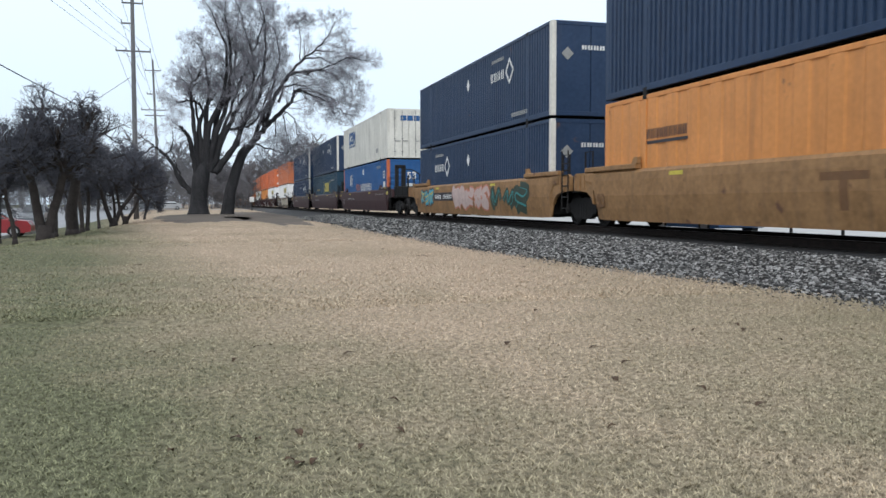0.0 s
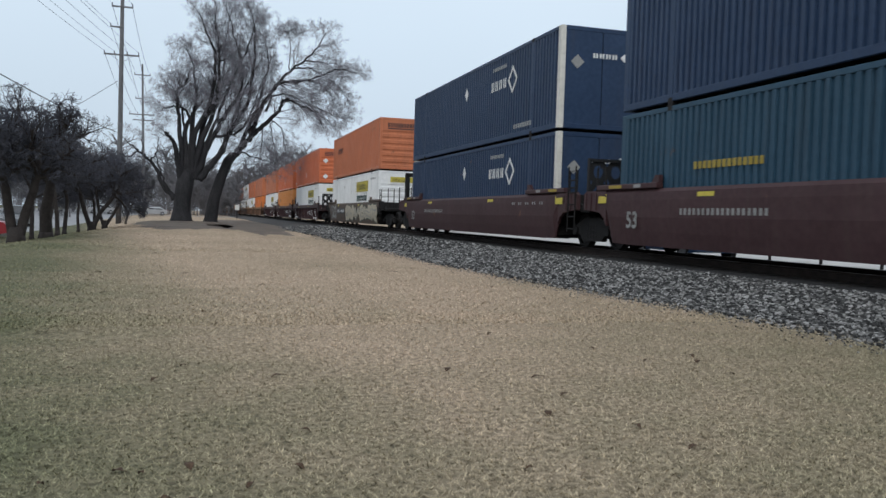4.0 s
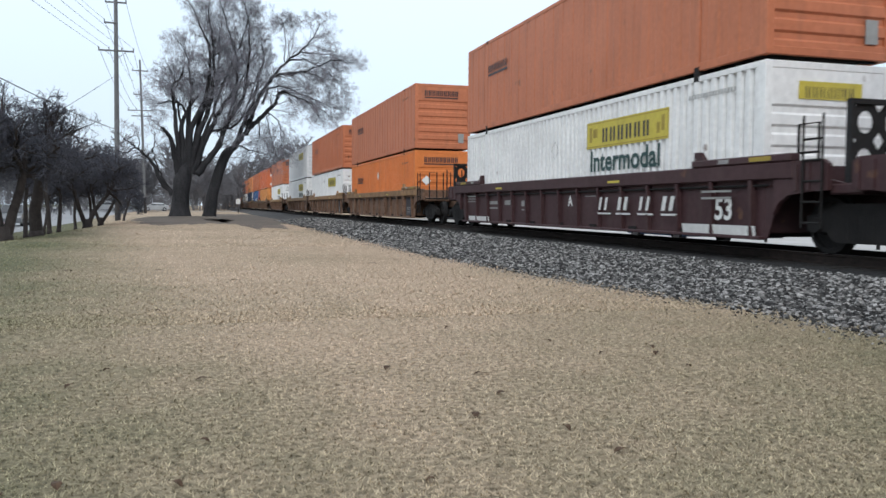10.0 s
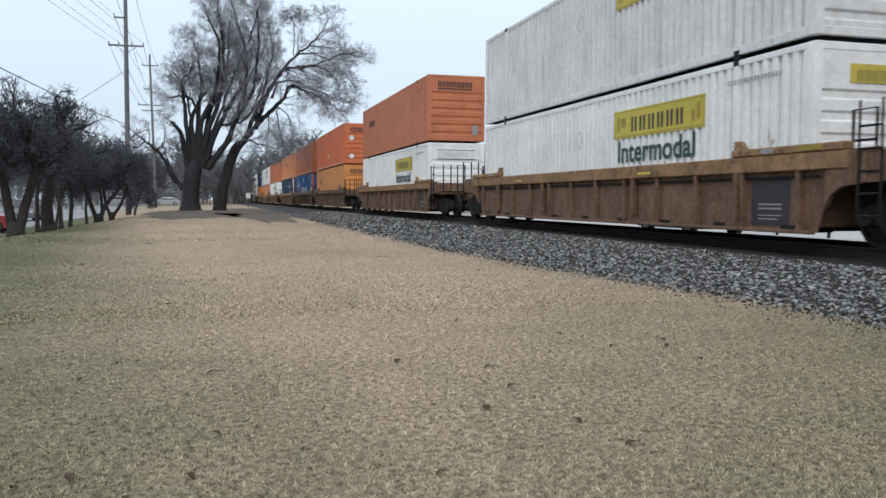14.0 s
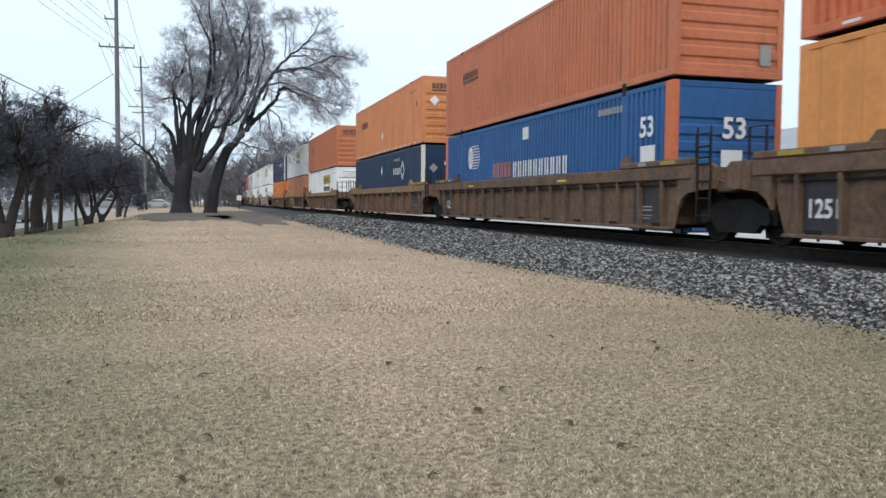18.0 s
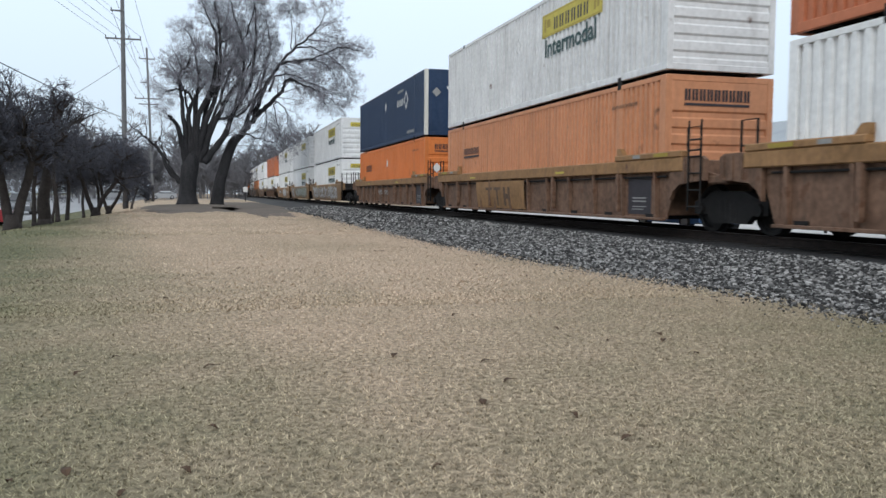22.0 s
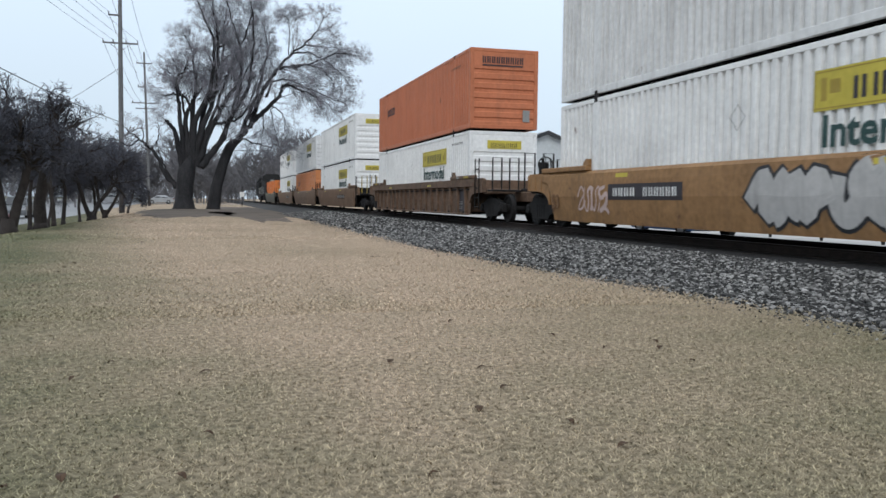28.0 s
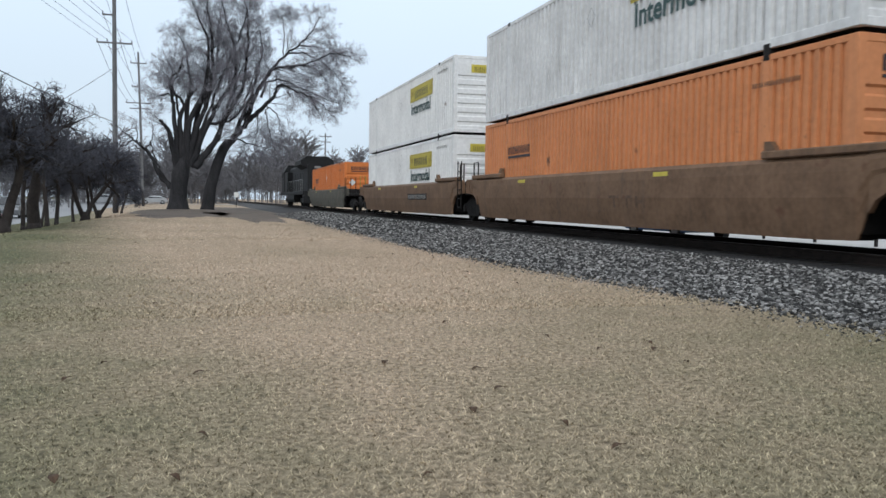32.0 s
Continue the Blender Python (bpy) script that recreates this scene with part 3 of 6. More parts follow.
track = thing("railway_track", "steel rails on dark creosoted timber sleepers in ballast", "railway track", kind="structure")
rail_prof = [(-0.07, -0.17), (0.07, -0.17), (0.07, -0.155), (0.012, -0.13), (0.012, -0.04), (0.036, -0.03), (0.036, -0.006),
             (0.028, 0), (-0.028, 0), (-0.036, -0.006), (-0.036, -0.03), (-0.012, -0.04), (-0.012, -0.13), (-0.07, -0.155)]
for gx in (-0.7525, 0.7525):
    part("rail", Build().prism([(XC + gx + px, ZR + pz) for px, pz in rail_prof], 1, -30, 640), RAILRUST, track, "rust-brown steel rail")
    part("rail_head", Build().box(XC + gx - 0.03, XC + gx + 0.03, -30, 640, ZR + 0.0005, ZR + 0.0035), RAILSTEEL, track, "bright worn running surface")
tie_me = Build().box(-1.3, 1.3, -0.115, 0.115, -0.18, 0, 0.012).mesh("sleeper", TIE)
for k in range(130):
    tie = part("sleeper", tie_me, TIE, track)
    tie.location = (XC + 0.02 * math.sin(k * 2.1), -2 + k * 0.53, ZR - 0.165 + 0.006 * math.sin(k * 1.7))
far_ties = Build()
for k in range(200):
    y = 67 + k * 0.53
    far_ties.box(XC - 1.3, XC + 1.3, y - 0.115, y + 0.115, ZR - 0.34, ZR - 0.165)
tagged(part("far_sleepers", far_ties, TIE, track), kind="stuff")


# ---- turf blades near the viewer ----
def turf(name, count, y0, y1, bias, h0, h1, w, seed):
    """Short matted blades, each one a thin leaning sliver."""
    r = np.random.default_rng(seed)
    y = y0 + (y1 - y0) * r.random(count) ** bias
    x = (-0.26 * y - 1.8) + (0.26 * y + 1.8 + 1.25 * y + 1.0) * r.random(count)
    keep = x < np.interp(y, RIM_Y, RIM_X) + r.normal(-0.05, 0.16, count)
    for cx, cy, rx, ry in BARE:          # no grass on the trodden earth
        keep &= ((x - cx) / rx) ** 2 + ((y - cy) / ry) ** 2 > r.uniform(0.45, 1.0, count)
    x, y = x[keep], y[keep]
    n = len(x)
    a = r.uniform(0, 6.283, n)
    h = r.uniform(h0, h1, n)
    lean = r.uniform(0.5, 2.5, n) * h
    b = a + r.normal(0, 0.5, n)
    z = np.array([ground_z(p, q) for p, q in zip(x, y)]) - 0.003
    ww = w * r.uniform(0.6, 1.3, n)
    p0 = np.stack([x - np.sin(a) * ww, y + np.cos(a) * ww, z], 1)
    p1 = np.stack([x + np.sin(a) * ww, y - np.cos(a) * ww, z], 1)
    p2 = np.stack([x + np.cos(b) * lean, y + np.sin(b) * lean, z + h], 1)
    verts = np.stack([p0, p1, p2], 1).reshape(-1, 3)
    me = bpy.data.meshes.new(name)
    me.vertices.add(3 * n)
    me.vertices.foreach_set("co", verts.ravel())
    me.loops.add(3 * n)
    me.loops.foreach_set("vertex_index", np.arange(3 * n))
    me.polygons.add(n)
    me.polygons.foreach_set("loop_start", np.arange(0, 3 * n, 3))
    me.update(calc_edges=True)
    me.materials.append(TURF)
    return tagged(new(name, me), "short dry straw-coloured winter grass", "grass", kind="stuff")


turf("grass", 340000, 1.9, 9.0, 1.3, 0.006, 0.022, 0.0034, 21)
turf("grass", 230000, 8.0, 24.0, 1.2, 0.008, 0.026, 0.0068, 22)
turf("grass", 150000, 23.0, 72.0, 1.15, 0.012, 0.032, 0.017, 23)


# ---- containers ----
CL, CW, CH = 16.15, 2.59, 2.89
HL, HW = CL / 2, CW / 2


def side_wall(sign, pitch, depth):
    def make():
        b = Build()
        ys, xo = [], []
        y, k = -HL + 0.16, 0
        while y < HL - 0.16:
            flat, slope = pitch * 0.44, pitch * 0.06
            for dy, d in ((0, 0), (flat, 0), (flat + slope, depth), (2 * flat + slope, depth)):
                if y + dy < HL - 0.16:
                    ys.append(y + dy)
                    xo.append(HW - 0.006 - d)
            y += pitch
        ys.append(HL - 0.16)
        xo.append(HW - 0.006)
        v = []
        for yy, x in zip(ys, xo):
            v += [(sign * x, yy, 0.15), (sign * x, yy, CH - 0.10)]
        f = [(2 * i, 2 * i + 2, 2 * i + 3, 2 * i + 1) for i in range(len(ys) - 1)]
        return b.add(v, f)
    return make


def end_ribs(y, sign, n):
    """End panel with horizontal pressed ribs."""
    def make():
        v, zz, dd = [], [], []
        z0, z1 = 0.16, CH - 0.12
        step = (z1 - 0.55 - z0) / n
        zz, dd = [z0], [0.0]
        for k in range(n):
            z = z0 + k * step
            for a, d in ((0.30, 0.0), (0.42, 0.035), (0.70, 0.035), (0.82, 0.0)):
                zz.append(z + a * step)
                dd.append(d)
        zz.append(z1)
        dd.append(0.0)
        x0 = HW - 0.15
        v = []
        for z, d in zip(zz, dd):
            v += [(-x0, sign * (y - 0.012 - d), z), (x0, sign * (y - 0.012 - d), z)]
        f = [(2 * i, 2 * i + 1, 2 * i + 3, 2 * i + 2) for i in range(len(zz) - 1)]
        return Build().add(v, f)
    return make


def door_panel(sign):
    def make():
        b = Build()
        for x0, x1 in ((-HW + 0.15, -0.01), (0.01, HW - 0.15)):
            b.box(x0, x1, *sorted((sign * (HL - 0.05), sign * (HL - 0.012))), 0.16, CH - 0.12, 0.01)
        return b
    return make


def lock_rod(x, sign):
    def make():
        b = Build().tube([(x, sign * (HL + 0.012), 0.12), (x, sign * (HL + 0.012), CH - 0.1)], 0.017, 6)
        for z in (0.35, 1.1, 2.3):
            b.box(x - 0.05, x + 0.05, *sorted((sign * (HL - 0.015), sign * (HL + 0.03))), z, z + 0.07)
        return b.box(x, x + 0.32, *sorted((sign * (HL + 0.02), sign * (HL + 0.04))), 1.0, 1.04)
    return make


def rails_frame(sign, top):
    def make():
        x0, x1 = sorted((sign * (HW - 0.09), sign * HW))
        if top:
            return Build().box(x0, x1, -HL, HL, CH - 0.11, CH, 0.012)
        return Build().box(x0, x1, -HL, HL, 0.03, 0.19, 0.012)
    return make


def cross_rail(sign, top):
    def make():
        y0, y1 = sorted((sign * (HL - 0.09), sign * (HL - 0.002)))
        return Build().box(-HW + 0.09, HW - 0.09, y0, y1, *((CH - 0.13, CH - 0.002) if top else (0.03, 0.17)), 0.01)
    return make


def post(sx, sy, w=0.16):
    def make():
        x0, x1 = sorted((sx * (HW - 0.15), sx * (HW + 0.001)))
        y0, y1 = sorted((sy * (HL - w), sy * (HL + 0.001)))
        return Build().box(x0, x1, y0, y1, 0.03, CH, 0.012)
    return make


def lift_post(sx, y):
    def make():
        x0, x1 = sorted((sx * (HW - 0.05), sx * (HW + 0.003)))
        return Build().box(x0, x1, y - 0.075, y + 0.075, 0.05, CH + 0.005, 0.008)
    return make


def casting(sx, y, z):
    def make():
        x0, x1 = sorted((sx * (HW - 0.16), sx * (HW + 0.006)))
        return Build().box(x0, x1, y - 0.09, y + 0.09, z - (0.13 if z < 1 else 0.06), z + 0.06, 0.012)
    return make


def roof_panel():
    b = Build()
    n = 42
    v = []
    for k in range(n * 4 + 1):
        y = -HL + 0.05 + (CL - 0.1) * k / (n * 4)
        z = CH - 0.02 + (0.018 if k % 4 in (1, 2) else 0)
        v += [(-HW + 0.06, y, z), (HW - 0.06, y, z)]
    return b.add(v, [(2 * i, 2 * i + 1, 2 * i + 3, 2 * i + 2) for i in range(n * 4)])


def floor_panel():
    """Floor plate with cross members under it, as one folded outline."""
    low = []
    for k in range(27):
        y = -HL + 0.3 + k * 0.6
        low += [(y - 0.03, 0.09), (y - 0.03, 0.03), (y + 0.03, 0.03), (y + 0.03, 0.09)]
    outline = [(-HL + 0.05, 0.15), (-HL + 0.05, 0.09)] + [q for q in low if abs(q[0]) < HL - 0.1] + [(HL - 0.05, 0.09), (HL - 0.05, 0.15)]
    b = Build()
    n = len(outline)
    b.add([(x, y, z) for x in (-HW + 0.05, HW - 0.05) for y, z in outline], [(i, (i + 1) % n, n + (i + 1) % n, n + i) for i in range(n)])
    return b


DEC = HW + 0.004      # decals stand a few millimetres proud of the side


def decal_quad(b, e0, e1, z0, z1, lift=0.0):
    x = -DEC - lift
    return b.add([(x, HL - e0, z0), (x, HL - e1, z0), (x, HL - e1, z1), (x, HL - e0, z1)], [(0, 1, 2, 3)])


def decal_poly(b, pts, lift=0.0):
    return b.add([(-DEC - lift, HL - e, z) for e, z in pts], [tuple(range(len(pts)))])


def bars(e0, e1, z0, z1, n, gap=0.25, lift=0.0, wide=()):
    """A line of writing as plain upright bars."""
    def make():
        b = Build()
        step = (e1 - e0) / n
        for k in range(n):
            decal_quad(b, e0 + k * step, e0 + (k + 1 - gap) * step, z0, z1, lift)
        return b
    return make


def quads(lift, *rects):
    def make():
        b = Build()
        for r in rects:
            decal_quad(b, *r, lift)
        return b
    return make


def diamond(e, z, w, h, lift=0.0):
    def make():
        return decal_poly(Build(), [(e - w, z), (e, z - h), (e + w, z), (e, z + h)], lift)
    return make


def ring_diamond(e, z, w, t, lift=0.0):
    def make():
        b = Build()
        o = [(e - w, z), (e, z - w * 1.1), (e + w, z), (e, z + w * 1.1)]
        i = [(e - w + t, z), (e, z - (w - t) * 1.1), (e + w - t, z), (e, z + (w - t) * 1.1)]
        pts = o + i
        return b.add([(-DEC - lift, HL - a, c) for a, c in pts], [(k, (k + 1) % 4, 4 + (k + 1) % 4, 4 + k) for k in range(4)])
    return make


def end_quads(*rects):
    """Plain shapes on the end wall: x0, x1, z0, z1."""
    def make():
        b = Build()
        for x0, x1, z0, z1 in rects:
            b.box(x0, x1, -HL - 0.006, -HL + 0.012, z0, z1)
        return b
    return make


def end_bars(x0, x1, z0, z1, n):
    step = (x1 - x0) / n
    return end_quads(*[(x0 + (k + d) * step, x0 + (k + d + 0.27) * step, z0, z1) for k in range(n) for d in (0.0, 0.45)])


def end_diamond(x, z, w):
    def make():
        return Build().prism([(x - w, z), (x, z - w), (x + w, z), (x, z + w)], 1, -HL - 0.006, -HL + 0.012)
    return make


TEXTS = {}


def lettering(text, height):
    """Flat letters as a mesh that reads from the viewer's side, starting at the origin."""
    if (text, height) not in TEXTS:
        cu = bpy.data.curves.new("lettering", "FONT")
        cu.body, cu.size, cu.resolution_u = text, height / 0.70, 3
        cu.offset = height * 0.035
        ob = bpy.data.objects.new("lettering", cu)
        scene.collection.objects.link(ob)
        bpy.context.view_layer.update()
        dg = bpy.context.evaluated_depsgraph_get()
        me = ob.evaluated_get(dg).to_mesh()
        v = [(0.0, -q.co.x, q.co.y) for q in me.vertices]
        f = [tuple(p.vertices) for p in me.polygons]
        ob.evaluated_get(dg).to_mesh_clear()
        bpy.data.objects.remove(ob)
        TEXTS[text, height] = (v, f)
    return TEXTS[text, height]


def text_on(text, height, e, z, x, width=0.0):
    def make():
        v, f = lettering(text, height)
        k = width / max(-q[1] for q in v) if width else 1.0
        return Build().add([(x, HL - e + q[1] * k, z + q[2]) for q in v], f)
    return make


COLOURS = {
    "navy": (NAVY, "dark navy blue"), "teal": (TEAL, "dark blue-green"), "blue": (BLUE, "mid blue"), "orange": (ORANGE, "bright orange"),
    "rust": (RUST, "faded rust-orange"), "red": (RED, "reddish orange"), "amber": (AMBER, "yellow-orange"), "white": (WHITE, "off-white"),
    "cream": (CREAM, "cream-white"), "honey": (AMBER, "yellow-orange wide-panelled"), "clay": (RUST, "rust-orange smooth-panelled"),
    "peach": (PEACH, "faded peach-orange"), "faded": (FADEDOR, "sun-faded orange"), "chalk": (CHALK, "dirty grey-white")}
LIVERY = {
    "van": "corrugated steel freight container with a yellow sign panel", "word": "corrugated freight container with a yellow sign and green lettering",
    "lower": "corrugated freight container with a dark bar sign", "diamond": "corrugated freight container with white diamond marks",
    "diamond_far": "corrugated freight container with white diamond marks", "globe": "corrugated freight container with a globe mark and white bars",
    "bracket": "corrugated freight container with a yellow bracketed sign", "block": "smooth freight container with blue block marks",
    "pale": "corrugated freight container with yellow side and white end signs"}


def container(colour, livery, stacked=False):
    mat, word = COLOURS[colour]
    c = thing("freight_container", f"{word} {LIVERY[livery]}", "container", group="stacked containers")
    pitch, depth = (0.255, 0.070) if livery in ("van", "word", "pale") else (0.212, 0.042)
    if livery == "block":
        pitch, depth = 0.5, 0.012
    if colour == "honey":
        pitch, depth = 0.84, 0.022
    if colour == "clay":
        pitch, depth = 0.62, 0.014
    for s in (-1, 1):
        part("side_wall", cached(f"side_wall/{s}{pitch}{depth}", side_wall(s, pitch, depth), mat), mat, c)
        for top in (0, 1):
            part("top_rail" if top else "bottom_rail", cached(f"rail/{s}{top}", rails_frame(s, top), mat), mat, c)
            part("end_header" if top else "end_sill", cached(f"cross/{s}{top}", cross_rail(s, top), mat), mat, c)
        pm = mat
        for sy in (-1, 1):
            if livery == "globe":
                pm = RED
            elif livery.startswith("diamond"):
                pm = CREAM if sy < 0 else mat
            part("corner_post", cached(f"corner/{s}{sy}{livery == 'globe'}", post(s, sy, 0.30 if livery == "globe" else 0.2), pm), pm, c,
                 "orange corner post" if livery == "globe" else "")
            part("lift_post", cached(f"lift_post/{s}{sy}", lift_post(s, sy * 6.05), mat), mat, c)
            for z in (0.06, CH - 0.05):
                part("corner_casting", cached(f"casting/{s}{sy}{z}", casting(s, sy * 6.05, z), DARKSTEEL), DARKSTEEL, c)
    part("roof", cached("roof", roof_panel, mat), mat, c)
    part("floor", cached("container_floor", floor_panel, DARKSTEEL), DARKSTEEL, c)
    if livery.startswith("diamond"):
        part("end_door", cached("door/-1", door_panel(-1), mat), mat, c)
    elif livery == "block":
        part("end_door", cached("door/-1", door_panel(-1), mat), mat, c)
        for x in (-0.85, -0.4, 0.4, 0.85):
            part("lock_rod", cached(f"rod/{x}", lock_rod(x, -1), LETTER_GREY), LETTER_GREY, c)
    else:
        part("end_wall", cached("end_wall", end_ribs(HL, -1, 6), mat), mat, c)
    part("end_door", cached("door/1", door_panel(1), mat), mat, c)
    for x in (-0.85, -0.4, 0.4, 0.85):
        part("lock_rod", cached(f"rod1/{x}", lock_rod(x, 1), DARKSTEEL), DARKSTEEL, c)

    def mark(name, key, make, m, label=""):
        ob = part(name, cached(f"{name}/{livery}{stacked}{key}", make, m), m, c, label)
        if name.endswith(("lettering", "line", "fleck", "border", "strip", "mark", "notice")):
            tagged(ob, kind="stuff")

    def row(key, e0, e1, z0, z1, n, gap, lift, m, label):
        """Sign writing as single upright bars."""
        step = (e1 - e0) / n
        for k in range(n):
            a, w = e0 + k * step, (1 - gap) * step          # each one a pair of narrow strokes
            part("sign_bar", cached(f"sign_bar/{livery}{key}{k}", quads(lift, (a, a + 0.36 * w, z0, z1), (a + 0.64 * w, a + w, z0, z1)), m), m, c, label)

    if livery in ("van", "word", "pale"):
        mark("sign_panel", "", quads(0.0, (9.5, 13.2, 1.80, 2.43)), YELLOW, "yellow sign panel")
        mark("sign_border", "", quads(0.003, (9.5, 13.2, 1.83, 1.85), (9.5, 13.2, 2.38, 2.40), (9.52, 9.54, 1.83, 2.4), (13.16, 13.18, 1.83, 2.4), (9.66, 9.78, 1.95, 2.3), (9.84, 10.06, 2.05, 2.26), (12.74, 12.86, 1.94, 2.16), (12.92, 13.04, 1.98, 2.30)), YELLOW_DK)
        row("v", 10.32, 12.55, 1.92, 2.25, 6, 0.34, 0.004, LETTER_DARK, "dark sign bar")
        if livery != "van":
            mark("wordmark", "", text_on("Intermodal", 0.47, 9.68, 1.26, -DEC - 0.002, 3.2), LETTER_GREEN, "dark green lettering")
        mark("end_sign", "", end_quads((-0.85, 0.85, 2.2, 2.56) if livery == "pale" else (-0.62, 0.68, 2.26, 2.56)), LETTER_WHITE if livery == "pale" else YELLOW, "white end sign" if livery == "pale" else "yellow end sign")
        if livery == "pale":
            mark("end_border", "", end_quads((-0.88, 0.88, 2.17, 2.195), (-0.88, 0.88, 2.565, 2.59)), LETTER_DARK)
        mark("end_lettering", "", end_bars(-0.5, 0.55, 2.28, 2.47, 7), LETTER_DARK)
        mark("placard", "", ring_diamond(7.6, 1.9, 0.22, 0.02), LETTER_GREY)
        mark("number_line", "", bars(13.9, 15.4, 2.46, 2.55, 16, 0.45), LETTER_GREY)
    elif livery == "lower":
        row("l", 2.15, 3.9, 1.83, 2.06, 9, 0.3, 0.0, LETTER_DARK, "dark sign bar")
        mark("sign_underline", "", quads(0.0, (2.15, 3.9, 1.71, 1.78)), LETTER_DARK)
        mark("end_lettering", "", end_bars(-0.85, 0.75, 2.36, 2.6, 9), LETTER_DARK)
        mark("end_underline", "", end_quads((-0.85, 0.7, 2.26, 2.31)), LETTER_DARK)
        if colour in ("red", "orange") or colour == "faded" and stacked:
            zp = 0.9 if stacked else 2.0
            mark("placard", f"a{zp}", diamond(7.95 if stacked else 8.2, zp, 0.2, 0.24), LETTER_WHITE, "white diamond placard")
            mark("end_placard", "a", end_diamond(-0.75, 1.85 if stacked else 1.55, 0.22), LETTER_WHITE, "white diamond placard")
        if colour == "red":
            mark("end_placard", "b", end_diamond(-0.75, 0.55, 0.22), LETTER_WHITE, "white diamond placard")
        if stacked:
            mark("end_notice", "", end_quads((0.72, 0.98, 0.3, 0.72)), LETTER_GREY, "pale notice sheet")
        mark("number_line", "", bars(13.8, 15.0, 2.36, 2.44, 16, 0.5), RUSTBROWN)
        if colour in ("red", "orange") or colour == "faded" and stacked:
            mark("reflector_strip", "", bars(0.9, 15.6, 0.075, 0.125, 16, 0.6, 0.004), LETTER_WHITE, "pale reflector strip")
    elif livery in ("diamond", "diamond_far"):
        o, dz = (2.8, 0.0) if livery == "diamond_far" else (10.55, 0.0)
        row("d", o, o + 1.5, 1.74, 2.06, 4, 0.35, 0.0, LETTER_WHITE, "white sign bar")
        mark("sign_diamond", "", ring_diamond(o + 1.95, 1.92, 0.42, 0.13), LETTER_WHITE, "white diamond mark")
        mark("placard", "", diamond(7.8, 2.04, 0.2, 0.26), LETTER_WHITE, "white diamond placard")
        mark("number_line", "", bars(o + 0.1, o + 1.4, 2.4, 2.52, 9), LETTER_GREY)
        mark("small_lettering", "", bars(12.7, 14.2, 0.3, 0.44, 8), LETTER_GREY)
        mark("end_sign", "", end_diamond(-0.78, 1.9, 0.2), LETTER_GREY)
        mark("end_lettering", "", end_bars(-0.3, 0.5, 2.04, 2.17, 4), LETTER_WHITE)
        mark("end_ring", "", end_diamond(0.68, 2.1, 0.12), LETTER_WHITE)
    elif livery == "globe":
        def globe():
            b = Build()
            for k in range(9):
                z = 1.56 + k * 0.095
                h = (0.44 ** 2 - (z - 1.96) ** 2)
                w = math.sqrt(max(0.02, h))
                for q in range(4):
                    decal_quad(b, 3.34 + q * (w + 0.4) / 4, 3.34 + (q + 0.72) * (w + 0.4) / 4, z, z + 0.045)
            n = 16
            return decal_poly(b, [(3.12 + 0.25 * math.cos(6.283 * k / n), 1.96 + 0.40 * math.sin(6.283 * k / n)) for k in range(n)])
        mark("globe_mark", "", globe, LETTER_WHITE, "white striped globe mark")
        mark("globe_core", "", ring_diamond(3.1, 1.96, 0.22, 0.05, 0.003), BLUE)
        row("a", 5.5, 7.2, 1.2, 1.66, 5, 0.35, 0.0, SALMON, "salmon sign bar")
        row("b", 7.3, 11.3, 1.17, 1.64, 10, 0.35, 0.0, LETTER_WHITE, "white sign bar")
        mark("size_number", "", text_on("53", 0.42, 14.85, 1.82, -DEC - 0.001), LETTER_WHITE, "white size number")
        mark("notice", "", quads(0.0, (14.9, 15.5, 1.22, 1.62), (8.05, 8.5, 2.25, 2.6)), LETTER_WHITE)
        mark("number_line", "", bars(12.9, 14.1, 2.45, 2.6, 8), LETTER_GREY)
        mark("end_notice", "", end_quads((-0.15, 0.35, 1.15, 1.5)), LETTER_WHITE)

        def end_number():
            v, f = lettering("53", 0.42)
            return Build().add([(-0.15 - q[1], -HL - 0.008, 1.75 + q[2]) for q in v], f)
        mark("end_number", "", end_number, LETTER_WHITE, "white size number")
    elif livery == "bracket":
        mark("sign_lettering", "", quads(0.0, (7.95, 8.05, 1.2, 2.28), (7.95, 8.2, 1.2, 1.3), (7.95, 8.2, 2.18, 2.28),
                                    (11.8, 11.9, 1.2, 2.28), (11.65, 11.9, 1.2, 1.3), (11.65, 11.9, 2.18, 2.28)), YELLOW, "yellow brackets")
        mark("sign_lettering", "b", quads(0.0, (8.6, 11.2, 1.36, 2.12)), YELLOW, "yellow sign block")
        mark("sign_fleck", "", quads(0.003, (9.0, 9.35, 1.62, 1.86), (9.95, 10.15, 1.55, 1.7), (9.8, 10.0, 1.8, 1.95), (10.6, 10.8, 1.36, 1.6), (10.6, 10.8, 1.9, 2.12)), TEAL)
        mark("number_line", "", bars(3.0, 5.2, 1.5, 1.65, 14), YELLOW_DK)
        mark("number_line", "b", bars(12.5, 14.6, 2.2, 2.35, 12), LETTER_GREY)
    elif livery == "block":
        mark("sign_lettering", "", quads(0.0, (2.6, 3.4, 1.62, 2.5), (3.5, 4.3, 1.62, 2.5), (4.4, 5.2, 1.62, 2.5)), BLUE, "blue sign blocks")
        mark("sign_fleck", "", quads(0.003, (2.9, 3.4, 1.9, 2.2), (3.5, 4.0, 2.1, 2.25), (3.8, 4.3, 1.85, 1.98), (4.65, 4.95, 2.3, 2.5), (4.65, 4.95, 1.62, 1.85)), mat)
        mark("sign_underline", "", bars(2.6, 5.2, 1.42, 1.54, 12), BLUE)
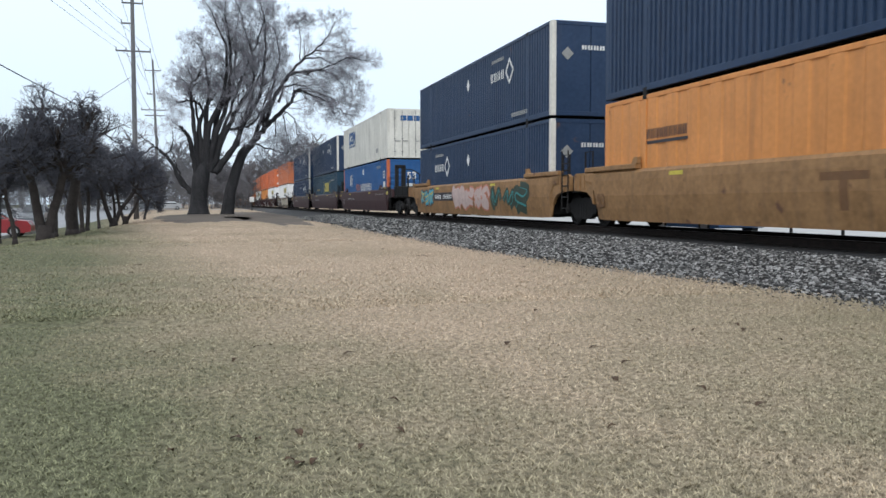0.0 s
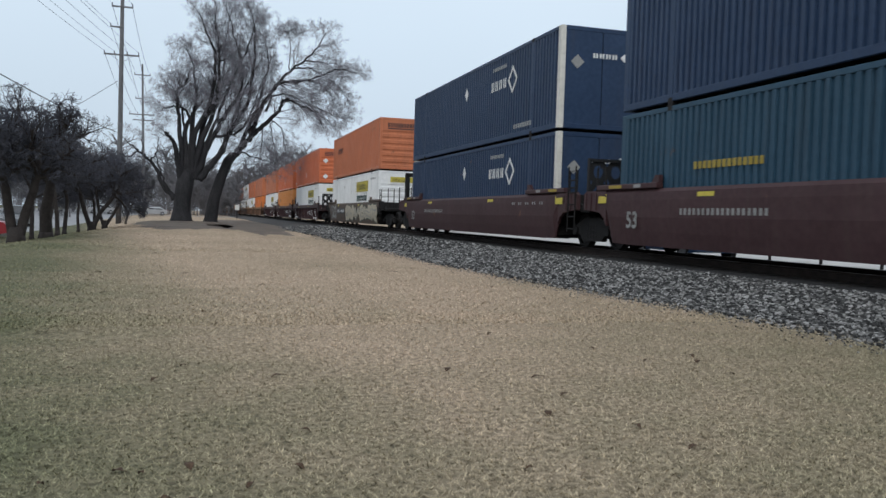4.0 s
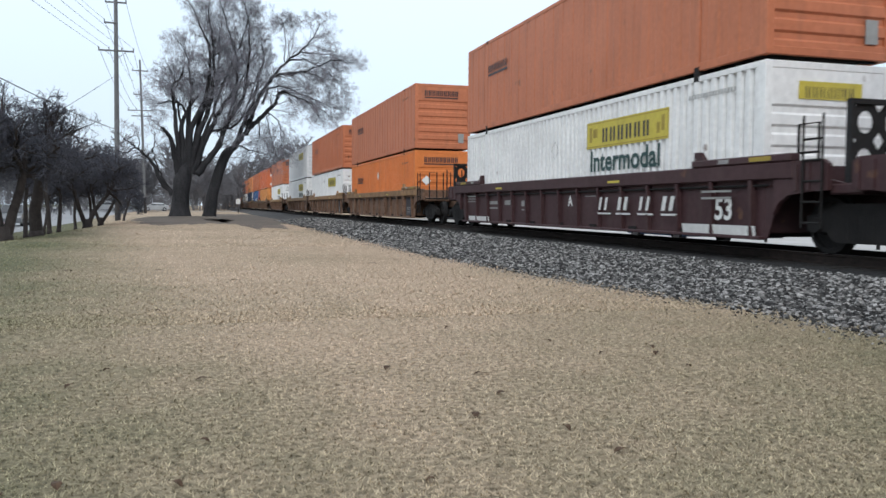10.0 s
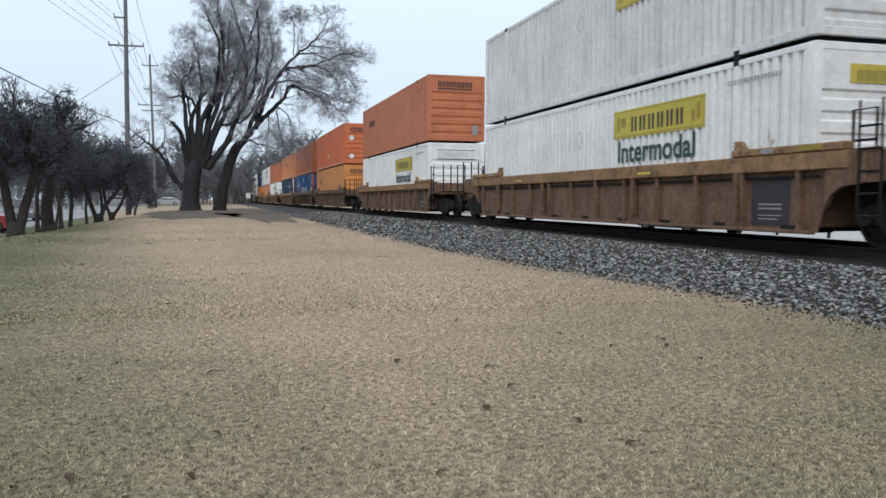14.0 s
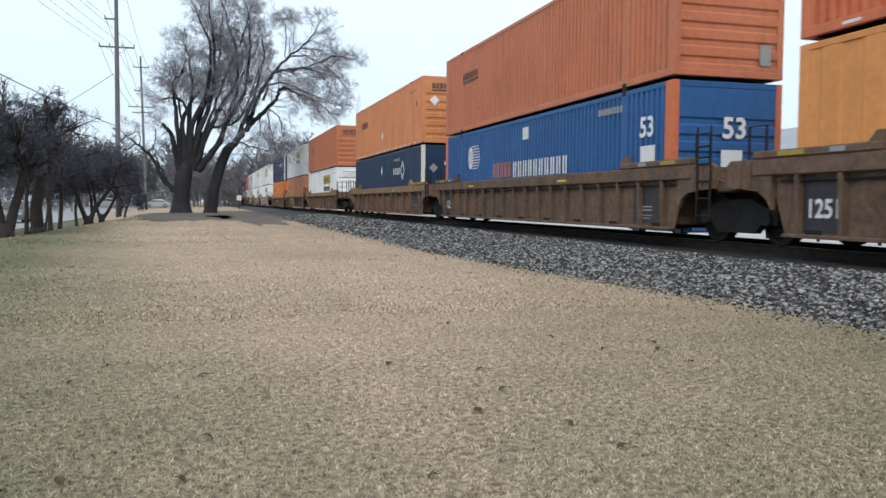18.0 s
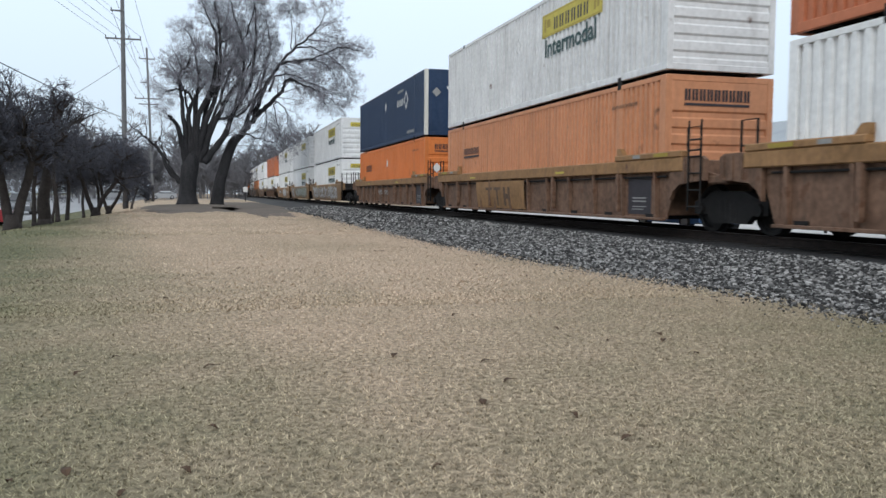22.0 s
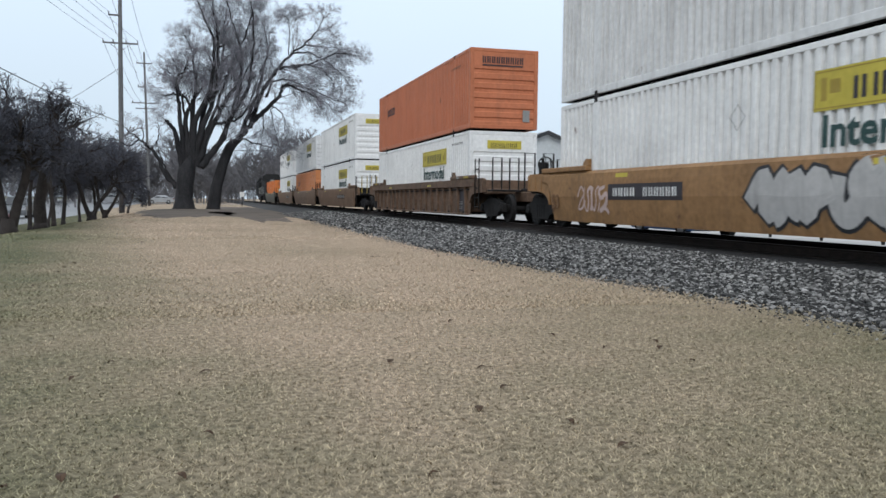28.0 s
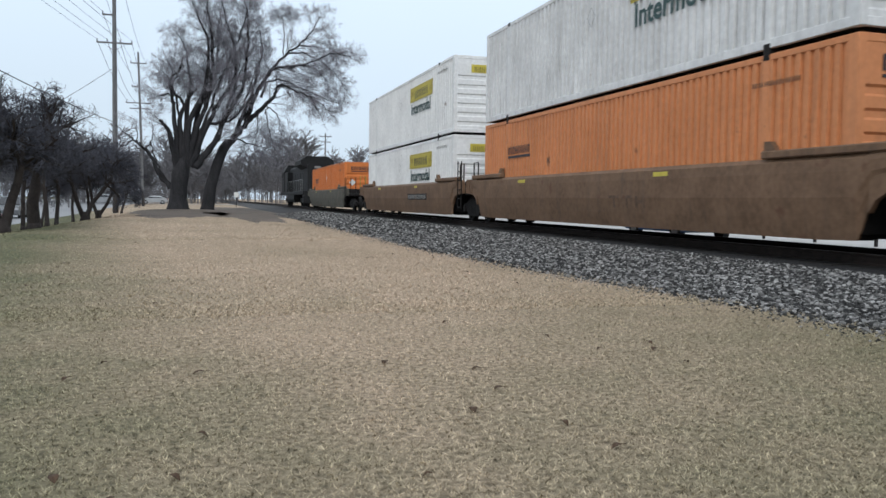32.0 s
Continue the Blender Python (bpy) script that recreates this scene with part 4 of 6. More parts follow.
        mark("end_lettering", "", end_quads((-0.5, -0.15, 2.2, 2.5), (-0.1, 0.25, 2.2, 2.5), (0.3, 0.65, 2.2, 2.5)), BLUE)
        mark("size_bars", "", bars(12.7, 13.6, 0.5, 0.75, 2), LETTER_GREY)
    return c


# ---- well cars ----
WHEEL_R = 0.46
ROLLING = []          # wheel sets with the place along the train at which they sit


def wheelset():
    b = Build().tube([(-0.75, 0, 0), (0.75, 0, 0)], 0.085, 8)
    n = 20
    for s in (-1, 1):
        prof = [(0.685, 0.50), (0.705, 0.50), (0.715, WHEEL_R + 0.005), (0.83, WHEEL_R - 0.004), (0.83, 0.38), (0.78, 0.36), (0.765, 0.15), (0.84, 0.13), (0.84, 0.0),
                (0.66, 0.0), (0.66, 0.13), (0.70, 0.16), (0.70, 0.38), (0.685, 0.40)]
        m = len(prof)
        v = [(s * x, r * math.cos(6.28318 * k / n), r * math.sin(6.28318 * k / n)) for k in range(n) for x, r in prof]
        f = [(k * m + i, k * m + (i + 1) % m, ((k + 1) % n) * m + (i + 1) % m, ((k + 1) % n) * m + i) for k in range(n) for i in range(m)]
        b.add(v, f)
    return b


def side_frame(s):
    def make():
        x0, x1 = sorted((s * 0.93, s * 1.07))
        pts = [(-1.12, 0.36), (-0.70, 0.36), (-0.52, 0.20), (0.52, 0.20), (0.70, 0.36), (1.12, 0.36), (1.12, 0.60), (0.80, 0.66), (0.45, 0.80), (-0.45, 0.80), (-0.80, 0.66), (-1.12, 0.60)]
        b = Build().prism(pts, 0, x0, x1)
        for y in (-0.24, -0.08, 0.08, 0.24):
            xm = s * 1.02
            b.tube([(xm, y, 0.26), (xm, y, 0.62)], 0.065, 8)
        return b
    return make


def bogie(car, y, along):
    """A two-axle truck: bolster with side frames, bearing caps and wheel sets."""
    def bolster():
        return Build().box(-1.0, 1.0, -0.22, 0.22, 0.42, 0.74, 0.03).box(-0.35, 0.35, -0.35, 0.35, 0.74, 0.93, 0.03)
    bg = part("bogie", cached("bogie", bolster, DARKSTEEL), DARKSTEEL, car)
    bg.location = (0, y, 0)
    for s in (-1, 1):
        part("side_frame", cached(f"side_frame/{s}", side_frame(s), DARKSTEEL), DARKSTEEL, bg)
    for dy in (-0.89, 0.89):
        for s in (-1, 1):
            c2 = part("bearing_cap", cached(f"bearing_cap/{s}", lambda: Build().tube([(s * 0.9, 0, 0), (s * 1.13, 0, 0)], [0.14, 0.12], 10), DARKSTEEL), DARKSTEEL, bg)
            c2.location = (0, dy, WHEEL_R)
        w = part("wheelset", cached("wheelset", wheelset, DARKSTEEL), DARKSTEEL, bg)
        w.location = (0, dy, WHEEL_R)
        ROLLING.append((w, along + y + dy, dy))


FADED = paint("faded_sign_paint", (0.15, 0.075, 0.032), 0.3, 0.7)
XW = 1.45            # half width of a well car


def web_poly(inset=0.0, end0=8.95, end1=8.95):
    """Side outline in (y, z), cut away over the wheels."""
    return [(-end1, 1.46), (-end1, 1.05), (-8.55, 0.95), (-8.25, 0.22), (8.25, 0.22), (8.55, 0.95), (end0, 1.05), (end0, 1.46)]


def smooth_side(s):
    def make():
        b = Build()
        cols = [(-8.95, 1.05), (-8.55, 0.95), (-8.25, 0.22), (-7.5, 0.20), (-4, 0.20), (0, 0.20), (4, 0.20), (7.5, 0.20), (8.25, 0.22), (8.55, 0.95), (8.95, 1.05)]
        prof = [(0.0, -0.10), (0.25, -0.045), (0.5, -0.005), (0.8, 0.0), (0.94, -0.01), (1.0, -0.09)]
        v = []
        for y, zb in cols:
            for t, d in prof:
                v.append((s * (XW + d), y, zb + (1.47 - zb) * t))
        m = len(prof)
        f = [(j * m + i, j * m + i + 1, (j + 1) * m + i + 1, (j + 1) * m + i) for j in range(len(cols) - 1) for i in range(m - 1)]
        b.add(v, f)
        x0, x1 = sorted((s * (XW - 0.13), s * (XW - 0.10)))
        return b.prism(web_poly(), 0, x0, x1)
    return make


def ribbed_web(s):
    def make():
        x0, x1 = sorted((s * (XW - 0.155), s * (XW - 0.13)))
        return Build().prism(web_poly(), 0, x0, x1)
    return make


def chord(s):
    def make():
        x0, x1 = sorted((s * (XW - 0.14), s * XW))
        return Build().box(x0, x1, -8.98, 8.98, 1.19, 1.47, 0.02)
    return make


def foot_sill(s):
    def make():
        x0, x1 = sorted((s * (XW - 0.15), s * (XW - 0.01)))
        return Build().box(x0, x1, -8.2, 8.2, 0.19, 0.25, 0.01)
    return make


def rib(s):
    """Tapered side rib, deep at the chord and shallow at the sill."""
    def make():
        xo, xi, xb = s * (XW - 0.012), s * (XW - 0.14), s * (XW - 0.05)
        w = 0.04
        v = [(xi, -w, 0.25), (xb, -w, 0.25), (xo, -w, 1.19), (xi, -w, 1.19), (xi, w, 0.25), (xb, w, 0.25), (xo, w, 1.19), (xi, w, 1.19)]
        return Build().add(v, [(0, 1, 2, 3), (4, 7, 6, 5), (0, 4, 5, 1), (1, 5, 6, 2), (2, 6, 7, 3)])
    return make


def stake(s):
    """Broad painted stake hanging from the chord."""
    def make():
        x0, x1 = sorted((s * (XW - 0.10), s * (XW + 0.004)))
        return Build().prism([(-0.055, 1.20), (-0.05, 0.42), (-0.02, 0.34), (0.04, 0.36), (0.05, 0.45), (0.055, 1.20)], 0, x0, x1)
    return make


def side_pipe(s):
    return lambda: Build().tube([(s * (XW - 0.08), -8.3, 1.10), (s * (XW - 0.08), 8.3, 1.10)], 0.022, 6)


def cap_plate(s, sy):
    """Raised guide plate over the end of the well."""
    def make():
        x0, x1 = sorted((s * (XW - 0.17), s * (XW + 0.015)))
        y0, y1 = sorted((sy * 6.2, sy * 8.95))
        b = Build().box(x0, x1, y0, y1, 1.47, 1.60, 0.02)
        return b.prism([(sy * 6.2, 1.60), (sy * 6.2, 1.76), (sy * 6.35, 1.76), (sy * 6.5, 1.60)], 0, *sorted((s * (XW - 0.15), s * (XW - 0.05))))
    return make


def well_floor():
    b = Build()
    for k in range(9):
        y = -7.6 + k * 1.9
        b.box(-XW + 0.1, XW - 0.1, y - 0.16, y + 0.16, 0.22, 0.32)
    return b.box(-1.1, -0.8, -8, 8, 0.21, 0.30).box(0.8, 1.1, -8, 8, 0.21, 0.30)


def platform(sy, reach):
    """End deck: bulkhead, deck plate, draft sill and bolster."""
    def make():
        y0, y1 = sorted((sy * 8.13, sy * reach))
        b = Build().box(-0.34, 0.34, y0, y1, 0.68, 1.02, 0.03)
        yb0, yb1 = sorted((sy * 9.62, sy * 10.12))
        b.box(-1.30, 1.30, yb0, yb1, 0.93, 1.10, 0.03)
        yd0, yd1 = sorted((sy * 8.12, sy * 9.65))
        b.box(-XW + 0.12, XW - 0.12, yd0, yd1, 1.06, 1.13, 0.02)
        yw0, yw1 = sorted((sy * 8.12, sy * 8.2))
        b.box(-XW + 0.12, XW - 0.12, yw0, yw1, 0.3, 1.46, 0.02)
        for s in (-1, 1):
            b.prism([(sy * 8.2, 1.46), (sy * 8.2, 1.1), (sy * 9.9, 1.1)], 0, *sorted((s * 1.22, s * 1.28)))
        return b
    return make


def end_side(s, sy, reach):
    """Side plate that runs on above the bogie to the end of the car."""
    def make():
        x0, x1 = sorted((s * (XW - 0.12), s * (XW - 0.03)))
        b = Build().prism([(sy * 8.5, 0.62), (sy * 8.62, 0.80), (sy * 8.85, 0.93), (sy * 9.3, 0.98), (sy * reach, 1.0), (sy * reach, 1.40), (sy * (reach - 0.12), 1.47), (sy * 8.5, 1.47)], 0, x0, x1)
        for k in range(3):
            y = 9.0 + (reach - 9.15) * k / 2
            b.box(*sorted((s * (XW - 0.03), s * (XW - 0.005))), *sorted((sy * y, sy * (y + 0.07))), 1.0, 1.42)
        return b
    return make


def coupler(sy):
    def make():
        y0, y1 = sorted((sy * 11.0, sy * 11.85))
        b = Build().box(-0.09, 0.09, y0, y1, 0.74, 0.92, 0.02)
        y0, y1 = sorted((sy * 11.6, sy * 11.98))
        return b.box(-0.2, 0.2, y0, y1, 0.68, 0.98, 0.05)
    return make


def hand_rail(s, sy):
    def make():
        b = Build()
        y = sy * 10.35
        b.tube([(s * 1.25, y, 1.05), (s * 1.25, y, 2.05), (s * 1.25, y - sy * 0.5, 2.05), (s * 1.25, y - sy * 0.5, 1.1)], 0.024, 6)
        b.tube([(s * 1.25, y, 1.6), (s * 1.25, y - sy * 0.5, 1.6)], 0.02, 6)
        return b
    return make


def step_ladder(s, sy):
    def make():
        b = Build()
        for dy in (0.0, 0.42):
            b.tube([(s * 1.445, sy * (9.2 + dy), 0.42), (s * 1.445, sy * (9.2 + dy), 2.15)], 0.02, 6)
        for z in (0.5, 0.82, 1.14, 1.46, 1.78):
            b.tube([(s * 1.445, sy * 9.2, z), (s * 1.445, sy * 9.62, z)], 0.018, 6)
        return b
    return make


def end_walk(sy):
    """Cross walk on the outer end of a car."""
    return lambda: Build().box(-1.35, 1.35, *sorted((sy * 10.25, sy * 10.75)), 1.02, 1.08, 0.01)


def grab_rail(x, sy, tall):
    """A bent grab rail beside the cross walk."""
    y = sy * 10.6
    return lambda: Build().tube([(x, y, 1.05), (x, y, 1.08 + tall), (x + 0.32, y, 1.08 + tall), (x + 0.32, y, 1.05)], 0.026, 6)


def brake_wheel(sy):
    def make():
        y, z = sy * 10.2, 1.95
        ring = [(0.75 + 0.27 * math.cos(6.28318 * k / 14), y, z + 0.27 * math.sin(6.28318 * k / 14)) for k in range(15)]
        b = Build().tube(ring, 0.022, 5, cap=False)
        for k in range(4):
            a = math.pi * k / 4
            b.tube([(0.75 - 0.27 * math.cos(a), y, z - 0.27 * math.sin(a)), (0.75 + 0.27 * math.cos(a), y, z + 0.27 * math.sin(a))], 0.014, 4)
        b.box(0.6, 0.9, *sorted((y - sy * 0.06, y - sy * 0.26)), 1.08, 2.05, 0.03)
        return b
    return make


def slotted_plate(sy):
    """Tall end plate pierced by round holes."""
    def make():
        b = Build()
        n = 12
        y = sy * 9.9
        for cx in (-0.95, -0.45):
            for cz in (1.45, 2.0):
                hole = [(cx + 0.13 * math.cos(6.28318 * k / n), y, cz + 0.17 * math.sin(6.28318 * k / n)) for k in range(n)]
                rim = []
                for k in range(n):
                    c, s2 = math.cos(6.28318 * k / n), math.sin(6.28318 * k / n)
                    q = max(abs(c) / 0.25, abs(s2) / 0.275)
                    rim.append((cx + c / q, y, cz + s2 / q))
                b.add(hole + rim, [(k, (k + 1) % n, n + (k + 1) % n, n + k) for k in range(n)])
        b.box(-1.24, -1.18, y - 0.05, y + 0.05, 1.08, 2.3).box(-0.22, -0.16, y - 0.05, y + 0.05, 1.08, 2.3).box(-1.24, -0.16, y - 0.05, y + 0.05, 2.26, 2.34)
        return b
    return make


def end_frame(sy):
    """Two tall uprights with a slot between them and a bent rail beside."""
    def make():
        y = sy * 9.75
        b = Build().box(-1.22, -1.02, y - 0.12, y + 0.12, 1.08, 2.75, 0.02).box(-0.84, -0.62, y - 0.12, y + 0.12, 1.08, 2.75, 0.02)
        b.box(-1.22, -0.62, y - 0.12, y + 0.12, 2.62, 2.82, 0.02).box(-1.25, 0.6, y - 0.2, y + 0.2, 1.08, 1.62, 0.05)
        return b.tube([(0.55, y, 1.6), (0.5, y, 2.1), (-0.2, y, 2.55), (-0.65, y, 2.58)], 0.03, 6)
    return make


HOOKS = (      # strokes of interlocking sprayed shapes that spell nothing
    ((-0.9, 0.9), (-0.2, 0.5), (-0.7, -0.3), (0.1, -1), (0.3, 0.0), (0.1, 0.9), (0.8, 0.4), (0.4, -0.5), (1.0, -0.9)),
    ((-0.7, 1), (-0.9, -0.3), (-0.3, -1), (0.2, -0.2), (0.0, 0.7), (0.7, 1), (0.9, -0.2), (0.6, -1)),
    ((-1.0, -0.4), (-0.3, 0.9), (0.1, -0.7), (0.9, 0.8), (0.8, -0.5), (0.3, -1)),
    ((0.3, 1), (-0.8, 0.7), (-0.4, 0.1), (0.7, 0.5), (0.6, -0.3), (-0.8, -0.9), (0.2, -0.6), (0.9, -1)),
    ((-0.9, -1), (-0.3, 0.1), (-0.9, 1), (0.0, 0.6), (0.6, 0.7), (0.0, -0.2), (0.7, -1)),
    ((-0.8, 0.1), (-0.1, 1), (0.8, 0.4), (0.1, -0.3), (-0.5, -1), (0.5, -0.8), (1.0, -0.2)))


def scribble(r, bubble):
    """Turning points of one sprayed shape, in a unit square."""
    pick = HOOKS[int(r.integers(0, len(HOOKS)))]
    turn = -1 if bubble and r.random() < 0.5 else 1
    return [[(p * turn + r.uniform(-0.12, 0.12), q * r.uniform(0.85, 1.0)) for p, q in pick]]


def sweep(points, n=6):
    """A smooth line through a few points of the side."""
    p = [Vector(q) for q in points]
    p = [p[0] * 2 - p[1]] + p + [p[-1] * 2 - p[-2]]
    out = []
    for i in range(1, len(p) - 2):
        for k in range(n):
            t = k / n
            a, b, c, d = p[i - 1], p[i], p[i + 1], p[i + 2]
            out.append(0.5 * ((2 * b) + (c - a) * t + (2 * a - 5 * b + 4 * c - d) * t * t + (3 * b - a - 3 * c + d) * t ** 3))
    return out + [p[-2]]


def spray(e0, e1, z0, z1, n, seed, layer, k, style):
    """Letter k of a sprayed tag: layer 0 its edge, 1 its fill, 2 flecks on it."""
    def make():
        r = np.random.default_rng(seed * 100 + k)
        b = Build()
        w = (e1 - e0) / n
        cx, cz = e0 + (k + 0.5) * w, (z0 + z1) / 2 + r.uniform(-0.03, 0.03)
        bubble = style == "bubble"
        half = min(0.27, 0.21 * w) if bubble else min(0.10, 0.12 * w)
        hw, hh = w * (0.62 if bubble else 0.72) - half * 0.7, max(0.1, (z1 - z0) * 0.48 - half)
        up = 0.0010 * (k % 2)
        slant = r.uniform(0.0, 0.25)
        pick = int(r.integers(0, 7))
        size = r.uniform(0.88, 1.1)
        lines = scribble(r, bubble)
        for i, line in enumerate(lines):
            pts = sweep([(cx + (p + slant * q) * hw * size, cz + q * hh * size) for p, q in line])
            m = len(pts) - 1
            wide = [half * (0.8 + 0.35 * math.sin(2.2 * s / m + pick + i)) + ((0.065 if bubble else 0.035) if layer == 0 else 0.0) if layer < 2 else 0.028 * math.sin(3.1 * (s + 0.3) / (m + 0.6)) + 0.006 for s in range(m + 1)]
            if layer == 0:
                pts = [pts[0] * 1.0 - (pts[1] - pts[0]).normalized() * 0.05] + pts[1:-1] + [pts[-1] + (pts[-1] - pts[-2]).normalized() * 0.05]
            rim = []
            for s in range(m + 1):
                d = (pts[min(s + 1, m)] - pts[max(s - 1, 0)]).normalized()
                rim.append((pts[s] + Vector((-d.y, d.x)) * wide[s], pts[s], pts[s] - Vector((-d.y, d.x)) * wide[s]))
            lift = (0.004, 0.0085, 0.0125)[layer] + 0.0007 * i + up
            for s in range(m):
                for u in (0, 1):
                    quad = [rim[s][u], rim[s][u + 1], rim[s + 1][u + 1], rim[s + 1][u]]
                    decal_car(b, [(q.x, min(1.44, max(0.24, q.y))) for q in quad], lift)
        return b
    return make


def decal_car(b, pts, lift=0.004):
    """A flat shape that follows the viewer-side plate of a car; e metres from the container's far end."""
    v = []
    for e, z in pts:
        t = max(0.0, min(1.0, (z - 0.20) / 1.27))
        d = float(np.interp(t, (0, 0.25, 0.5, 0.8, 0.94, 1.0), (-0.10, -0.045, -0.005, 0, -0.01, -0.09)))
        v.append((-(XW + d) - lift, HL - e, z))
    return b.add(v, [tuple(range(len(pts)))])


def car_quads(lift, *rects):
    def make():
        b = Build()
        for e0, e1, z0, z1 in rects:
            zs = np.linspace(z0, z1, 5)
            for a, c in zip(zs[:-1], zs[1:]):
                decal_car(b, [(e0, a), (e1, a), (e1, c), (e0, c)], lift)
        return b
    return make


def web_quads(lift, *rects):
    """Flat marks on the recessed web between the ribs."""
    def make():
        b = Build()
        for e0, e1, z0, z1 in rects:
            x = -(XW - 0.13) - lift
            b.add([(x, HL - e0, z0), (x, HL - e1, z0), (x, HL - e1, z1), (x, HL - e0, z1)], [(0, 1, 2, 3)])
        return b
    return make


def car_bars(e0, e1, z0, z1, n, gap=0.25, lift=0.005):
    step = (e1 - e0) / n
    w = (1 - gap) * step
    return car_quads(lift, *[(e0 + k * step + d * w, e0 + k * step + (d + 0.36) * w, z0, z1) for k in range(n) for d in (0.0, 0.64)])


CARS = {      # body paint, top chord paint, ribbed, words
    "ochre": (OCHRE, OCHRE, False, "ochre-yellow smooth-sided"), "maroon": (MAROON, MAROON, False, "dark maroon smooth-sided"),
    "taupe": (TAUPE, TAUPE, False, "graffiti-covered grey-brown"), "maroon_rib": (MAROON, MAROON, True, "dark maroon ribbed"),
    "brown_rib": (BROWN, TAN, True, "rusty brown ribbed"), "rust_rib": (RUSTBROWN, RUSTBROWN, True, "rust-maroon ribbed"),
    "gold_rib": (BROWN, OCHRE, True, "rusty brown ribbed ochre-topped"), "tan": (TAN, TAN, False, "tan smooth-sided graffiti-marked"),
    "plainbrown": (EARTH, EARTH, False, "plain brown smooth-sided"), "moss": (MOSS, MOSS, False, "grey-green smooth-sided")}


def slanted(e, z0, z1, w):
    """Two leaning strokes."""
    def make():
        b = Build()
        for d in (0.0, 0.28):
            decal_car(b, [(e + d, z0), (e + d + w, z0), (e + d + w + 0.12, z1), (e + d + 0.12, z1)], 0.003)
        return b
    return make


def well_car(kind, along, near_end, far_end, art=""):
    """One well unit. near_end and far_end: 'coupler', 'joint' (owns the shared truck) or 'bare'."""
    body, top, ribbed, words = CARS[kind]
    car = thing("well_car", f"{words} steel well car carrying stacked containers on rails", "railway wagon", group="well cars of the train")
    for s in (-1, 1):
        if ribbed:
            part("side_web", cached(f"web/{s}", ribbed_web(s), body), body, car)
            part("top_chord", cached(f"chord/{s}", chord(s), top), top, car)
            part("foot_sill", cached(f"foot/{s}", foot_sill(s), body), body, car)
            count = {"gold_rib": 12, "brown_rib": 12, "maroon_rib": 15}.get(kind, 18)
            for k in range(count):
                r2 = part("rib", cached(f"rib/{s}", rib(s), body), body, car)
                r2.location = (0, -7.9 + 15.8 * k / (count - 1), 0)
            part("side_pipe", cached(f"pipe/{s}", side_pipe(s), DARKSTEEL), DARKSTEEL, car)
            if kind in ("gold_rib", "brown_rib"):
                for y in (-6.32, -2.6, 2.6, 6.32):
                    st = part("stake", cached(f"stake/{s}", stake(s), body), body, car)
                    st.location = (0, y, 0)
        else:
            part("side_plate", cached(f"plate/{s}", smooth_side(s), body), body, car)
        for sy in (-1, 1):
            part("guide_plate", cached(f"cap/{s}{sy}", cap_plate(s, sy), top), top, car)
            if sy < 0:
                part("ladder", cached(f"ladder/{s}{sy}", step_ladder(s, sy), DARKSTEEL), DARKSTEEL, car)
    part("well_floor", cached("well_floor", well_floor, DARKSTEEL), DARKSTEEL, car)
    for sy, end in ((-1, near_end), (1, far_end)):
        m = body if kind in ("brown_rib", "gold_rib", "rust_rib", "maroon_rib") else DARKSTEEL
        for s in (-1, 1):
            es = DARKSTEEL if kind == "taupe" else body
            part("end_side", cached(f"end_side/{s}{sy}{end == 'coupler'}", end_side(s, sy, 10.05 if end == "coupler" else 9.7), es), es, car)
        part("end_platform", cached(f"platform/{sy}{end == 'coupler'}", platform(sy, 11.3 if end == "coupler" else 9.86), m), m, car)
        if end == "coupler":
            part("coupler", cached(f"coupler/{sy}", coupler(sy), DARKSTEEL), DARKSTEEL, car)
            part("end_walk", cached(f"end_walk/{sy}", end_walk(sy), DARKSTEEL), DARKSTEEL, car)
            gm = YELLOW_DK if kind == "plainbrown" else DARKSTEEL
            for gx in (-1.3, -0.7, 0.45, 1.0):
                part("grab_rail", cached(f"grab_rail/{gx}{sy}", grab_rail(gx, sy, 1.05), gm), gm, car)
            part("brake_wheel", cached(f"brake/{sy}", brake_wheel(sy), DARKSTEEL), DARKSTEEL, car)
            if kind == "maroon":
                part("end_frame", cached(f"end_frame/{sy}", end_frame(sy), BLACKP), BLACKP, car, "tall black slotted end frame")
            if kind == "maroon_rib":
                part("pierced_plate", cached(f"pierced/{sy}", slotted_plate(sy), BLACKP), BLACKP, car, "black end plate with round holes")
        else:
            if kind.startswith("maroon") and sy < 0:
                part("pierced_plate", cached(f"pierced/{sy}", slotted_plate(sy), BLACKP), BLACKP, car, "black end plate with round holes")
            for s in (-1, 1):
                part("hand_rail", cached(f"hand_rail/{s}{sy}", hand_rail(s, sy * 0.9), DARKSTEEL), DARKSTEEL, car)
        if end != "bare":
            bogie(car, sy * 9.88, along)

    def mark(name, key, make, m, label=""):
        ob = part(name, cached(f"{name}/{key}", make, m), m, car, label)
        if name.endswith(("lettering", "line", "fleck", "stripe", "square")):
            tagged(ob, kind="stuff")

    def blocks(key, lift, m, label, *rects):
        """Large sign marks, block by block."""
        for k, q in enumerate(rects):
            part("sign_block", cached(f"sign_block/{key}{k}", car_quads(lift, q), m), m, car, label)

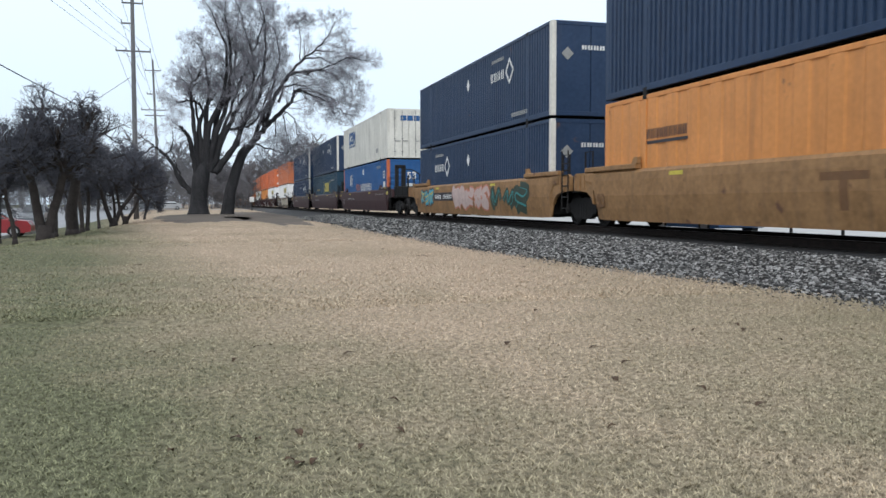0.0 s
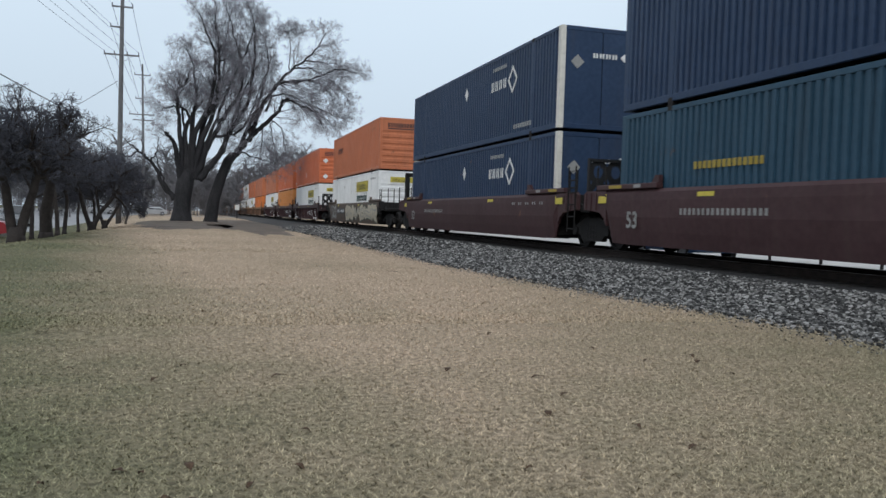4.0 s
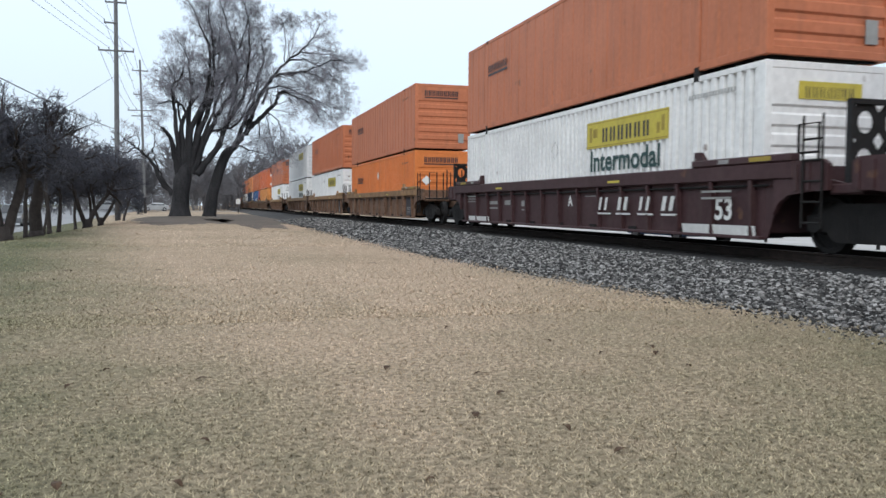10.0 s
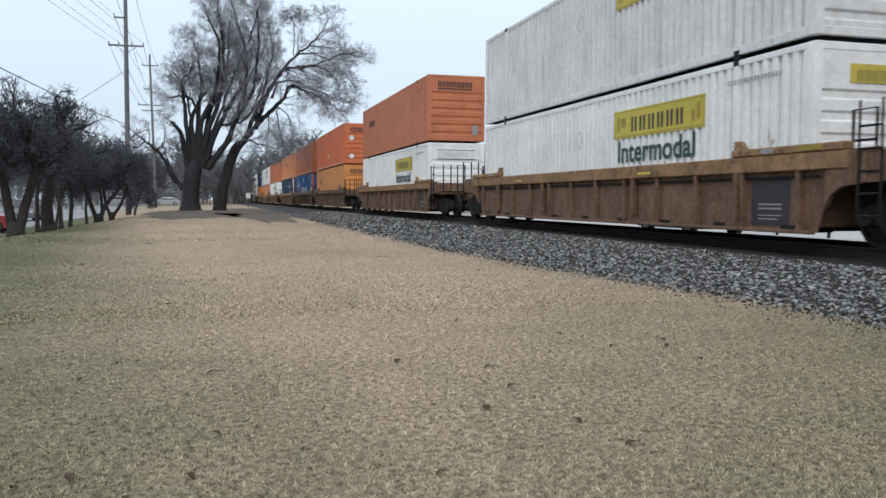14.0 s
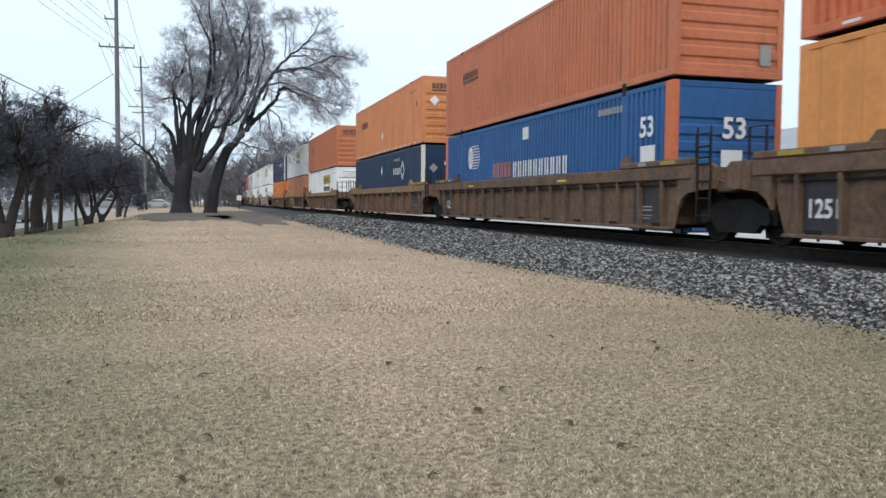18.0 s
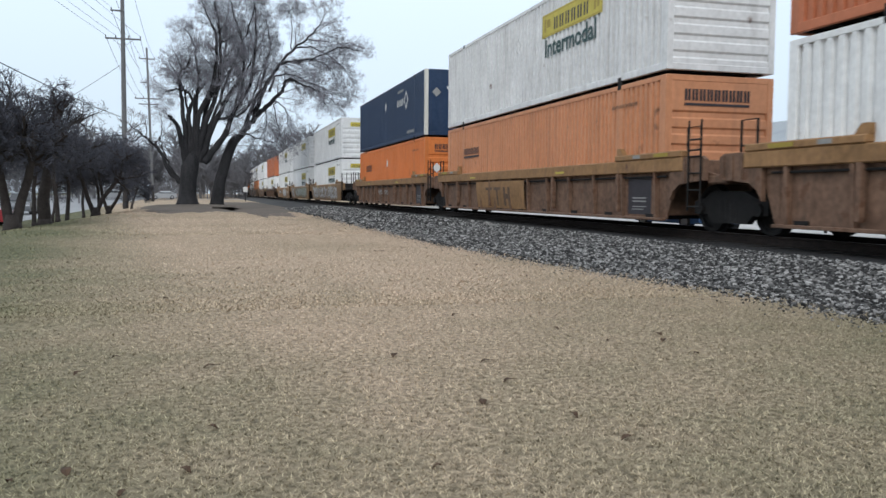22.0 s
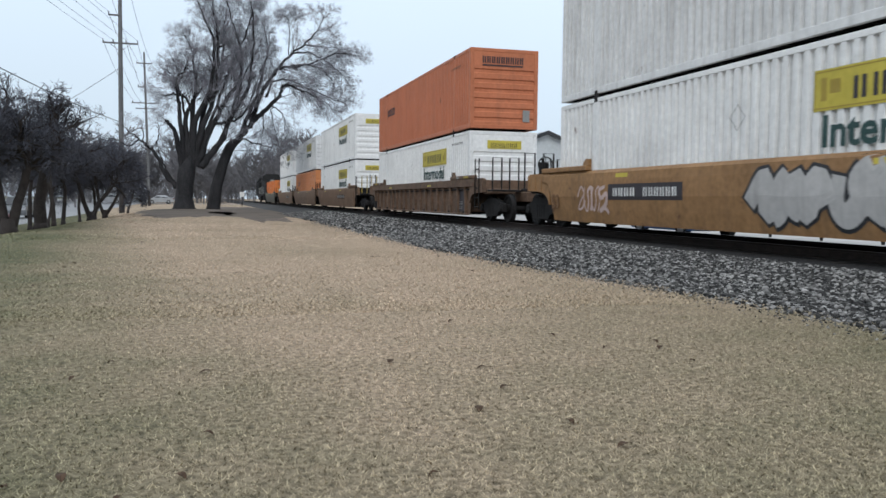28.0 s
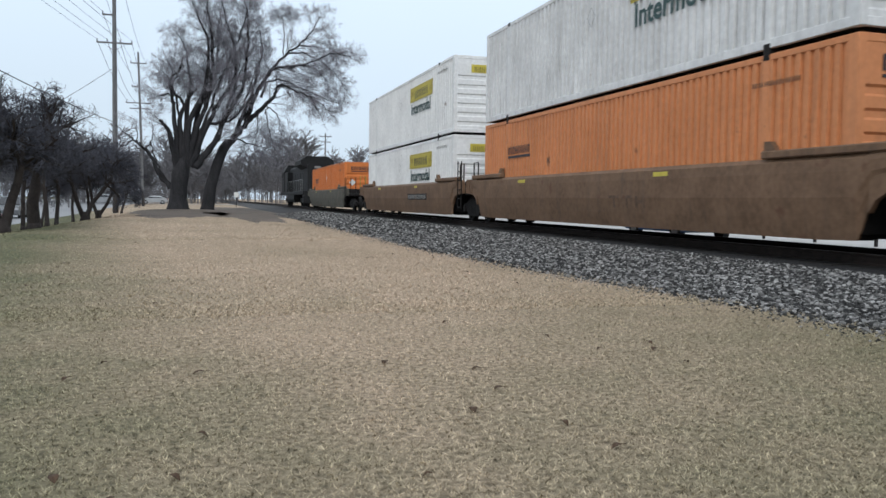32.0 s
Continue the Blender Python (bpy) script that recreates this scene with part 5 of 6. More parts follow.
    def tag(key, e0, e1, z0, z1, n, seed, fill, edge, gap, style="stroke", label=""):
        """Sprayed letters side by side, each with its dark edge and inner marks."""
        for k in range(n):
            letter = part("graffiti_stroke", cached(f"letter/{key}{k}", spray(e0, e1, z0, z1, n, seed, 1, k, style), fill), fill, car, label)
            if edge:
                part("graffiti_edge", cached(f"edge/{key}{k}", spray(e0, e1, z0, z1, n, seed, 0, k, style), edge), edge, letter)
            if gap:
                tagged(part("graffiti_fleck", cached(f"fleck/{key}{k}", spray(e0, e1, z0, z1, n, seed, 2, k, style), gap), gap, letter), kind="stuff")

    if art == "line":
        mark("number_panel", "p", car_quads(0.003, (9.8, 11.1, 0.76, 1.02), (11.25, 13.0, 0.76, 1.02)), DARKSTEEL)
        mark("number_line", "p", car_bars(9.9, 12.9, 0.80, 0.98, 9), LETTER_GREY)
    if kind == "maroon":
        mark("number_line", "c", car_bars(2.8, 5.6, 0.9, 1.03, 9), LETTER_GREY)
    if kind == "ochre":
        part("size_number", cached("size53o", text_on("53", 0.34, -0.15, 0.55, -XW - 0.006), FADED), FADED, car, "faded dark size number")
    if ribbed or kind == "maroon":
        for k, (y, w) in enumerate(((-8.2, 0.55), (-7.2, 0.3), (7.0, 0.3), (8.0, 0.6))):
            part("guide_mark", cached(f"guide_mark/{k}", lambda: Build().box(-XW - 0.022, -XW - 0.012, y - w / 2, y + w / 2, 1.50, 1.575), YELLOW_DK if k % 3 == 0 else LETTER_GREY), YELLOW_DK, car, "worn painted mark")
    for e in (3.4, 10.9):
        mark("reflector", f"y{e}", car_quads(0.006, (e, e + 0.55, 1.27, 1.36)), YELLOW, "yellow reflector")
    if kind == "maroon":
        mark("notice_lettering", "m", car_bars(13.2, 15.9, 1.16, 1.24, 5, 0.55), LETTER_GREY)
        mark("notice_lettering", "m", car_quads(0.005, (15.3, 16.3, 1.06, 1.09), (15.3, 16.2, 0.96, 0.99), (15.3, 16.3, 0.86, 0.89), (15.3, 15.9, 0.76, 0.79), (-0.2, 0.5, 1.28, 1.31), (-0.2, 0.5, 1.20, 1.23), (-0.2, 0.5, 1.12, 1.15)), LETTER_GREY)
        mark("notice_square", "m", car_quads(0.005, (16.45, 16.92, 1.16, 1.38), (-0.78, -0.38, 1.16, 1.38)), YELLOW, "yellow notice")
        part("size_number", cached("size53", text_on("53", 0.36, 0.62, 0.60, -XW - 0.006), LETTER_GREY), LETTER_GREY, car, "pale size number")
    if kind == "maroon_rib":
        for k, e in enumerate((10.42, 11.32, 12.27, 13.17)):      # slanted strokes of the wide sign
            part("sign_block", cached(f"slant/{k}", slanted(e, 0.66, 0.95, 0.14 if k % 2 else 0.11), LETTER_WHITE), LETTER_WHITE, car, "white slanted sign mark")
        mark("sign_underline", "b", car_quads(0.0, (10.35, 11.0, 0.56, 0.6), (11.25, 11.9, 0.56, 0.6), (12.2, 12.85, 0.56, 0.6), (13.15, 13.75, 0.56, 0.6)), LETTER_WHITE)
        mark("notice_lettering", "b", car_quads(0.0, (0.55, 1.4, 1.05, 1.08), (0.55, 1.4, 0.97, 0.995), (0.55, 1.4, 0.88, 0.905), (14.6, 15.5, 1.0, 1.04), (14.6, 15.5, 0.88, 0.92)), LETTER_GREY)
        mark("foot_stripe", "b", car_quads(0.012, (0.5, 2.6, 0.23, 0.40), (13.9, 16.1, 0.23, 0.42)), LETTER_WHITE, "white foot stripe")
        mark("notice_lettering", "bb", web_quads(0.004, (2.5, 3.3, 0.80, 0.90), (2.5, 3.3, 0.66, 0.70), (3.9, 4.5, 0.78, 0.92), (5.3, 5.75, 0.74, 0.90), (5.3, 5.75, 0.62, 0.65), (9.5, 10.2, 0.98, 1.00)), LETTER_GREY)
        part("unit_letter", cached(f"unit/{art}", text_on(art, 0.26, 8.55, 0.76, -XW + 0.118), LETTER_WHITE), LETTER_WHITE, car, "white stencilled unit letter")
        part("size_number", cached("size53r", text_on("53", 0.38, 14.95, 0.52, -XW + 0.05), LETTER_WHITE), LETTER_WHITE, car, "white size number")
        if art != "A":
            part("load_number", cached("load125", text_on("125T", 0.30, 0.50, 0.50, -XW + 0.05), LETTER_WHITE), LETTER_WHITE, car, "white load number")
    if kind in ("brown_rib", "gold_rib", "rust_rib"):
        mark("notice_panel", "r", web_quads(0.004, (14.7, 15.7, 0.30, 1.12)), LETTER_DARK, "black notice panel")
        mark("notice_lettering", "r", web_quads(0.008, (14.9, 15.5, 0.64, 0.67), (14.9, 15.5, 0.57, 0.60), (14.9, 15.5, 0.46, 0.48), (14.9, 15.4, 0.40, 0.42)), LETTER_GREY)
    if art == "number":
        mark("notice_panel", "n", web_quads(0.004, (0.23, 1.05, 0.28, 1.14)), LETTER_DARK, "black notice panel")
        part("stencil_number", cached("stencil", text_on("1251", 0.28, 0.30, 0.52, -XW + 0.118, 0.70), LETTER_WHITE), LETTER_WHITE, car, "pale stencilled number")
    if art in ("pink", "grey", "sand"):
        mark("number_panel", "k", car_quads(0.004, (3.05, 6.15, 0.76, 1.12)), LETTER_DARK, "black number panel")
        mark("panel_lettering", "k", car_bars(3.3, 4.35, 0.84, 1.03, 4, 0.3, 0.009), LETTER_WHITE)
        mark("panel_lettering", "kk", car_bars(4.65, 6.0, 0.84, 1.03, 6, 0.3, 0.009), LETTER_WHITE)
    if art == "pink":
        tag("pink", 6.2, 10.9, 0.34, 1.44, 5, 31, G_PINK, SALMON, None, "bubble", "pale pink sprayed graffiti strokes")
        tag("shade", 11.0, 14.6, 0.26, 1.44, 3, 33, G_GREEN, None, G_TEAL, "bubble", "dark green sprayed graffiti")
        tag("teal", 0.75, 2.9, 0.5, 1.36, 3, 32, CYAN_L, LETTER_DARK, YELLOW, "bubble", "teal sprayed graffiti letter")
    elif art == "sand":
        tag("sand", 6.3, 16.7, 0.26, 1.44, 6, 47, G_SAND, G_GREEN, LETTER_GREY, "bubble", "sand-coloured sprayed bubble letter")
        tag("dull", 0.3, 2.6, 0.3, 1.42, 3, 43, LETTER_GREY, None, None, "stroke", "dull silver sprayed letter")
    elif art == "silver":
        tag("silver", 0.9, 15.0, 0.28, 1.36, 15, 51, G_WHITE, G_BLACK, None, "stroke", "silver-grey sprayed graffiti strokes")
    elif art == "black":
        tag("black", 4.6, 15.2, 0.26, 1.44, 7, 61, G_MOSS, G_BLACK, G_WHITE, "bubble", "grey-green sprayed letter with a dark edge")
        tag("rose", 0.3, 3.2, 0.26, 1.40, 6, 64, G_WHITE, G_BLACK, None, "stroke", "tall pale sprayed graffiti letter")
    elif art == "grey":
        tag("grey", 8.2, 13.0, 0.26, 1.42, 5, 71, G_WHITE, G_BLACK, None, "bubble", "silver sprayed letter with a dark edge")
        tag("faint", 1.4, 3.0, 0.4, 1.15, 4, 72, G_PINK, None, None, "stroke", "faint pale sprayed letter")
        tag("small", 14.1, 15.3, 0.75, 1.05, 4, 73, G_SAND, None, None, "stroke", "small sand-coloured sprayed letter")
    elif art == "block":
        mark("sign_block", "y", car_quads(0.0, (4.1, 8.6, 0.28, 1.14)), OCHRE, "yellow sign panel")
        blocks("y", 0.004, RUSTBROWN, "brown sign block", (5.1, 5.75, 0.86, 0.95), (5.34, 5.5, 0.36, 0.86), (5.9, 6.55, 0.86, 0.95), (6.14, 6.3, 0.36, 0.86), (6.8, 7.0, 0.36, 0.95), (7.2, 7.4, 0.36, 0.95), (7.0, 7.2, 0.58, 0.74))
    elif art == "chalk":
        tag("chalk", 6.6, 7.6, 0.66, 0.96, 4, 81, LETTER_GREY, None, None, "stroke", "chalky pale scribble")
        tag("chalk2", 8.2, 9.1, 0.66, 0.96, 4, 82, LETTER_GREY, None, None, "stroke", "chalky pale scribble")
    elif art == "big":
        o, k, up = (8.1, 1.0, 0.52) if kind == "ochre" else (9.0, 0.42, 0.62)      # where it begins, its scale and foot
        blocks(f"big{o}", 0.004, FADED if kind == "ochre" else RUSTBROWN, "faded brown sign block", *[(o + k * e0, o + k * e1, up + k * z0, up + k * z1) for e0, e1, z0, z1 in (
            (0, 1.1, 0.5, 0.64), (0.45, 0.65, 0, 0.5), (1.4, 2.5, 0.5, 0.64), (1.85, 2.05, 0, 0.5), (2.8, 3.05, 0, 0.64), (3.5, 3.75, 0, 0.64), (3.05, 3.5, 0.24, 0.4))])
    return car


# ---- the train: what each unit carries, first to last past the viewer ----
U = (19.44, 39.11, 63.05, 82.75, 102.54, 126.27, 150.04, 169.77, 189.66, 213.42, 233.17, 252.96, 276.93, 300.77, 320.55, 340.32,
     364.23, 384.11, 403.90, 427.86, 447.84, 467.71, 491.76, 515.56, 535.25, 555.03, 579.4)
UNITS = (      # upper container, lower container, car, near end, far end, graffiti
    ("navy diamond", "honey lower", "ochre", "coupler", "joint", "big"), ("navy diamond", "navy diamond_far", "ochre", "bare", "coupler", "pink"),
    ("cream block", "blue globe", "maroon", "coupler", "joint", ""), ("navy diamond", "teal bracket", "maroon", "bare", "joint", ""),
    ("navy diamond", "navy diamond", "maroon", "bare", "coupler", ""), ("rust lower", "white word", "taupe", "coupler", "coupler", "sand"),
    ("red lower", "white word", "maroon_rib", "coupler", "joint", "B"), ("red lower", "amber lower", "maroon_rib", "bare", "joint", "C"),
    ("clay lower", "white word", "maroon_rib", "bare", "coupler", "A"), ("clay lower", "orange lower", "brown_rib", "coupler", "joint", ""),
    ("rust lower", "white van", "gold_rib", "bare", "joint", ""), ("chalk van", "white word", "brown_rib", "bare", "coupler", ""),
    ("clay lower", "white pale", "gold_rib", "coupler", "coupler", ""), ("red lower", "honey lower", "rust_rib", "coupler", "joint", "number"),
    ("rust lower", "blue globe", "rust_rib", "bare", "joint", "number"), ("faded lower", "navy diamond", "brown_rib", "bare", "coupler", ""),
    ("rust lower", "white pale", "gold_rib", "coupler", "joint", ""), ("chalk word", "peach lower", "gold_rib", "bare", "joint", "block"),
    ("navy diamond", "orange lower", "gold_rib", "bare", "coupler", "chalk"), ("chalk word", "white word", "tan", "coupler", "joint", "silver"),
    ("chalk van", "white word", "ochre", "bare", "joint", "black"), ("chalk word", "white word", "ochre", "bare", "coupler", "grey"),
    ("rust lower", "white word", "rust_rib", "coupler", "coupler", ""), ("white word", "white word", "plainbrown", "coupler", "joint", "line"),
    ("chalk word", "faded lower", "plainbrown", "bare", "joint", "big"), ("white word", "white word", "plainbrown", "bare", "coupler", "line"),
    ("", "orange lower", "moss", "coupler", "coupler", ""))
TRAIN = []          # things with the place along the train and the height of each
for far, (upper, lower, kind, near_end, far_end, art) in zip(U, UNITS):
    mid = far - HL
    TRAIN.append((well_car(kind, mid, near_end, far_end, art), mid, 0.0))
    TRAIN.append((container(*lower.split()), mid, 0.33))
    if upper:
        TRAIN.append((container(*upper.split(), True), mid, 3.285))


# ---- locomotive at the tail ----
def locomotive(along):
    lo = thing("locomotive", "black diesel locomotive with a raised radiator hood behind the last wagon", "locomotive")
    part("frame", Build().box(-1.5, 1.5, -11, 11, 1.15, 1.5, 0.05).box(-0.5, 0.5, -11.3, 11.3, 0.8, 1.15, 0.04), BLACKP, lo)
    part("fuel_tank", Build().prism([(-1.35, 0.45), (1.35, 0.45), (1.5, 0.7), (1.5, 1.15), (-1.5, 1.15), (-1.5, 0.7)], 1, -3.2, 3.2), BLACKP, lo)
    part("long_hood", Build().prism([(-0.95, 1.5), (0.95, 1.5), (0.95, 3.9), (0.75, 4.1), (-0.75, 4.1), (-0.95, 3.9)], 1, -9.6, 6.2), BLACKP, lo)
    part("radiator_wing", Build().prism([(-0.95, 3.6), (-1.52, 3.95), (-1.52, 4.35), (-0.95, 4.72), (0.95, 4.72), (1.52, 4.35), (1.52, 3.95), (0.95, 3.6)], 1, -9.4, -4.6), BLACKP, lo)
    part("roof_housing", Build().box(-0.9, 0.9, -4.2, 1.8, 4.05, 4.5, 0.12), BLACKP, lo)
    part("inverter_cabinet", Build().box(-1.5, -0.9, 3.0, 6.2, 1.5, 3.6, 0.05), BLACKP, lo)
    part("cab", Build().prism([(-1.55, 1.5), (1.55, 1.5), (1.55, 3.7), (1.1, 4.45), (-1.1, 4.45), (-1.55, 3.7)], 1, 6.2, 8.9), BLACKP, lo)
    part("nose", Build().prism([(8.9, 1.5), (10.6, 1.5), (10.6, 2.7), (9.7, 3.1), (8.9, 3.2)], 0, -1.1, 1.1), BLACKP, lo)
    for s in (-1, 1):
        part("cab_window", Build().box(*sorted((s * 1.54, s * 1.565)), 6.8, 7.5, 2.9, 3.6), WINDOW, lo)
        part("cab_window", Build().box(*sorted((s * 1.54, s * 1.565)), 7.7, 8.4, 2.9, 3.6), WINDOW, lo)
        for k in range(6):
            part("hood_door", Build().box(*sorted((s * 0.945, s * 0.975)), -8.9 + k * 2.3, -6.9 + k * 2.3, 1.7, 3.3, 0.01), BLACKP, lo)
        rl = Build()
        for k in range(11):
            rl.tube([(s * 1.42, -9.5 + k * 1.5, 1.5), (s * 1.42, -9.5 + k * 1.5, 2.55)], 0.02, 5)
        rl.tube([(s * 1.42, -9.5, 2.55), (s * 1.42, 5.5, 2.55)], 0.02, 5)
        part("hand_rail", rl, LETTER_GREY, lo, "pale hand rail")
        part("step_well", Build().box(*sorted((s * 0.9, s * 1.5)), -11.2, -10.6, 0.4, 1.15, 0.02), BLACKP, lo)
    part("end_light", Build().box(-0.3, 0.3, -9.66, -9.58, 3.6, 3.8, 0.02), LETTER_GREY, lo)
    for y in (-7.3, 7.3):
        tr = part("bogie", Build().box(-1.05, -0.85, -2.4, 2.4, 0.42, 0.85, 0.05).box(0.85, 1.05, -2.4, 2.4, 0.42, 0.85, 0.05).box(-0.9, 0.9, -0.3, 0.3, 0.6, 1.1), DARKSTEEL, lo)
        tr.location = (0, y, 0)
        for dy in (-1.75, 0, 1.75):
            w = part("wheelset", cached("wheelset", wheelset, DARKSTEEL), DARKSTEEL, tr)
            w.location = (0, dy, WHEEL_R)
            ROLLING.append((w, along + y + dy, dy))
    return lo


LOCO_AT = 595.3
TRAIN.append((locomotive(LOCO_AT), LOCO_AT, 0.0))


# ---- trees ----
def grow(b, start, way, length, radius, level, r, cfg):
    """One limb with its children: fills b[0] with wood and b[1] with twigs."""
    steps = cfg["steps"][level]
    p, d = Vector(start), Vector(way).normalized()
    pts, rad = [p.copy()], [radius]
    end = radius * cfg["taper"][level]
    for k in range(steps):
        d = (d + Vector(r.normal(0, cfg["wander"][level], 3)) + Vector((0, 0, cfg["lift"][level]))).normalized()
        p = p + d * (length / steps)
        pts.append(p.copy())
        rad.append(radius + (end - radius) * (k + 1) / steps)
    last = level >= cfg["last"]
    b[1 if level >= cfg["twig"] else 0].tube(pts, rad, 3 if level >= cfg["twig"] else (5 if level else 9), cap=False)
    if last:
        return
    n = cfg["kids"][level]
    n = int(n + r.random() * 1.5)
    for k in range(n):
        t = cfg["from"][level] + (1 - cfg["from"][level]) * (k + r.random()) / n
        i = min(steps - 1, int(t * steps))
        q = pts[i].lerp(pts[i + 1], t * steps - i)
        along = (pts[i + 1] - pts[i]).normalized()
        side = along.orthogonal().normalized()
        side = Matrix.Rotation(r.uniform(0, 6.283), 3, along) @ side
        w = along * math.cos(cfg["angle"][level]) + side * math.sin(cfg["angle"][level])
        grow(b, q, w, length * cfg["ratio"][level] * r.uniform(0.65, 1.2) * (1.15 - 0.45 * t), max(cfg["fine"], rad[i] * cfg["thin"][level]), level + 1, r, cfg)


def finish_tree(ob, b, bark, twig):
    part("trunk", b[0], bark, ob, smooth=True)
    me = bpy.data.meshes.new("crown")
    me.from_pydata(b[1].v, [], b[1].f)
    me.materials.append(twig)
    part("crown", me, twig, ob)


OLD = dict(steps=(6, 5, 4, 3, 2), wander=(0.07, 0.10, 0.14, 0.18, 0.2), lift=(0.03, 0.05, 0.04, 0.02, 0.0), taper=(0.35, 0.3, 0.3, 0.4, 0.4),
           kids=(9, 6, 6, 6, 0), angle=(0.65, 0.75, 0.8, 0.8, 0.8), ratio=(0.5, 0.55, 0.6, 0.6, 0.5), thin=(0.5, 0.48, 0.5, 0.6, 0.6),
           last=4, twig=2, fine=0.0047)
OLD["from"] = (0.3, 0.2, 0.15, 0.1, 0.1)


def spine(pts, n):
    """A smooth line through a few points."""
    p = [Vector(q) for q in pts]
    p = [p[0] * 2 - p[1]] + p + [p[-1] * 2 - p[-2]]
    out = []
    for i in range(1, len(p) - 2):
        for k in range(n):
            t = k / n
            a, b, c2, e = p[i - 1], p[i], p[i + 1], p[i + 2]
            out.append(0.5 * ((2 * b) + (c2 - a) * t + (2 * a - 5 * b + 4 * c2 - e) * t * t + (3 * b - a - 3 * c2 + e) * t ** 3))
    return out + [p[-2]]


def old_tree(name, label, base, trunk, limbs, seed, lift):
    """A mature bare tree: flared trunk, main limbs through a few set points, and branches that grow on their own."""
    r = np.random.default_rng(seed)
    ob = thing(name, label, "tree", pose(*base))
    b = (Build(), Build())
    b[0].tube([p for p, _ in trunk], [q for _, q in trunk], 14)
    cfg = dict(OLD)
    cfg["lift"] = (0.0, lift, lift * 0.8, lift * 0.5, 0.0)
    for pts, r0, r1, bare, dense in limbs:
        depth = r.uniform(-2.2, 2.2)
        line = spine([(x - base[0], depth * (k / (len(pts) - 1)) ** 1.3, z - base[2]) for k, (x, z) in enumerate(pts)], 5)
        line = [q + Vector(r.normal(0, 0.05, 3)) for q in line]
        m = len(line) - 1
        rad = [0.82 * r0 + (r1 * 0.6 - 0.82 * r0) * (k / m) ** 0.62 for k in range(m + 1)]
        b[0].tube(line, rad, 8, cap=False)
        length = sum((line[k + 1] - line[k]).length for k in range(m))
        n = int(length * dense * 1.25)
        for k in range(n):
            t = bare * 0.85 + (1 - bare * 0.85) * ((k + r.random()) / n) ** 0.95
            i = min(m - 1, int(t * m))
            along = (line[i + 1] - line[i]).normalized()
            side = Matrix.Rotation(r.uniform(0, 6.283), 3, along) @ along.orthogonal().normalized()
            ang = r.uniform(0.5, 1.0)
            w = along * math.cos(ang) + side * math.sin(ang)
            w.y *= 0.8
            grow(b, line[i].lerp(line[i + 1], t * m - i), w, r.uniform(1.3, 2.9) * (1.1 - 0.45 * t), max(0.014, min(0.034, rad[i] * 0.30)), 1, r, cfg)
    finish_tree(ob, b, BARK, TWIG)
    return ob


TREE_Y = 74.0
LOW_LIMBS = [
    ([(-2.4, 1.9), (-3.5, 3.3), (-4.1, 4.7), (-4.9, 5.5), (-5.6, 6.0), (-6.4, 5.5), (-7.1, 5.9)], 0.3, 0.06, 0.35, 0.5),
    ([(-5.5, 6.0), (-6.1, 6.5), (-6.8, 7.1)], 0.1, 0.04, 0.3, 0.8),
    ([(-2.7, 2.3), (-3.4, 3.7), (-3.8, 4.8), (-4.0, 5.8)], 0.15, 0.05, 0.4, 0.7),
    ([(-4.4, 5.1), (-3.9, 6.3), (-4.0, 7.5)], 0.1, 0.05, 0.3, 0.9),
    ([(-5.1, 5.7), (-5.2, 7.2)], 0.07, 0.04, 0.3, 1.2),
    ([(-2.0, 3.6), (-2.3, 5.6), (-2.7, 6.9), (-3.2, 7.5)], 0.4, 0.2, 0.55, 0.5),
]
LEFT_LIMBS = [
    ([(-1.9, 4.0), (-2.1, 7.4), (-2.3, 9.4), (-2.4, 11.2), (-1.7, 11.9), (-1.3, 13.3)], 0.34, 0.06, 0.4, 2.2),
    ([(-1.6, 4.3), (-1.7, 7.7), (-1.3, 9.1), (-0.4, 10.5), (0.1, 11.4)], 0.36, 0.09, 0.45, 1.6),
    ([(-1.5, 4.5), (-1.1, 8.4), (-0.9, 10.8), (-1.2, 13.7), (-1.8, 15.1)], 0.32, 0.05, 0.4, 2.4),
    ([(-1.4, 4.3), (-1.3, 8.9), (-2.5, 9.9), (-3.6, 9.6)], 0.26, 0.05, 0.55, 1.8),
    ([(-1.7, 4.0), (-1.8, 8.1), (-2.3, 10.7), (-3.3, 12.1)], 0.24, 0.04, 0.45, 2.4),
]
UP_LIMBS = [
    ([(-1.2, 4.3), (-0.9, 7.7), (0.3, 10.4), (0.7, 13.8), (0.1, 15.7), (-0.9, 17.7)], 0.42, 0.05, 0.35, 2.4),
    ([(-1.0, 4.1), (-0.3, 7.2), (0.7, 10.0), (1.0, 13.5), (0.7, 16.1), (0.4, 19.5)], 0.42, 0.05, 0.35, 2.4),
    ([(-0.9, 3.8), (0.2, 6.7), (1.2, 8.7), (2.6, 11.0), (2.9, 12.8), (2.5, 14.9), (1.4, 18.3)], 0.42, 0.05, 0.35, 2.4),
    ([(-0.5, 3.8), (0.9, 5.6), (1.9, 7.8), (3.3, 10.3), (3.8, 13.0), (3.9, 16.4), (3.1, 19.4)], 0.44, 0.05, 0.35, 2.4),
]
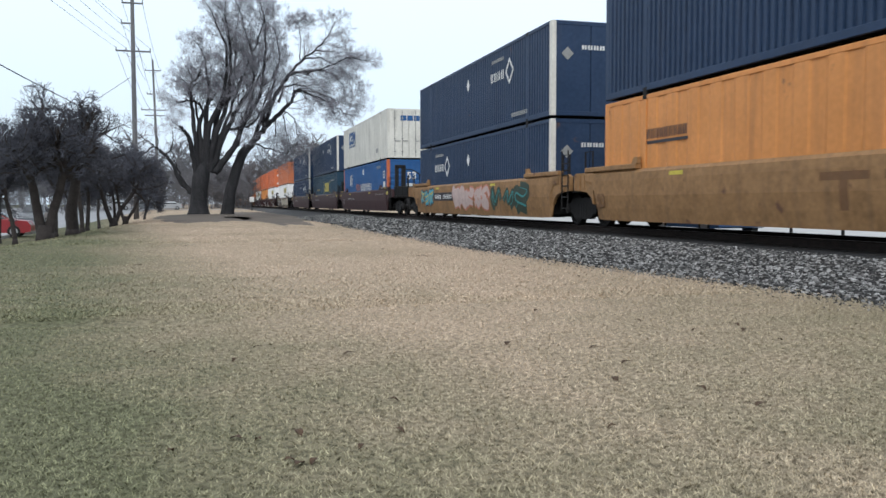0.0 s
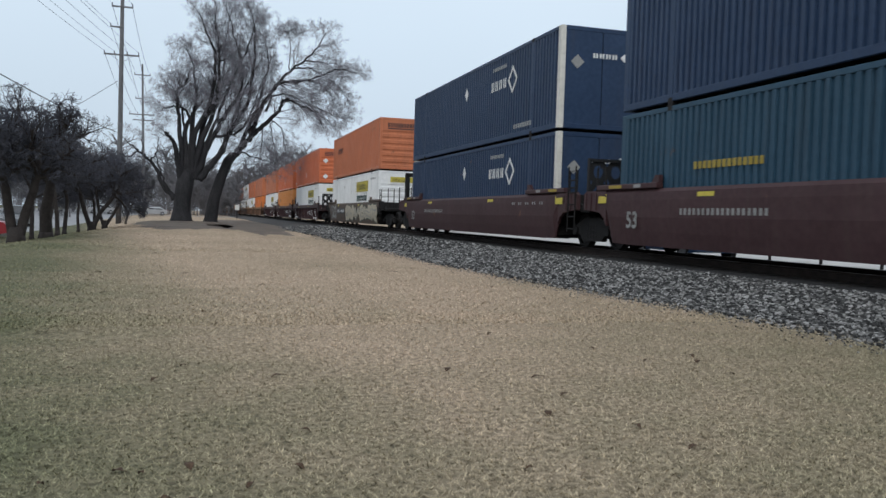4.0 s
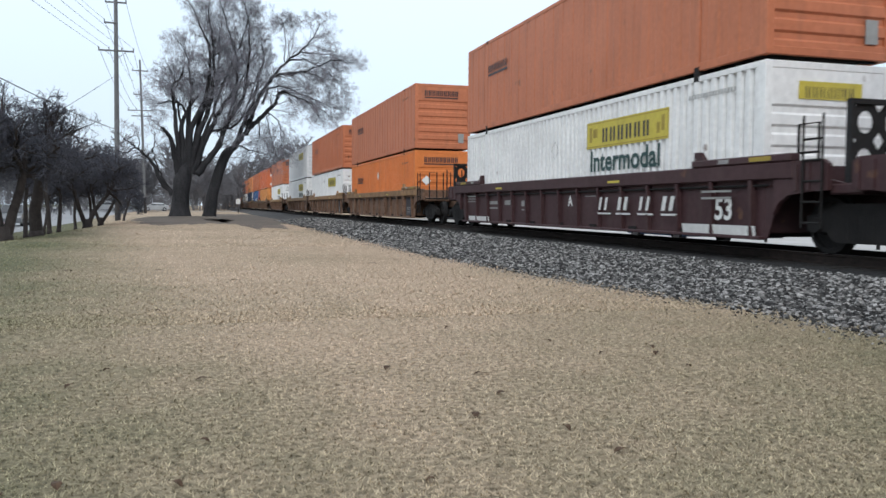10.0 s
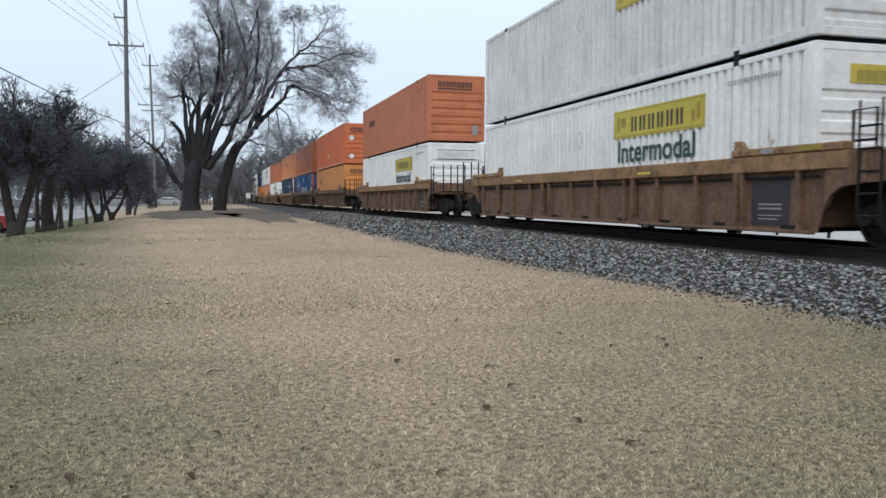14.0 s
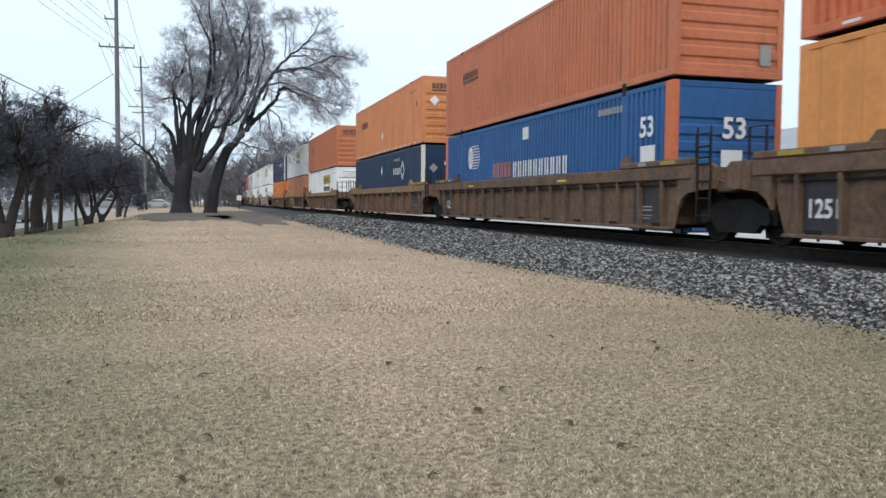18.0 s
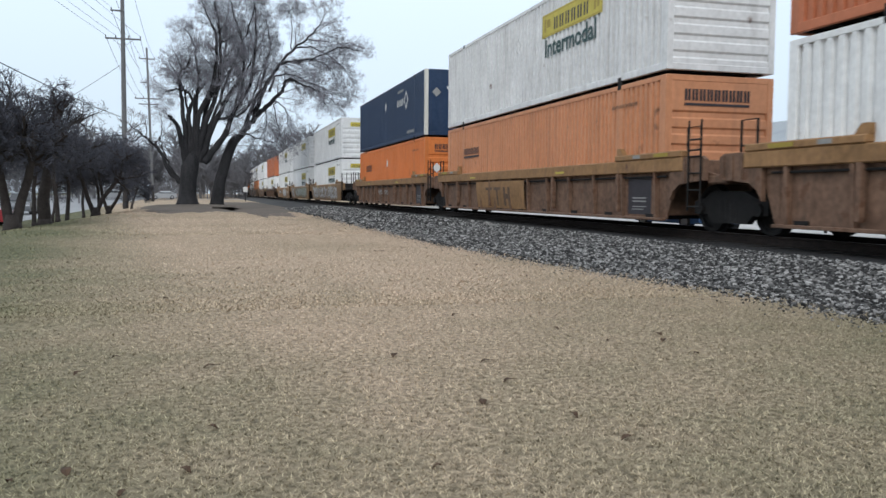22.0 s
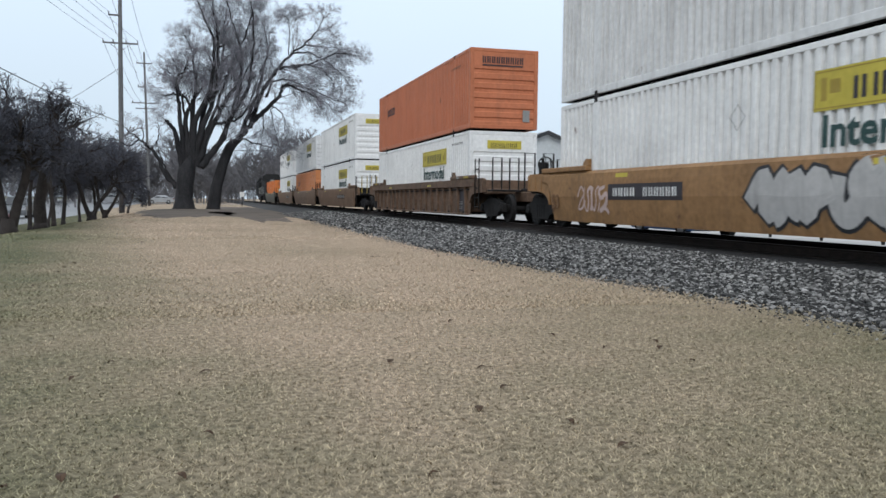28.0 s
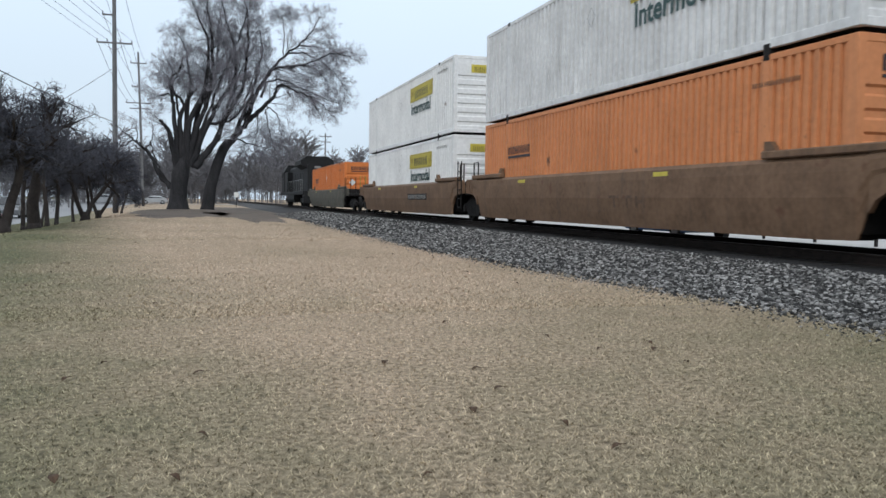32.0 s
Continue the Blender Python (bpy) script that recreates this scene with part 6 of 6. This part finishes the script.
RIGHT_LIMBS = [
    ([(-1.1, 4.1), (0.0, 7.0), (1.4, 7.6), (2.9, 8.2), (3.8, 10.0), (4.7, 12.5)], 0.28, 0.06, 0.4, 2.2),
    ([(-1.1, 4.3), (0.0, 9.1), (1.3, 12.0), (1.5, 15.5), (2.0, 19.1)], 0.34, 0.05, 0.35, 2.6),
    ([(-0.6, 3.8), (0.6, 5.4), (1.4, 6.2), (2.3, 9.0), (3.2, 11.9), (4.7, 14.9)], 0.3, 0.05, 0.4, 2.4),
    ([(-0.8, 4.3), (0.6, 8.4), (1.9, 11.9), (3.3, 15.3), (4.0, 17.8)], 0.26, 0.04, 0.4, 2.6),
]
OVER_LIMBS = [
    ([(1.9, 5.5), (3.0, 6.7), (4.1, 8.1), (5.3, 9.3), (6.2, 10.2), (6.7, 11.2), (7.9, 10.8), (9.3, 10.2), (9.9, 9.0)], 0.44, 0.05, 0.45, 1.8),
    ([(6.6, 11.1), (8.3, 11.2), (10.4, 10.6), (12.4, 9.9)], 0.14, 0.04, 0.3, 2.6),
    ([(3.8, 7.9), (4.7, 10.4), (5.8, 12.2), (7.3, 12.9), (8.6, 13.0), (9.9, 12.8), (10.9, 11.8)], 0.3, 0.04, 0.4, 2.2),
    ([(4.9, 10.8), (5.9, 12.4), (7.3, 14.0), (8.6, 15.0), (9.6, 16.2), (10.1, 17.3)], 0.24, 0.04, 0.4, 2.4),
]
OUT_LIMBS = [
    ([(7.3, 12.9), (9.3, 13.3), (11.1, 14.1), (12.8, 13.8)], 0.14, 0.04, 0.25, 2.8),
    ([(7.0, 13.9), (7.2, 15.9), (7.2, 18.0)], 0.07, 0.04, 0.85, 4.2),
    ([(5.1, 10.1), (5.9, 11.6), (7.8, 11.5), (9.6, 10.3), (11.3, 9.1)], 0.16, 0.04, 0.3, 2.6),
    ([(8.5, 14.9), (10.3, 14.9), (11.9, 15.1)], 0.1, 0.03, 0.2, 3.0),
    ([(7.3, 14.0), (9.1, 14.2), (11.3, 13.0), (12.6, 11.5)], 0.12, 0.03, 0.3, 2.8),
]
HANG_LIMBS = [
    ([(2.7, 6.4), (4.1, 9.8), (4.8, 12.3), (5.2, 14.3), (4.9, 16.4)], 0.28, 0.05, 0.4, 2.4),
    ([(5.6, 9.5), (5.7, 8.1), (6.3, 5.6)], 0.08, 0.03, 0.2, 3.0),
    ([(4.8, 8.8), (4.9, 7.5), (4.3, 5.8)], 0.08, 0.03, 0.2, 3.0),
    ([(1.9, 5.5), (2.6, 6.1), (3.3, 6.4), (3.7, 6.2), (5.3, 5.8), (6.5, 5.5)], 0.18, 0.03, 0.4, 2.0),
    ([(5.5, 9.4), (6.5, 8.8), (6.9, 7.2), (7.0, 5.8)], 0.08, 0.03, 0.2, 3.0),
]
old_tree("tree", "huge old bare tree with many stems and a hazy crown", (-2.0, TREE_Y, ground_z(-2.0, TREE_Y) - 0.1),
         [((0.1, 0, -0.3), 1.25), ((0.1, 0, 0.25), 0.92), ((0.12, 0, 0.9), 0.74), ((0.18, 0, 2.1), 0.70), ((0.32, 0, 3.2), 0.74), ((0.5, 0, 3.9), 0.62), ((0.7, 0, 4.6), 0.30), ((0.75, 0, 5.0), 0.06)],
         LOW_LIMBS + LEFT_LIMBS + UP_LIMBS + RIGHT_LIMBS, 101, 0.035)
old_tree("tree", "old bare tree leaning out with long drooping twigs", (0.5, TREE_Y + 1.0, ground_z(0.5, TREE_Y) - 0.1),
         [((0, 0, -0.3), 0.76), ((0.05, 0, 0.3), 0.58), ((0.3, 0, 2.1), 0.49), ((0.88, 0, 4.1), 0.44), ((1.42, 0, 5.5), 0.42), ((1.9, 0, 6.1), 0.38)],
         OVER_LIMBS + OUT_LIMBS + HANG_LIMBS, 102, -0.01)

CRAB = dict(steps=(4, 5, 4, 3, 2), wander=(0.12, 0.2, 0.25, 0.25, 0.25), lift=(0.03, 0.03, 0.02, 0.0, 0.0), taper=(0.6, 0.4, 0.35, 0.4, 0.5),
            kids=(10, 10, 9, 6, 0), angle=(0.95, 0.85, 0.9, 0.9, 0.9), ratio=(0.72, 0.6, 0.55, 0.5, 0.5), thin=(0.6, 0.5, 0.5, 0.6, 0.7), last=4, twig=3, fine=0.0078)
CRAB["from"] = (0.55, 0.25, 0.15, 0.1, 0.1)


def crab_tree(x, y, height, seed, stems, girth):
    r = np.random.default_rng(seed)
    ob = thing("tree", "small bare tree with a dense dark twiggy crown", "tree", pose(x, y, ground_z(x, y) - 0.05), "row of small trees")
    b = (Build(), Build())
    if stems > 1:                        # short common bole below the fork
        b[0].tube([(0, 0, -0.1), (0, 0, 0.15), (0.02, 0, 0.55)], [girth * 1.55, girth * 1.2, girth * 1.05], 10)
    for k in range(stems):
        a = 6.283 * k / stems + r.uniform(-0.5, 0.5)
        lean = r.uniform(0.15, 0.4) if stems > 1 else 0.08
        off = girth * 0.5 if stems > 1 else 0.0
        w = girth * (0.78 if stems > 1 else 1.0)
        b[0].tube([(off * math.cos(a), off * math.sin(a), -0.05), (off * math.cos(a), off * math.sin(a), 0.3)], [w * 1.35, w], 9)
        grow(b, (off * math.cos(a), off * math.sin(a), 0.25), (lean * math.cos(a), lean * math.sin(a), 1), height * 0.42, w, 0, r, CRAB)
    finish_tree(ob, b, DARKBARK, DARKTWIG)
    return ob


for k, (x, y, h, stems, girth) in enumerate(((-6.4, 30.4, 6.3, 2, 0.22), (-6.1, 34.3, 6.5, 1, 0.24), (-6.35, 38.6, 5.6, 1, 0.10), (-6.2, 49.3, 6.8, 2, 0.17),
                                             (-5.95, 53.4, 6.4, 2, 0.13), (-5.9, 68.0, 3.6, 1, 0.09), (-7.2, 46.5, 6.4, 1, 0.11), (-8.8, 37.5, 6.2, 1, 0.10), (-8.8, 51.5, 6.6, 2, 0.10),
                                             (-7.0, 57.5, 6.2, 1, 0.10), (-8.4, 44.5, 6.6, 1, 0.11), (-10.2, 41.0, 6.6, 1, 0.10), (-8.2, 59.5, 6.0, 1, 0.10))):
    crab_tree(x, y, h * 1.2, 200 + k, stems, girth)


def far_trees(name, count, x0, x1, y0, y1, h0, h1, seed, label):
    """A distant bare wood: trunks with fine branch sprays, one uneven mass."""
    r = np.random.default_rng(seed)
    b = Build()
    for k in range(count):
        x, y, h = r.uniform(x0, x1), r.uniform(y0, y1), r.uniform(h0, h1)
        b.tube([(x, y, -0.6), (x + r.normal(0, 0.3), y, h * 0.5), (x + r.normal(0, 0.6), y, h * 0.85)], [h * 0.012, h * 0.009, h * 0.004], 4, cap=False)
        for j in range(60 if h0 > 4 else 22):
            t = r.uniform(0.22, 0.85)
            z = h * t
            a = r.uniform(0, 6.283)
            ln = h * r.uniform(0.12, 0.30) * (1.2 - t * 0.6)
            up = r.uniform(0.4, 1.1)
            p0 = Vector((x, y, z))
            p1 = p0 + Vector((math.cos(a), math.sin(a), up)).normalized() * ln
            b.tube([p0, p1], [h * 0.007, h * 0.0034], 3, cap=False)
            for i in range(6):
                q = p0.lerp(p1, r.uniform(0.3, 1))
                w = Vector((math.cos(a) + r.normal(0, 0.7), math.sin(a) + r.normal(0, 0.7), up + r.normal(0, 0.5))).normalized()
                b.tube([q, q + w * ln * r.uniform(0.3, 0.6)], [h * 0.0038, h * 0.0018], 3, cap=False)
    me = bpy.data.meshes.new(name)
    me.from_pydata(b.v, [], b.f)
    me.materials.append(FARTWIG)
    tagged(new(name, me), label, "woods", kind="stuff")


far_trees("far_woods", 120, -60, 30, 190, 300, 10, 18, 301, "distant bare grey winter trees along the horizon")
far_trees("far_woods", 60, 20, 110, 190, 300, 12, 19, 302, "distant bare grey winter trees beyond the tracks")
far_trees("far_woods", 80, -80, -16, 110, 200, 7, 13, 303, "bare grey winter trees beyond the street")
far_trees("far_bushes", 150, -70, 10, 165, 190, 2.0, 4.0, 305, "low bare grey bushes under the distant trees")
far_trees("far_bushes", 110, -60, -22, 85, 120, 1.8, 3.6, 306, "low bare grey bushes beyond the street")
far_trees("far_bushes", 110, -26, -4, 164, 172, 2.2, 3.6, 307, "dense dark bare hedge beyond the far road")
far_trees("far_bushes", 170, -45, 30, 192, 212, 2.6, 5.0, 308, "dense grey bare thicket under the far woods")
far_trees("far_woods", 60, -6, 8, 165, 225, 5, 12, 304, "bare grey winter trees at the end of the lawn")


# ---- poles and wires ----
def utility_pole(x, y, h, arms, radius, lean, label):
    gz = ground_z(x, y)
    p = thing("utility_pole", label, "utility pole", pose(x, y, gz))
    part("pole", Build().tube([(0, 0, -0.1), (lean * 0.5, 0, h * 0.5), (lean, 0, h)], [radius, radius * 0.85, radius * 0.62], 12), POLEWOOD, p)
    part("pole_foot", Build().tube([(0, 0, -0.05), (lean * 0.12, 0, 2.2)], [radius + 0.006, radius * 0.97 + 0.006], 12), CREOSOTE, p, "dark treated pole foot")
    for z, x0, x1, ins in arms:
        arm = part("crossarm", Build().box(lean * z / h + x0, lean * z / h + x1, -0.2, -0.08, z - 0.07, z + 0.07, 0.01), POLEWOOD, p)
        for i in ins:
            xx = lean * z / h + i
            prof = [(0.02, 0), (0.06, 0.05), (0.03, 0.09), (0.06, 0.13), (0.03, 0.17), (0.05, 0.21), (0.02, 0.26)]
            part("insulator", Build().tube([(xx, -0.14, z + 0.07 + q) for _, q in prof], [q for q, _ in prof], 7), CREOSOTE, arm)
        if x1 - x0 > 2:
            br = Build()
            for s in (x0 * 0.6, x1 * 0.6):
                br.tube([(lean * z / h + s, -0.1, z - 0.05), (lean * z / h, -0.1, z - 0.75)], 0.02, 4)
            part("arm_brace", br, CREOSOTE, arm)
    return p


P1, P2 = (-7.55, 81.0), (-8.1, 127.5)
utility_pole(*P1, 21.8, ((18.0 + 1.8, -0.9, 0.95, (-0.85, 0.9)), (17.95, -1.0, 0.15, (-0.95,)), (15.45, -1.5, 1.55, (-1.45, -0.6, 0.5, 1.5))), 0.25, 0.05,
             "tall weathered grey wooden utility pole with three crossarms")
utility_pole(*P2, 22.2, ((20.6, -1.1, 1.1, (-1.05, 1.05)), (17.2, -1.0, 0.1, (-0.95,)), (14.9, -1.9, 1.6, (-1.8, -0.7, 0.6, 1.5)), (14.1, -1.4, 1.4, ())), 0.20, -0.55,
             "weathered wooden utility pole leaning slightly, with four crossarms")
utility_pole(21.7, 150.0, 13.2, ((12.6, -1.1, 1.1, (-1.0, 0.0, 1.0)), (11.6, -0.9, 0.9, ())), 0.17, 0.0, "distant wooden utility pole beyond the tracks")


def cable(p0, p1, sag, radius, label, n=22):
    pts = []
    for k in range(n + 1):
        t = k / n
        pts.append((p0[0] + (p1[0] - p0[0]) * t, p0[1] + (p1[1] - p0[1]) * t, p0[2] + (p1[2] - p0[2]) * t - sag * 4 * t * (1 - t)))
    tagged(new("overhead_wire", Build().tube(pts, radius, 5).mesh("overhead_wire", WIRE)), label, "wire", "overhead wires")


Z1, Z2 = ground_z(*P1), ground_z(*P2)
Q = (-14.2, 19.0)            # the next pole of the line
utility_pole(*Q, 21.5, ((19.8, -0.9, 0.95, (-0.85, 0.9)), (17.95, -1.0, 0.15, (-0.95,)), (15.45, -1.5, 1.55, (-1.45, -0.6, 0.5, 1.5))), 0.3, 0.0,
             "tall weathered grey wooden utility pole beside the street")
for i, (dx, z, dz) in enumerate(((-0.85, 20.1, 0.0), (0.9, 20.1, 0.0), (-0.95, 18.25, 0.0), (-1.45, 15.75, 0.0), (-0.6, 15.75, 0.0), (0.5, 15.75, 0.0), (1.5, 15.75, 0.0))):
    cable((P1[0] + dx, P1[1] - 0.14, Z1 + z), (Q[0] + dx, Q[1] - 0.14, ground_z(*Q) + z), 0.45, 0.014, "thin grey power line between the utility poles")
    cable((P1[0] + dx, P1[1] - 0.14, Z1 + z), (P2[0] + dx - 0.5, P2[1] - 0.14, Z2 + z + (0.8 if z > 17 else -0.6)), 0.7, 0.020, "thin grey power line between the utility poles")
cable((P1[0] - 0.2, P1[1] - 0.25, 8.0), (Q[0] + 2.0, Q[1], 8.3), 0.5, 0.030, "thick dark communication cable along the street", 30)
cable((P1[0] - 0.2, P1[1] - 0.2, 12.7), (-23.9, 95.0, 5.0), 0.3, 0.024, "thin grey service wire slanting down from the pole", 30)
cable((P2[0], P2[1], 8.6), (21.7, 150.0, 10.4), 0.6, 0.05, "dark cable crossing over the tracks", 30)


# ---- vehicles ----
def parked_car(x, y, turn, paint_m, label, suv=0.0):
    c = thing("parked_car", label, "car", pose(x, y, ground_z(-13, y) + 0.008 if x < 0 and y < 150 else 0.012, 0, 0, turn))
    h = suv
    side = [(-2.2, 0.30), (-2.22, 0.62), (-2.05, 0.86 + h * 0.3), (-1.2, 0.95 + h * 0.3), (1.15, 0.98 + h * 0.3), (2.05, 0.98 + h * 0.3), (2.2, 0.75), (2.22, 0.35), (1.95, 0.24), (-1.9, 0.24)]
    body = Build()
    w = 0.88
    n = len(side)
    v = [(q, -w, z) for q, z in side] + [(q * 0.99, -w + 0.07, z + 0.01) for q, z in side] + [(q * 0.99, w - 0.07, z + 0.01) for q, z in side] + [(q, w, z) for q, z in side]
    body.prism(side, 1, -w, w)
    part("body", body, paint_m, c)
    roof = 1.46 + h
    for nm, m, inset, poly in (("cabin", paint_m, 0.13, [(-1.25, 0.95 + h * 0.3), (-0.45, roof - 0.03), (0.1, roof), (1.0, roof - 0.03), (1.75, 0.97 + h * 0.3)]),):
        b = Build()
        lo, hi = w - 0.04, w - 0.2
        zz = [q[1] for q in poly]
        wid = [lo if z < 1.2 else hi for z in zz]
        v = [(q, -ww, z) for (q, z), ww in zip(poly, wid)] + [(q, ww, z) for (q, z), ww in zip(poly, wid)]
        k = len(poly)
        f = [tuple(range(k)), tuple(range(2 * k - 1, k - 1, -1))] + [(i, (i + 1) % k, k + (i + 1) % k, k + i) for i in range(k)]
        part(nm, b.add(v, f), m, c)
    zb, zt = 1.0 + h * 0.3, roof - 0.1
    for s in (-1, 1):
        for q0, q1, q2, q3 in ((-1.02, 0.15, 0.15, -0.5), (0.22, 1.45, 0.98, 0.22)):
            yb, yt = s * (w - 0.035), s * (w - 0.185)
            part("side_window", Build().add([(q0, yb, zb), (q1, yb, zb), (q2, yt, zt), (q3, yt, zt), (q0, yb * 0.97, zb), (q1, yb * 0.97, zb), (q2, yt * 0.97, zt), (q3, yt * 0.97, zt)],
                                            [(0, 1, 2, 3), (7, 6, 5, 4), (0, 4, 5, 1), (2, 6, 7, 3)]), WINDOW, c)
        part("headlamp", Build().box(-2.2, -2.0, *sorted((s * 0.55, s * 0.86)), 0.62, 0.76, 0.03), ALLOY, c)
        part("tail_lamp", Build().box(2.02, 2.215, *sorted((s * 0.6, s * 0.86)), 0.72, 0.92, 0.03), LAMPRED, c)
        for q in (-1.38, 1.38):
            wh = part("wheel", Build().tube([(q, s * 0.70, 0.32), (q, s * 0.90, 0.32)], 0.32, 18), TYRE, c)
            part("rim", Build().tube([(q, s * 0.88, 0.32), (q, s * 0.912, 0.32)], [0.21, 0.19], 14), ALLOY, wh)
    part("windscreen", Build().add([(-1.2, -w + 0.12, zb), (-1.2, w - 0.12, zb), (-0.52, w - 0.24, zt + 0.02), (-0.52, -w + 0.24, zt + 0.02)], [(0, 1, 2, 3)]), WINDOW, c).location = (-0.02, 0, 0.015)
    part("rear_window", Build().add([(1.72, -w + 0.14, zb), (1.72, w - 0.14, zb), (1.08, w - 0.24, zt), (1.08, -w + 0.24, zt)], [(0, 1, 2, 3)]), WINDOW, c).location = (0.02, 0, 0.015)
    return c


parked_car(-12.5, 49.0, 183, REDCAR, "small glossy red hatchback parked in the street")
parked_car(-14.4, 72.0, 92, GREYCAR, "dark grey car parked in the street", 0.25)
parked_car(-8.0, 153, 8, SILVERCAR, "silver car parked far along the street")
parked_car(-11.6, 154, 184, GREYCAR, "grey car parked far along the street", 0.2)
parked_car(-16.5, 152, 15, SILVERCAR, "pale car parked far along the street", 0.2)
parked_car(15.4, 24.3, 88, BLUECAR, "blue car parked in the yard beyond the tracks")


# ---- buildings ----
def shed(x, y, w, l, h, rise, turn, label):
    s = thing("metal_shed", label, "building", pose(x, y, 0.0, 0, 0, turn))
    part("wall", Build().prism([(-w / 2, 0), (w / 2, 0), (w / 2, h), (0, h + rise), (-w / 2, h)], 1, -l / 2, l / 2), SIDING, s)
    for sx in (-1, 1):
        a, b = (sx * (w / 2 + 0.4), h - 0.12), (0, h + rise + 0.06)
        roof = part("roof", Build().prism([a, b, (b[0], b[1] + 0.12), (a[0], a[1] + 0.12)], 1, -l / 2 - 0.4, l / 2 + 0.4), ROOFING, s)
        for e in (-1, 1):
            part("roof_trim", Build().prism([(a[0], a[1] - 0.12), (b[0], b[1] - 0.14), (b[0], b[1] + 0.15), (a[0], a[1] + 0.15)], 1, *sorted((e * (l / 2 + 0.402), e * (l / 2 + 0.46)))), TRIMDARK, roof)
    n = int(l / 1.0)
    seams = Build()
    for k in range(n):
        yy = -l / 2 + (k + 0.5) * l / n
        seams.box(-w / 2 - 0.03, -w / 2 - 0.003, yy - 0.03, yy + 0.03, 0.05, h - 0.15)
    part("wall_seam", seams, SIDING, s)
    for k in range(3):
        yy = -l / 4 + k * l / 4
        part("door", Build().box(-w / 2 - 0.05, -w / 2 - 0.002, yy - 1.6, yy + 1.6, 0.02, 3.2, 0.02), TRIMDARK, s, "dark loading door")
    return s


shed(32.5, 37, 9, 26, 3.9, 1.5, 0, "long pale metal shed with a grey roof beyond the tracks")
shed(25.6, 70, 9, 20, 4.7, 1.75, 0, "pale gabled metal building with dark roof edges")
shed(-46, 130, 12, 26, 3.4, 1.6, 0, "low pale house across the street behind bare trees")

for k in range(10):
    b = Build().tube([(0, 0, 0), (0, 0, 0.75), (0, 0, 0.8)], [0.05, 0.05, 0.02], 8)
    thing("bollard", "short dark steel bollard in the concrete yard", "bollard", pose(18.2, 4.25 + k * 2.4, 0.012), "bollards", b=b, material=DARKSTEEL)

sg = thing("track_sign", "small white sign on a dark post beside the far track", "sign", pose(4.7, 118, 0))
part("post", Build().tube([(0, 0, -0.05), (0, 0, 2.0)], 0.05, 6), DARKSTEEL, sg)
part("sign_plate", Build().box(-0.3, 0.3, -0.08, -0.05, 1.3, 2.0, 0.01), LETTER_WHITE, sg)

# ---- leaves on the lawn ----
def fallen_leaf(x, y, s, a):
    pts = [(-1, 0), (-0.6, 0.45), (-0.1, 0.6), (0.4, 0.42), (1, 0), (0.4, -0.5), (-0.1, -0.62), (-0.6, -0.4)]
    b = Build()
    z = ground_z(x, y)
    v = [(0, 0, 0.022)] + [(px * s, py * s, 0.012 + 0.022 * abs(py) + 0.008 * px) for px, py in pts]
    v2 = [(px, py, pz - 0.002) for px, py, pz in v]
    n = len(pts)
    b.add(v + v2, [(0, 1 + k, 1 + (k + 1) % n) for k in range(n)] + [(n + 1, n + 2 + (k + 1) % n, n + 2 + k) for k in range(n)] + [(1 + k, n + 2 + k, n + 2 + (k + 1) % n, 1 + (k + 1) % n) for k in range(n)])
    b.tube([(s, 0, 0.02), (s * 1.7, 0.1 * s, 0.018)], [s * 0.05, s * 0.04], 3)
    thing("fallen_leaf", "curled dark brown dead leaf on the lawn", "leaf", pose(x, y, z, 0, 0, a), "fallen leaves", b=b, material=LEAF)


for x, y, s in ((1.40, 4.11, 0.038), (1.77, 3.75, 0.025), (-0.01, 5.41, 0.04), (3.22, 15.7, 0.10), (-2.15, 14.8, 0.08), (-0.62, 5.86, 0.03), (-0.84, 3.46, 0.035)):
    fallen_leaf(x, y, s, 57 * x)
for k in range(46):
    yy = 3.0 + 22 * rng.random() ** 1.5
    fallen_leaf(-0.2 * yy - 0.6 + (1.0 * yy) * rng.random(), yy, rng.uniform(0.016, 0.03) * (1 + yy * 0.05), rng.uniform(0, 360))


# ---- what moves ----
ROLLED = ((0, 0.10), (1, 16.37), (2, 33.01), (3, 49.20), (5.5, 89.66), (6, 97.64), (7, 113.49), (8, 130.21), (9, 146.19), (10, 161.72), (11, 178.31),
          (12, 194.21), (13, 210.15), (14, 225.92), (16.5, 265.67), (17, 273.69), (18, 289.74), (19, 305.68), (20, 321.38), (21, 337.15), (22, 352.78),
          (23, 368.66), (24, 384.51), (24.5, 392.32), (27, 431.12), (28, 447.45), (29, 462.84), (30, 478.16), (31, 494.09), (32, 509.35))


def gone(t):
    """Metres that the train has rolled towards the viewer by t seconds."""
    return float(np.interp(t, [a for a, _ in ROLLED], [m for _, m in ROLLED]))


def motions():
    times = [a for a, _ in ROLLED]
    for ob, along, z in TRAIN:
        walk(ob, [(t, pose(XC, along - gone(t), ZR + z)) for t in times])
    for wheel, along, dy in ROLLING:
        rows = []
        for k in range(32 * FPS + 1):
            t = k / FPS
            if -6 < along - gone(t) < 42:
                rows.append((t, pose(0, dy, WHEEL_R, math.degrees(gone(t) / WHEEL_R))))
        if len(rows) > 1:
            first, final = rows[0][1], rows[-1][1]
            if rows[0][0] > 0.5:
                rows.insert(0, (0.0, first))
            if rows[-1][0] < 31.5:
                rows.append((32.0, final))
            walk(wheel, rows)


motions()
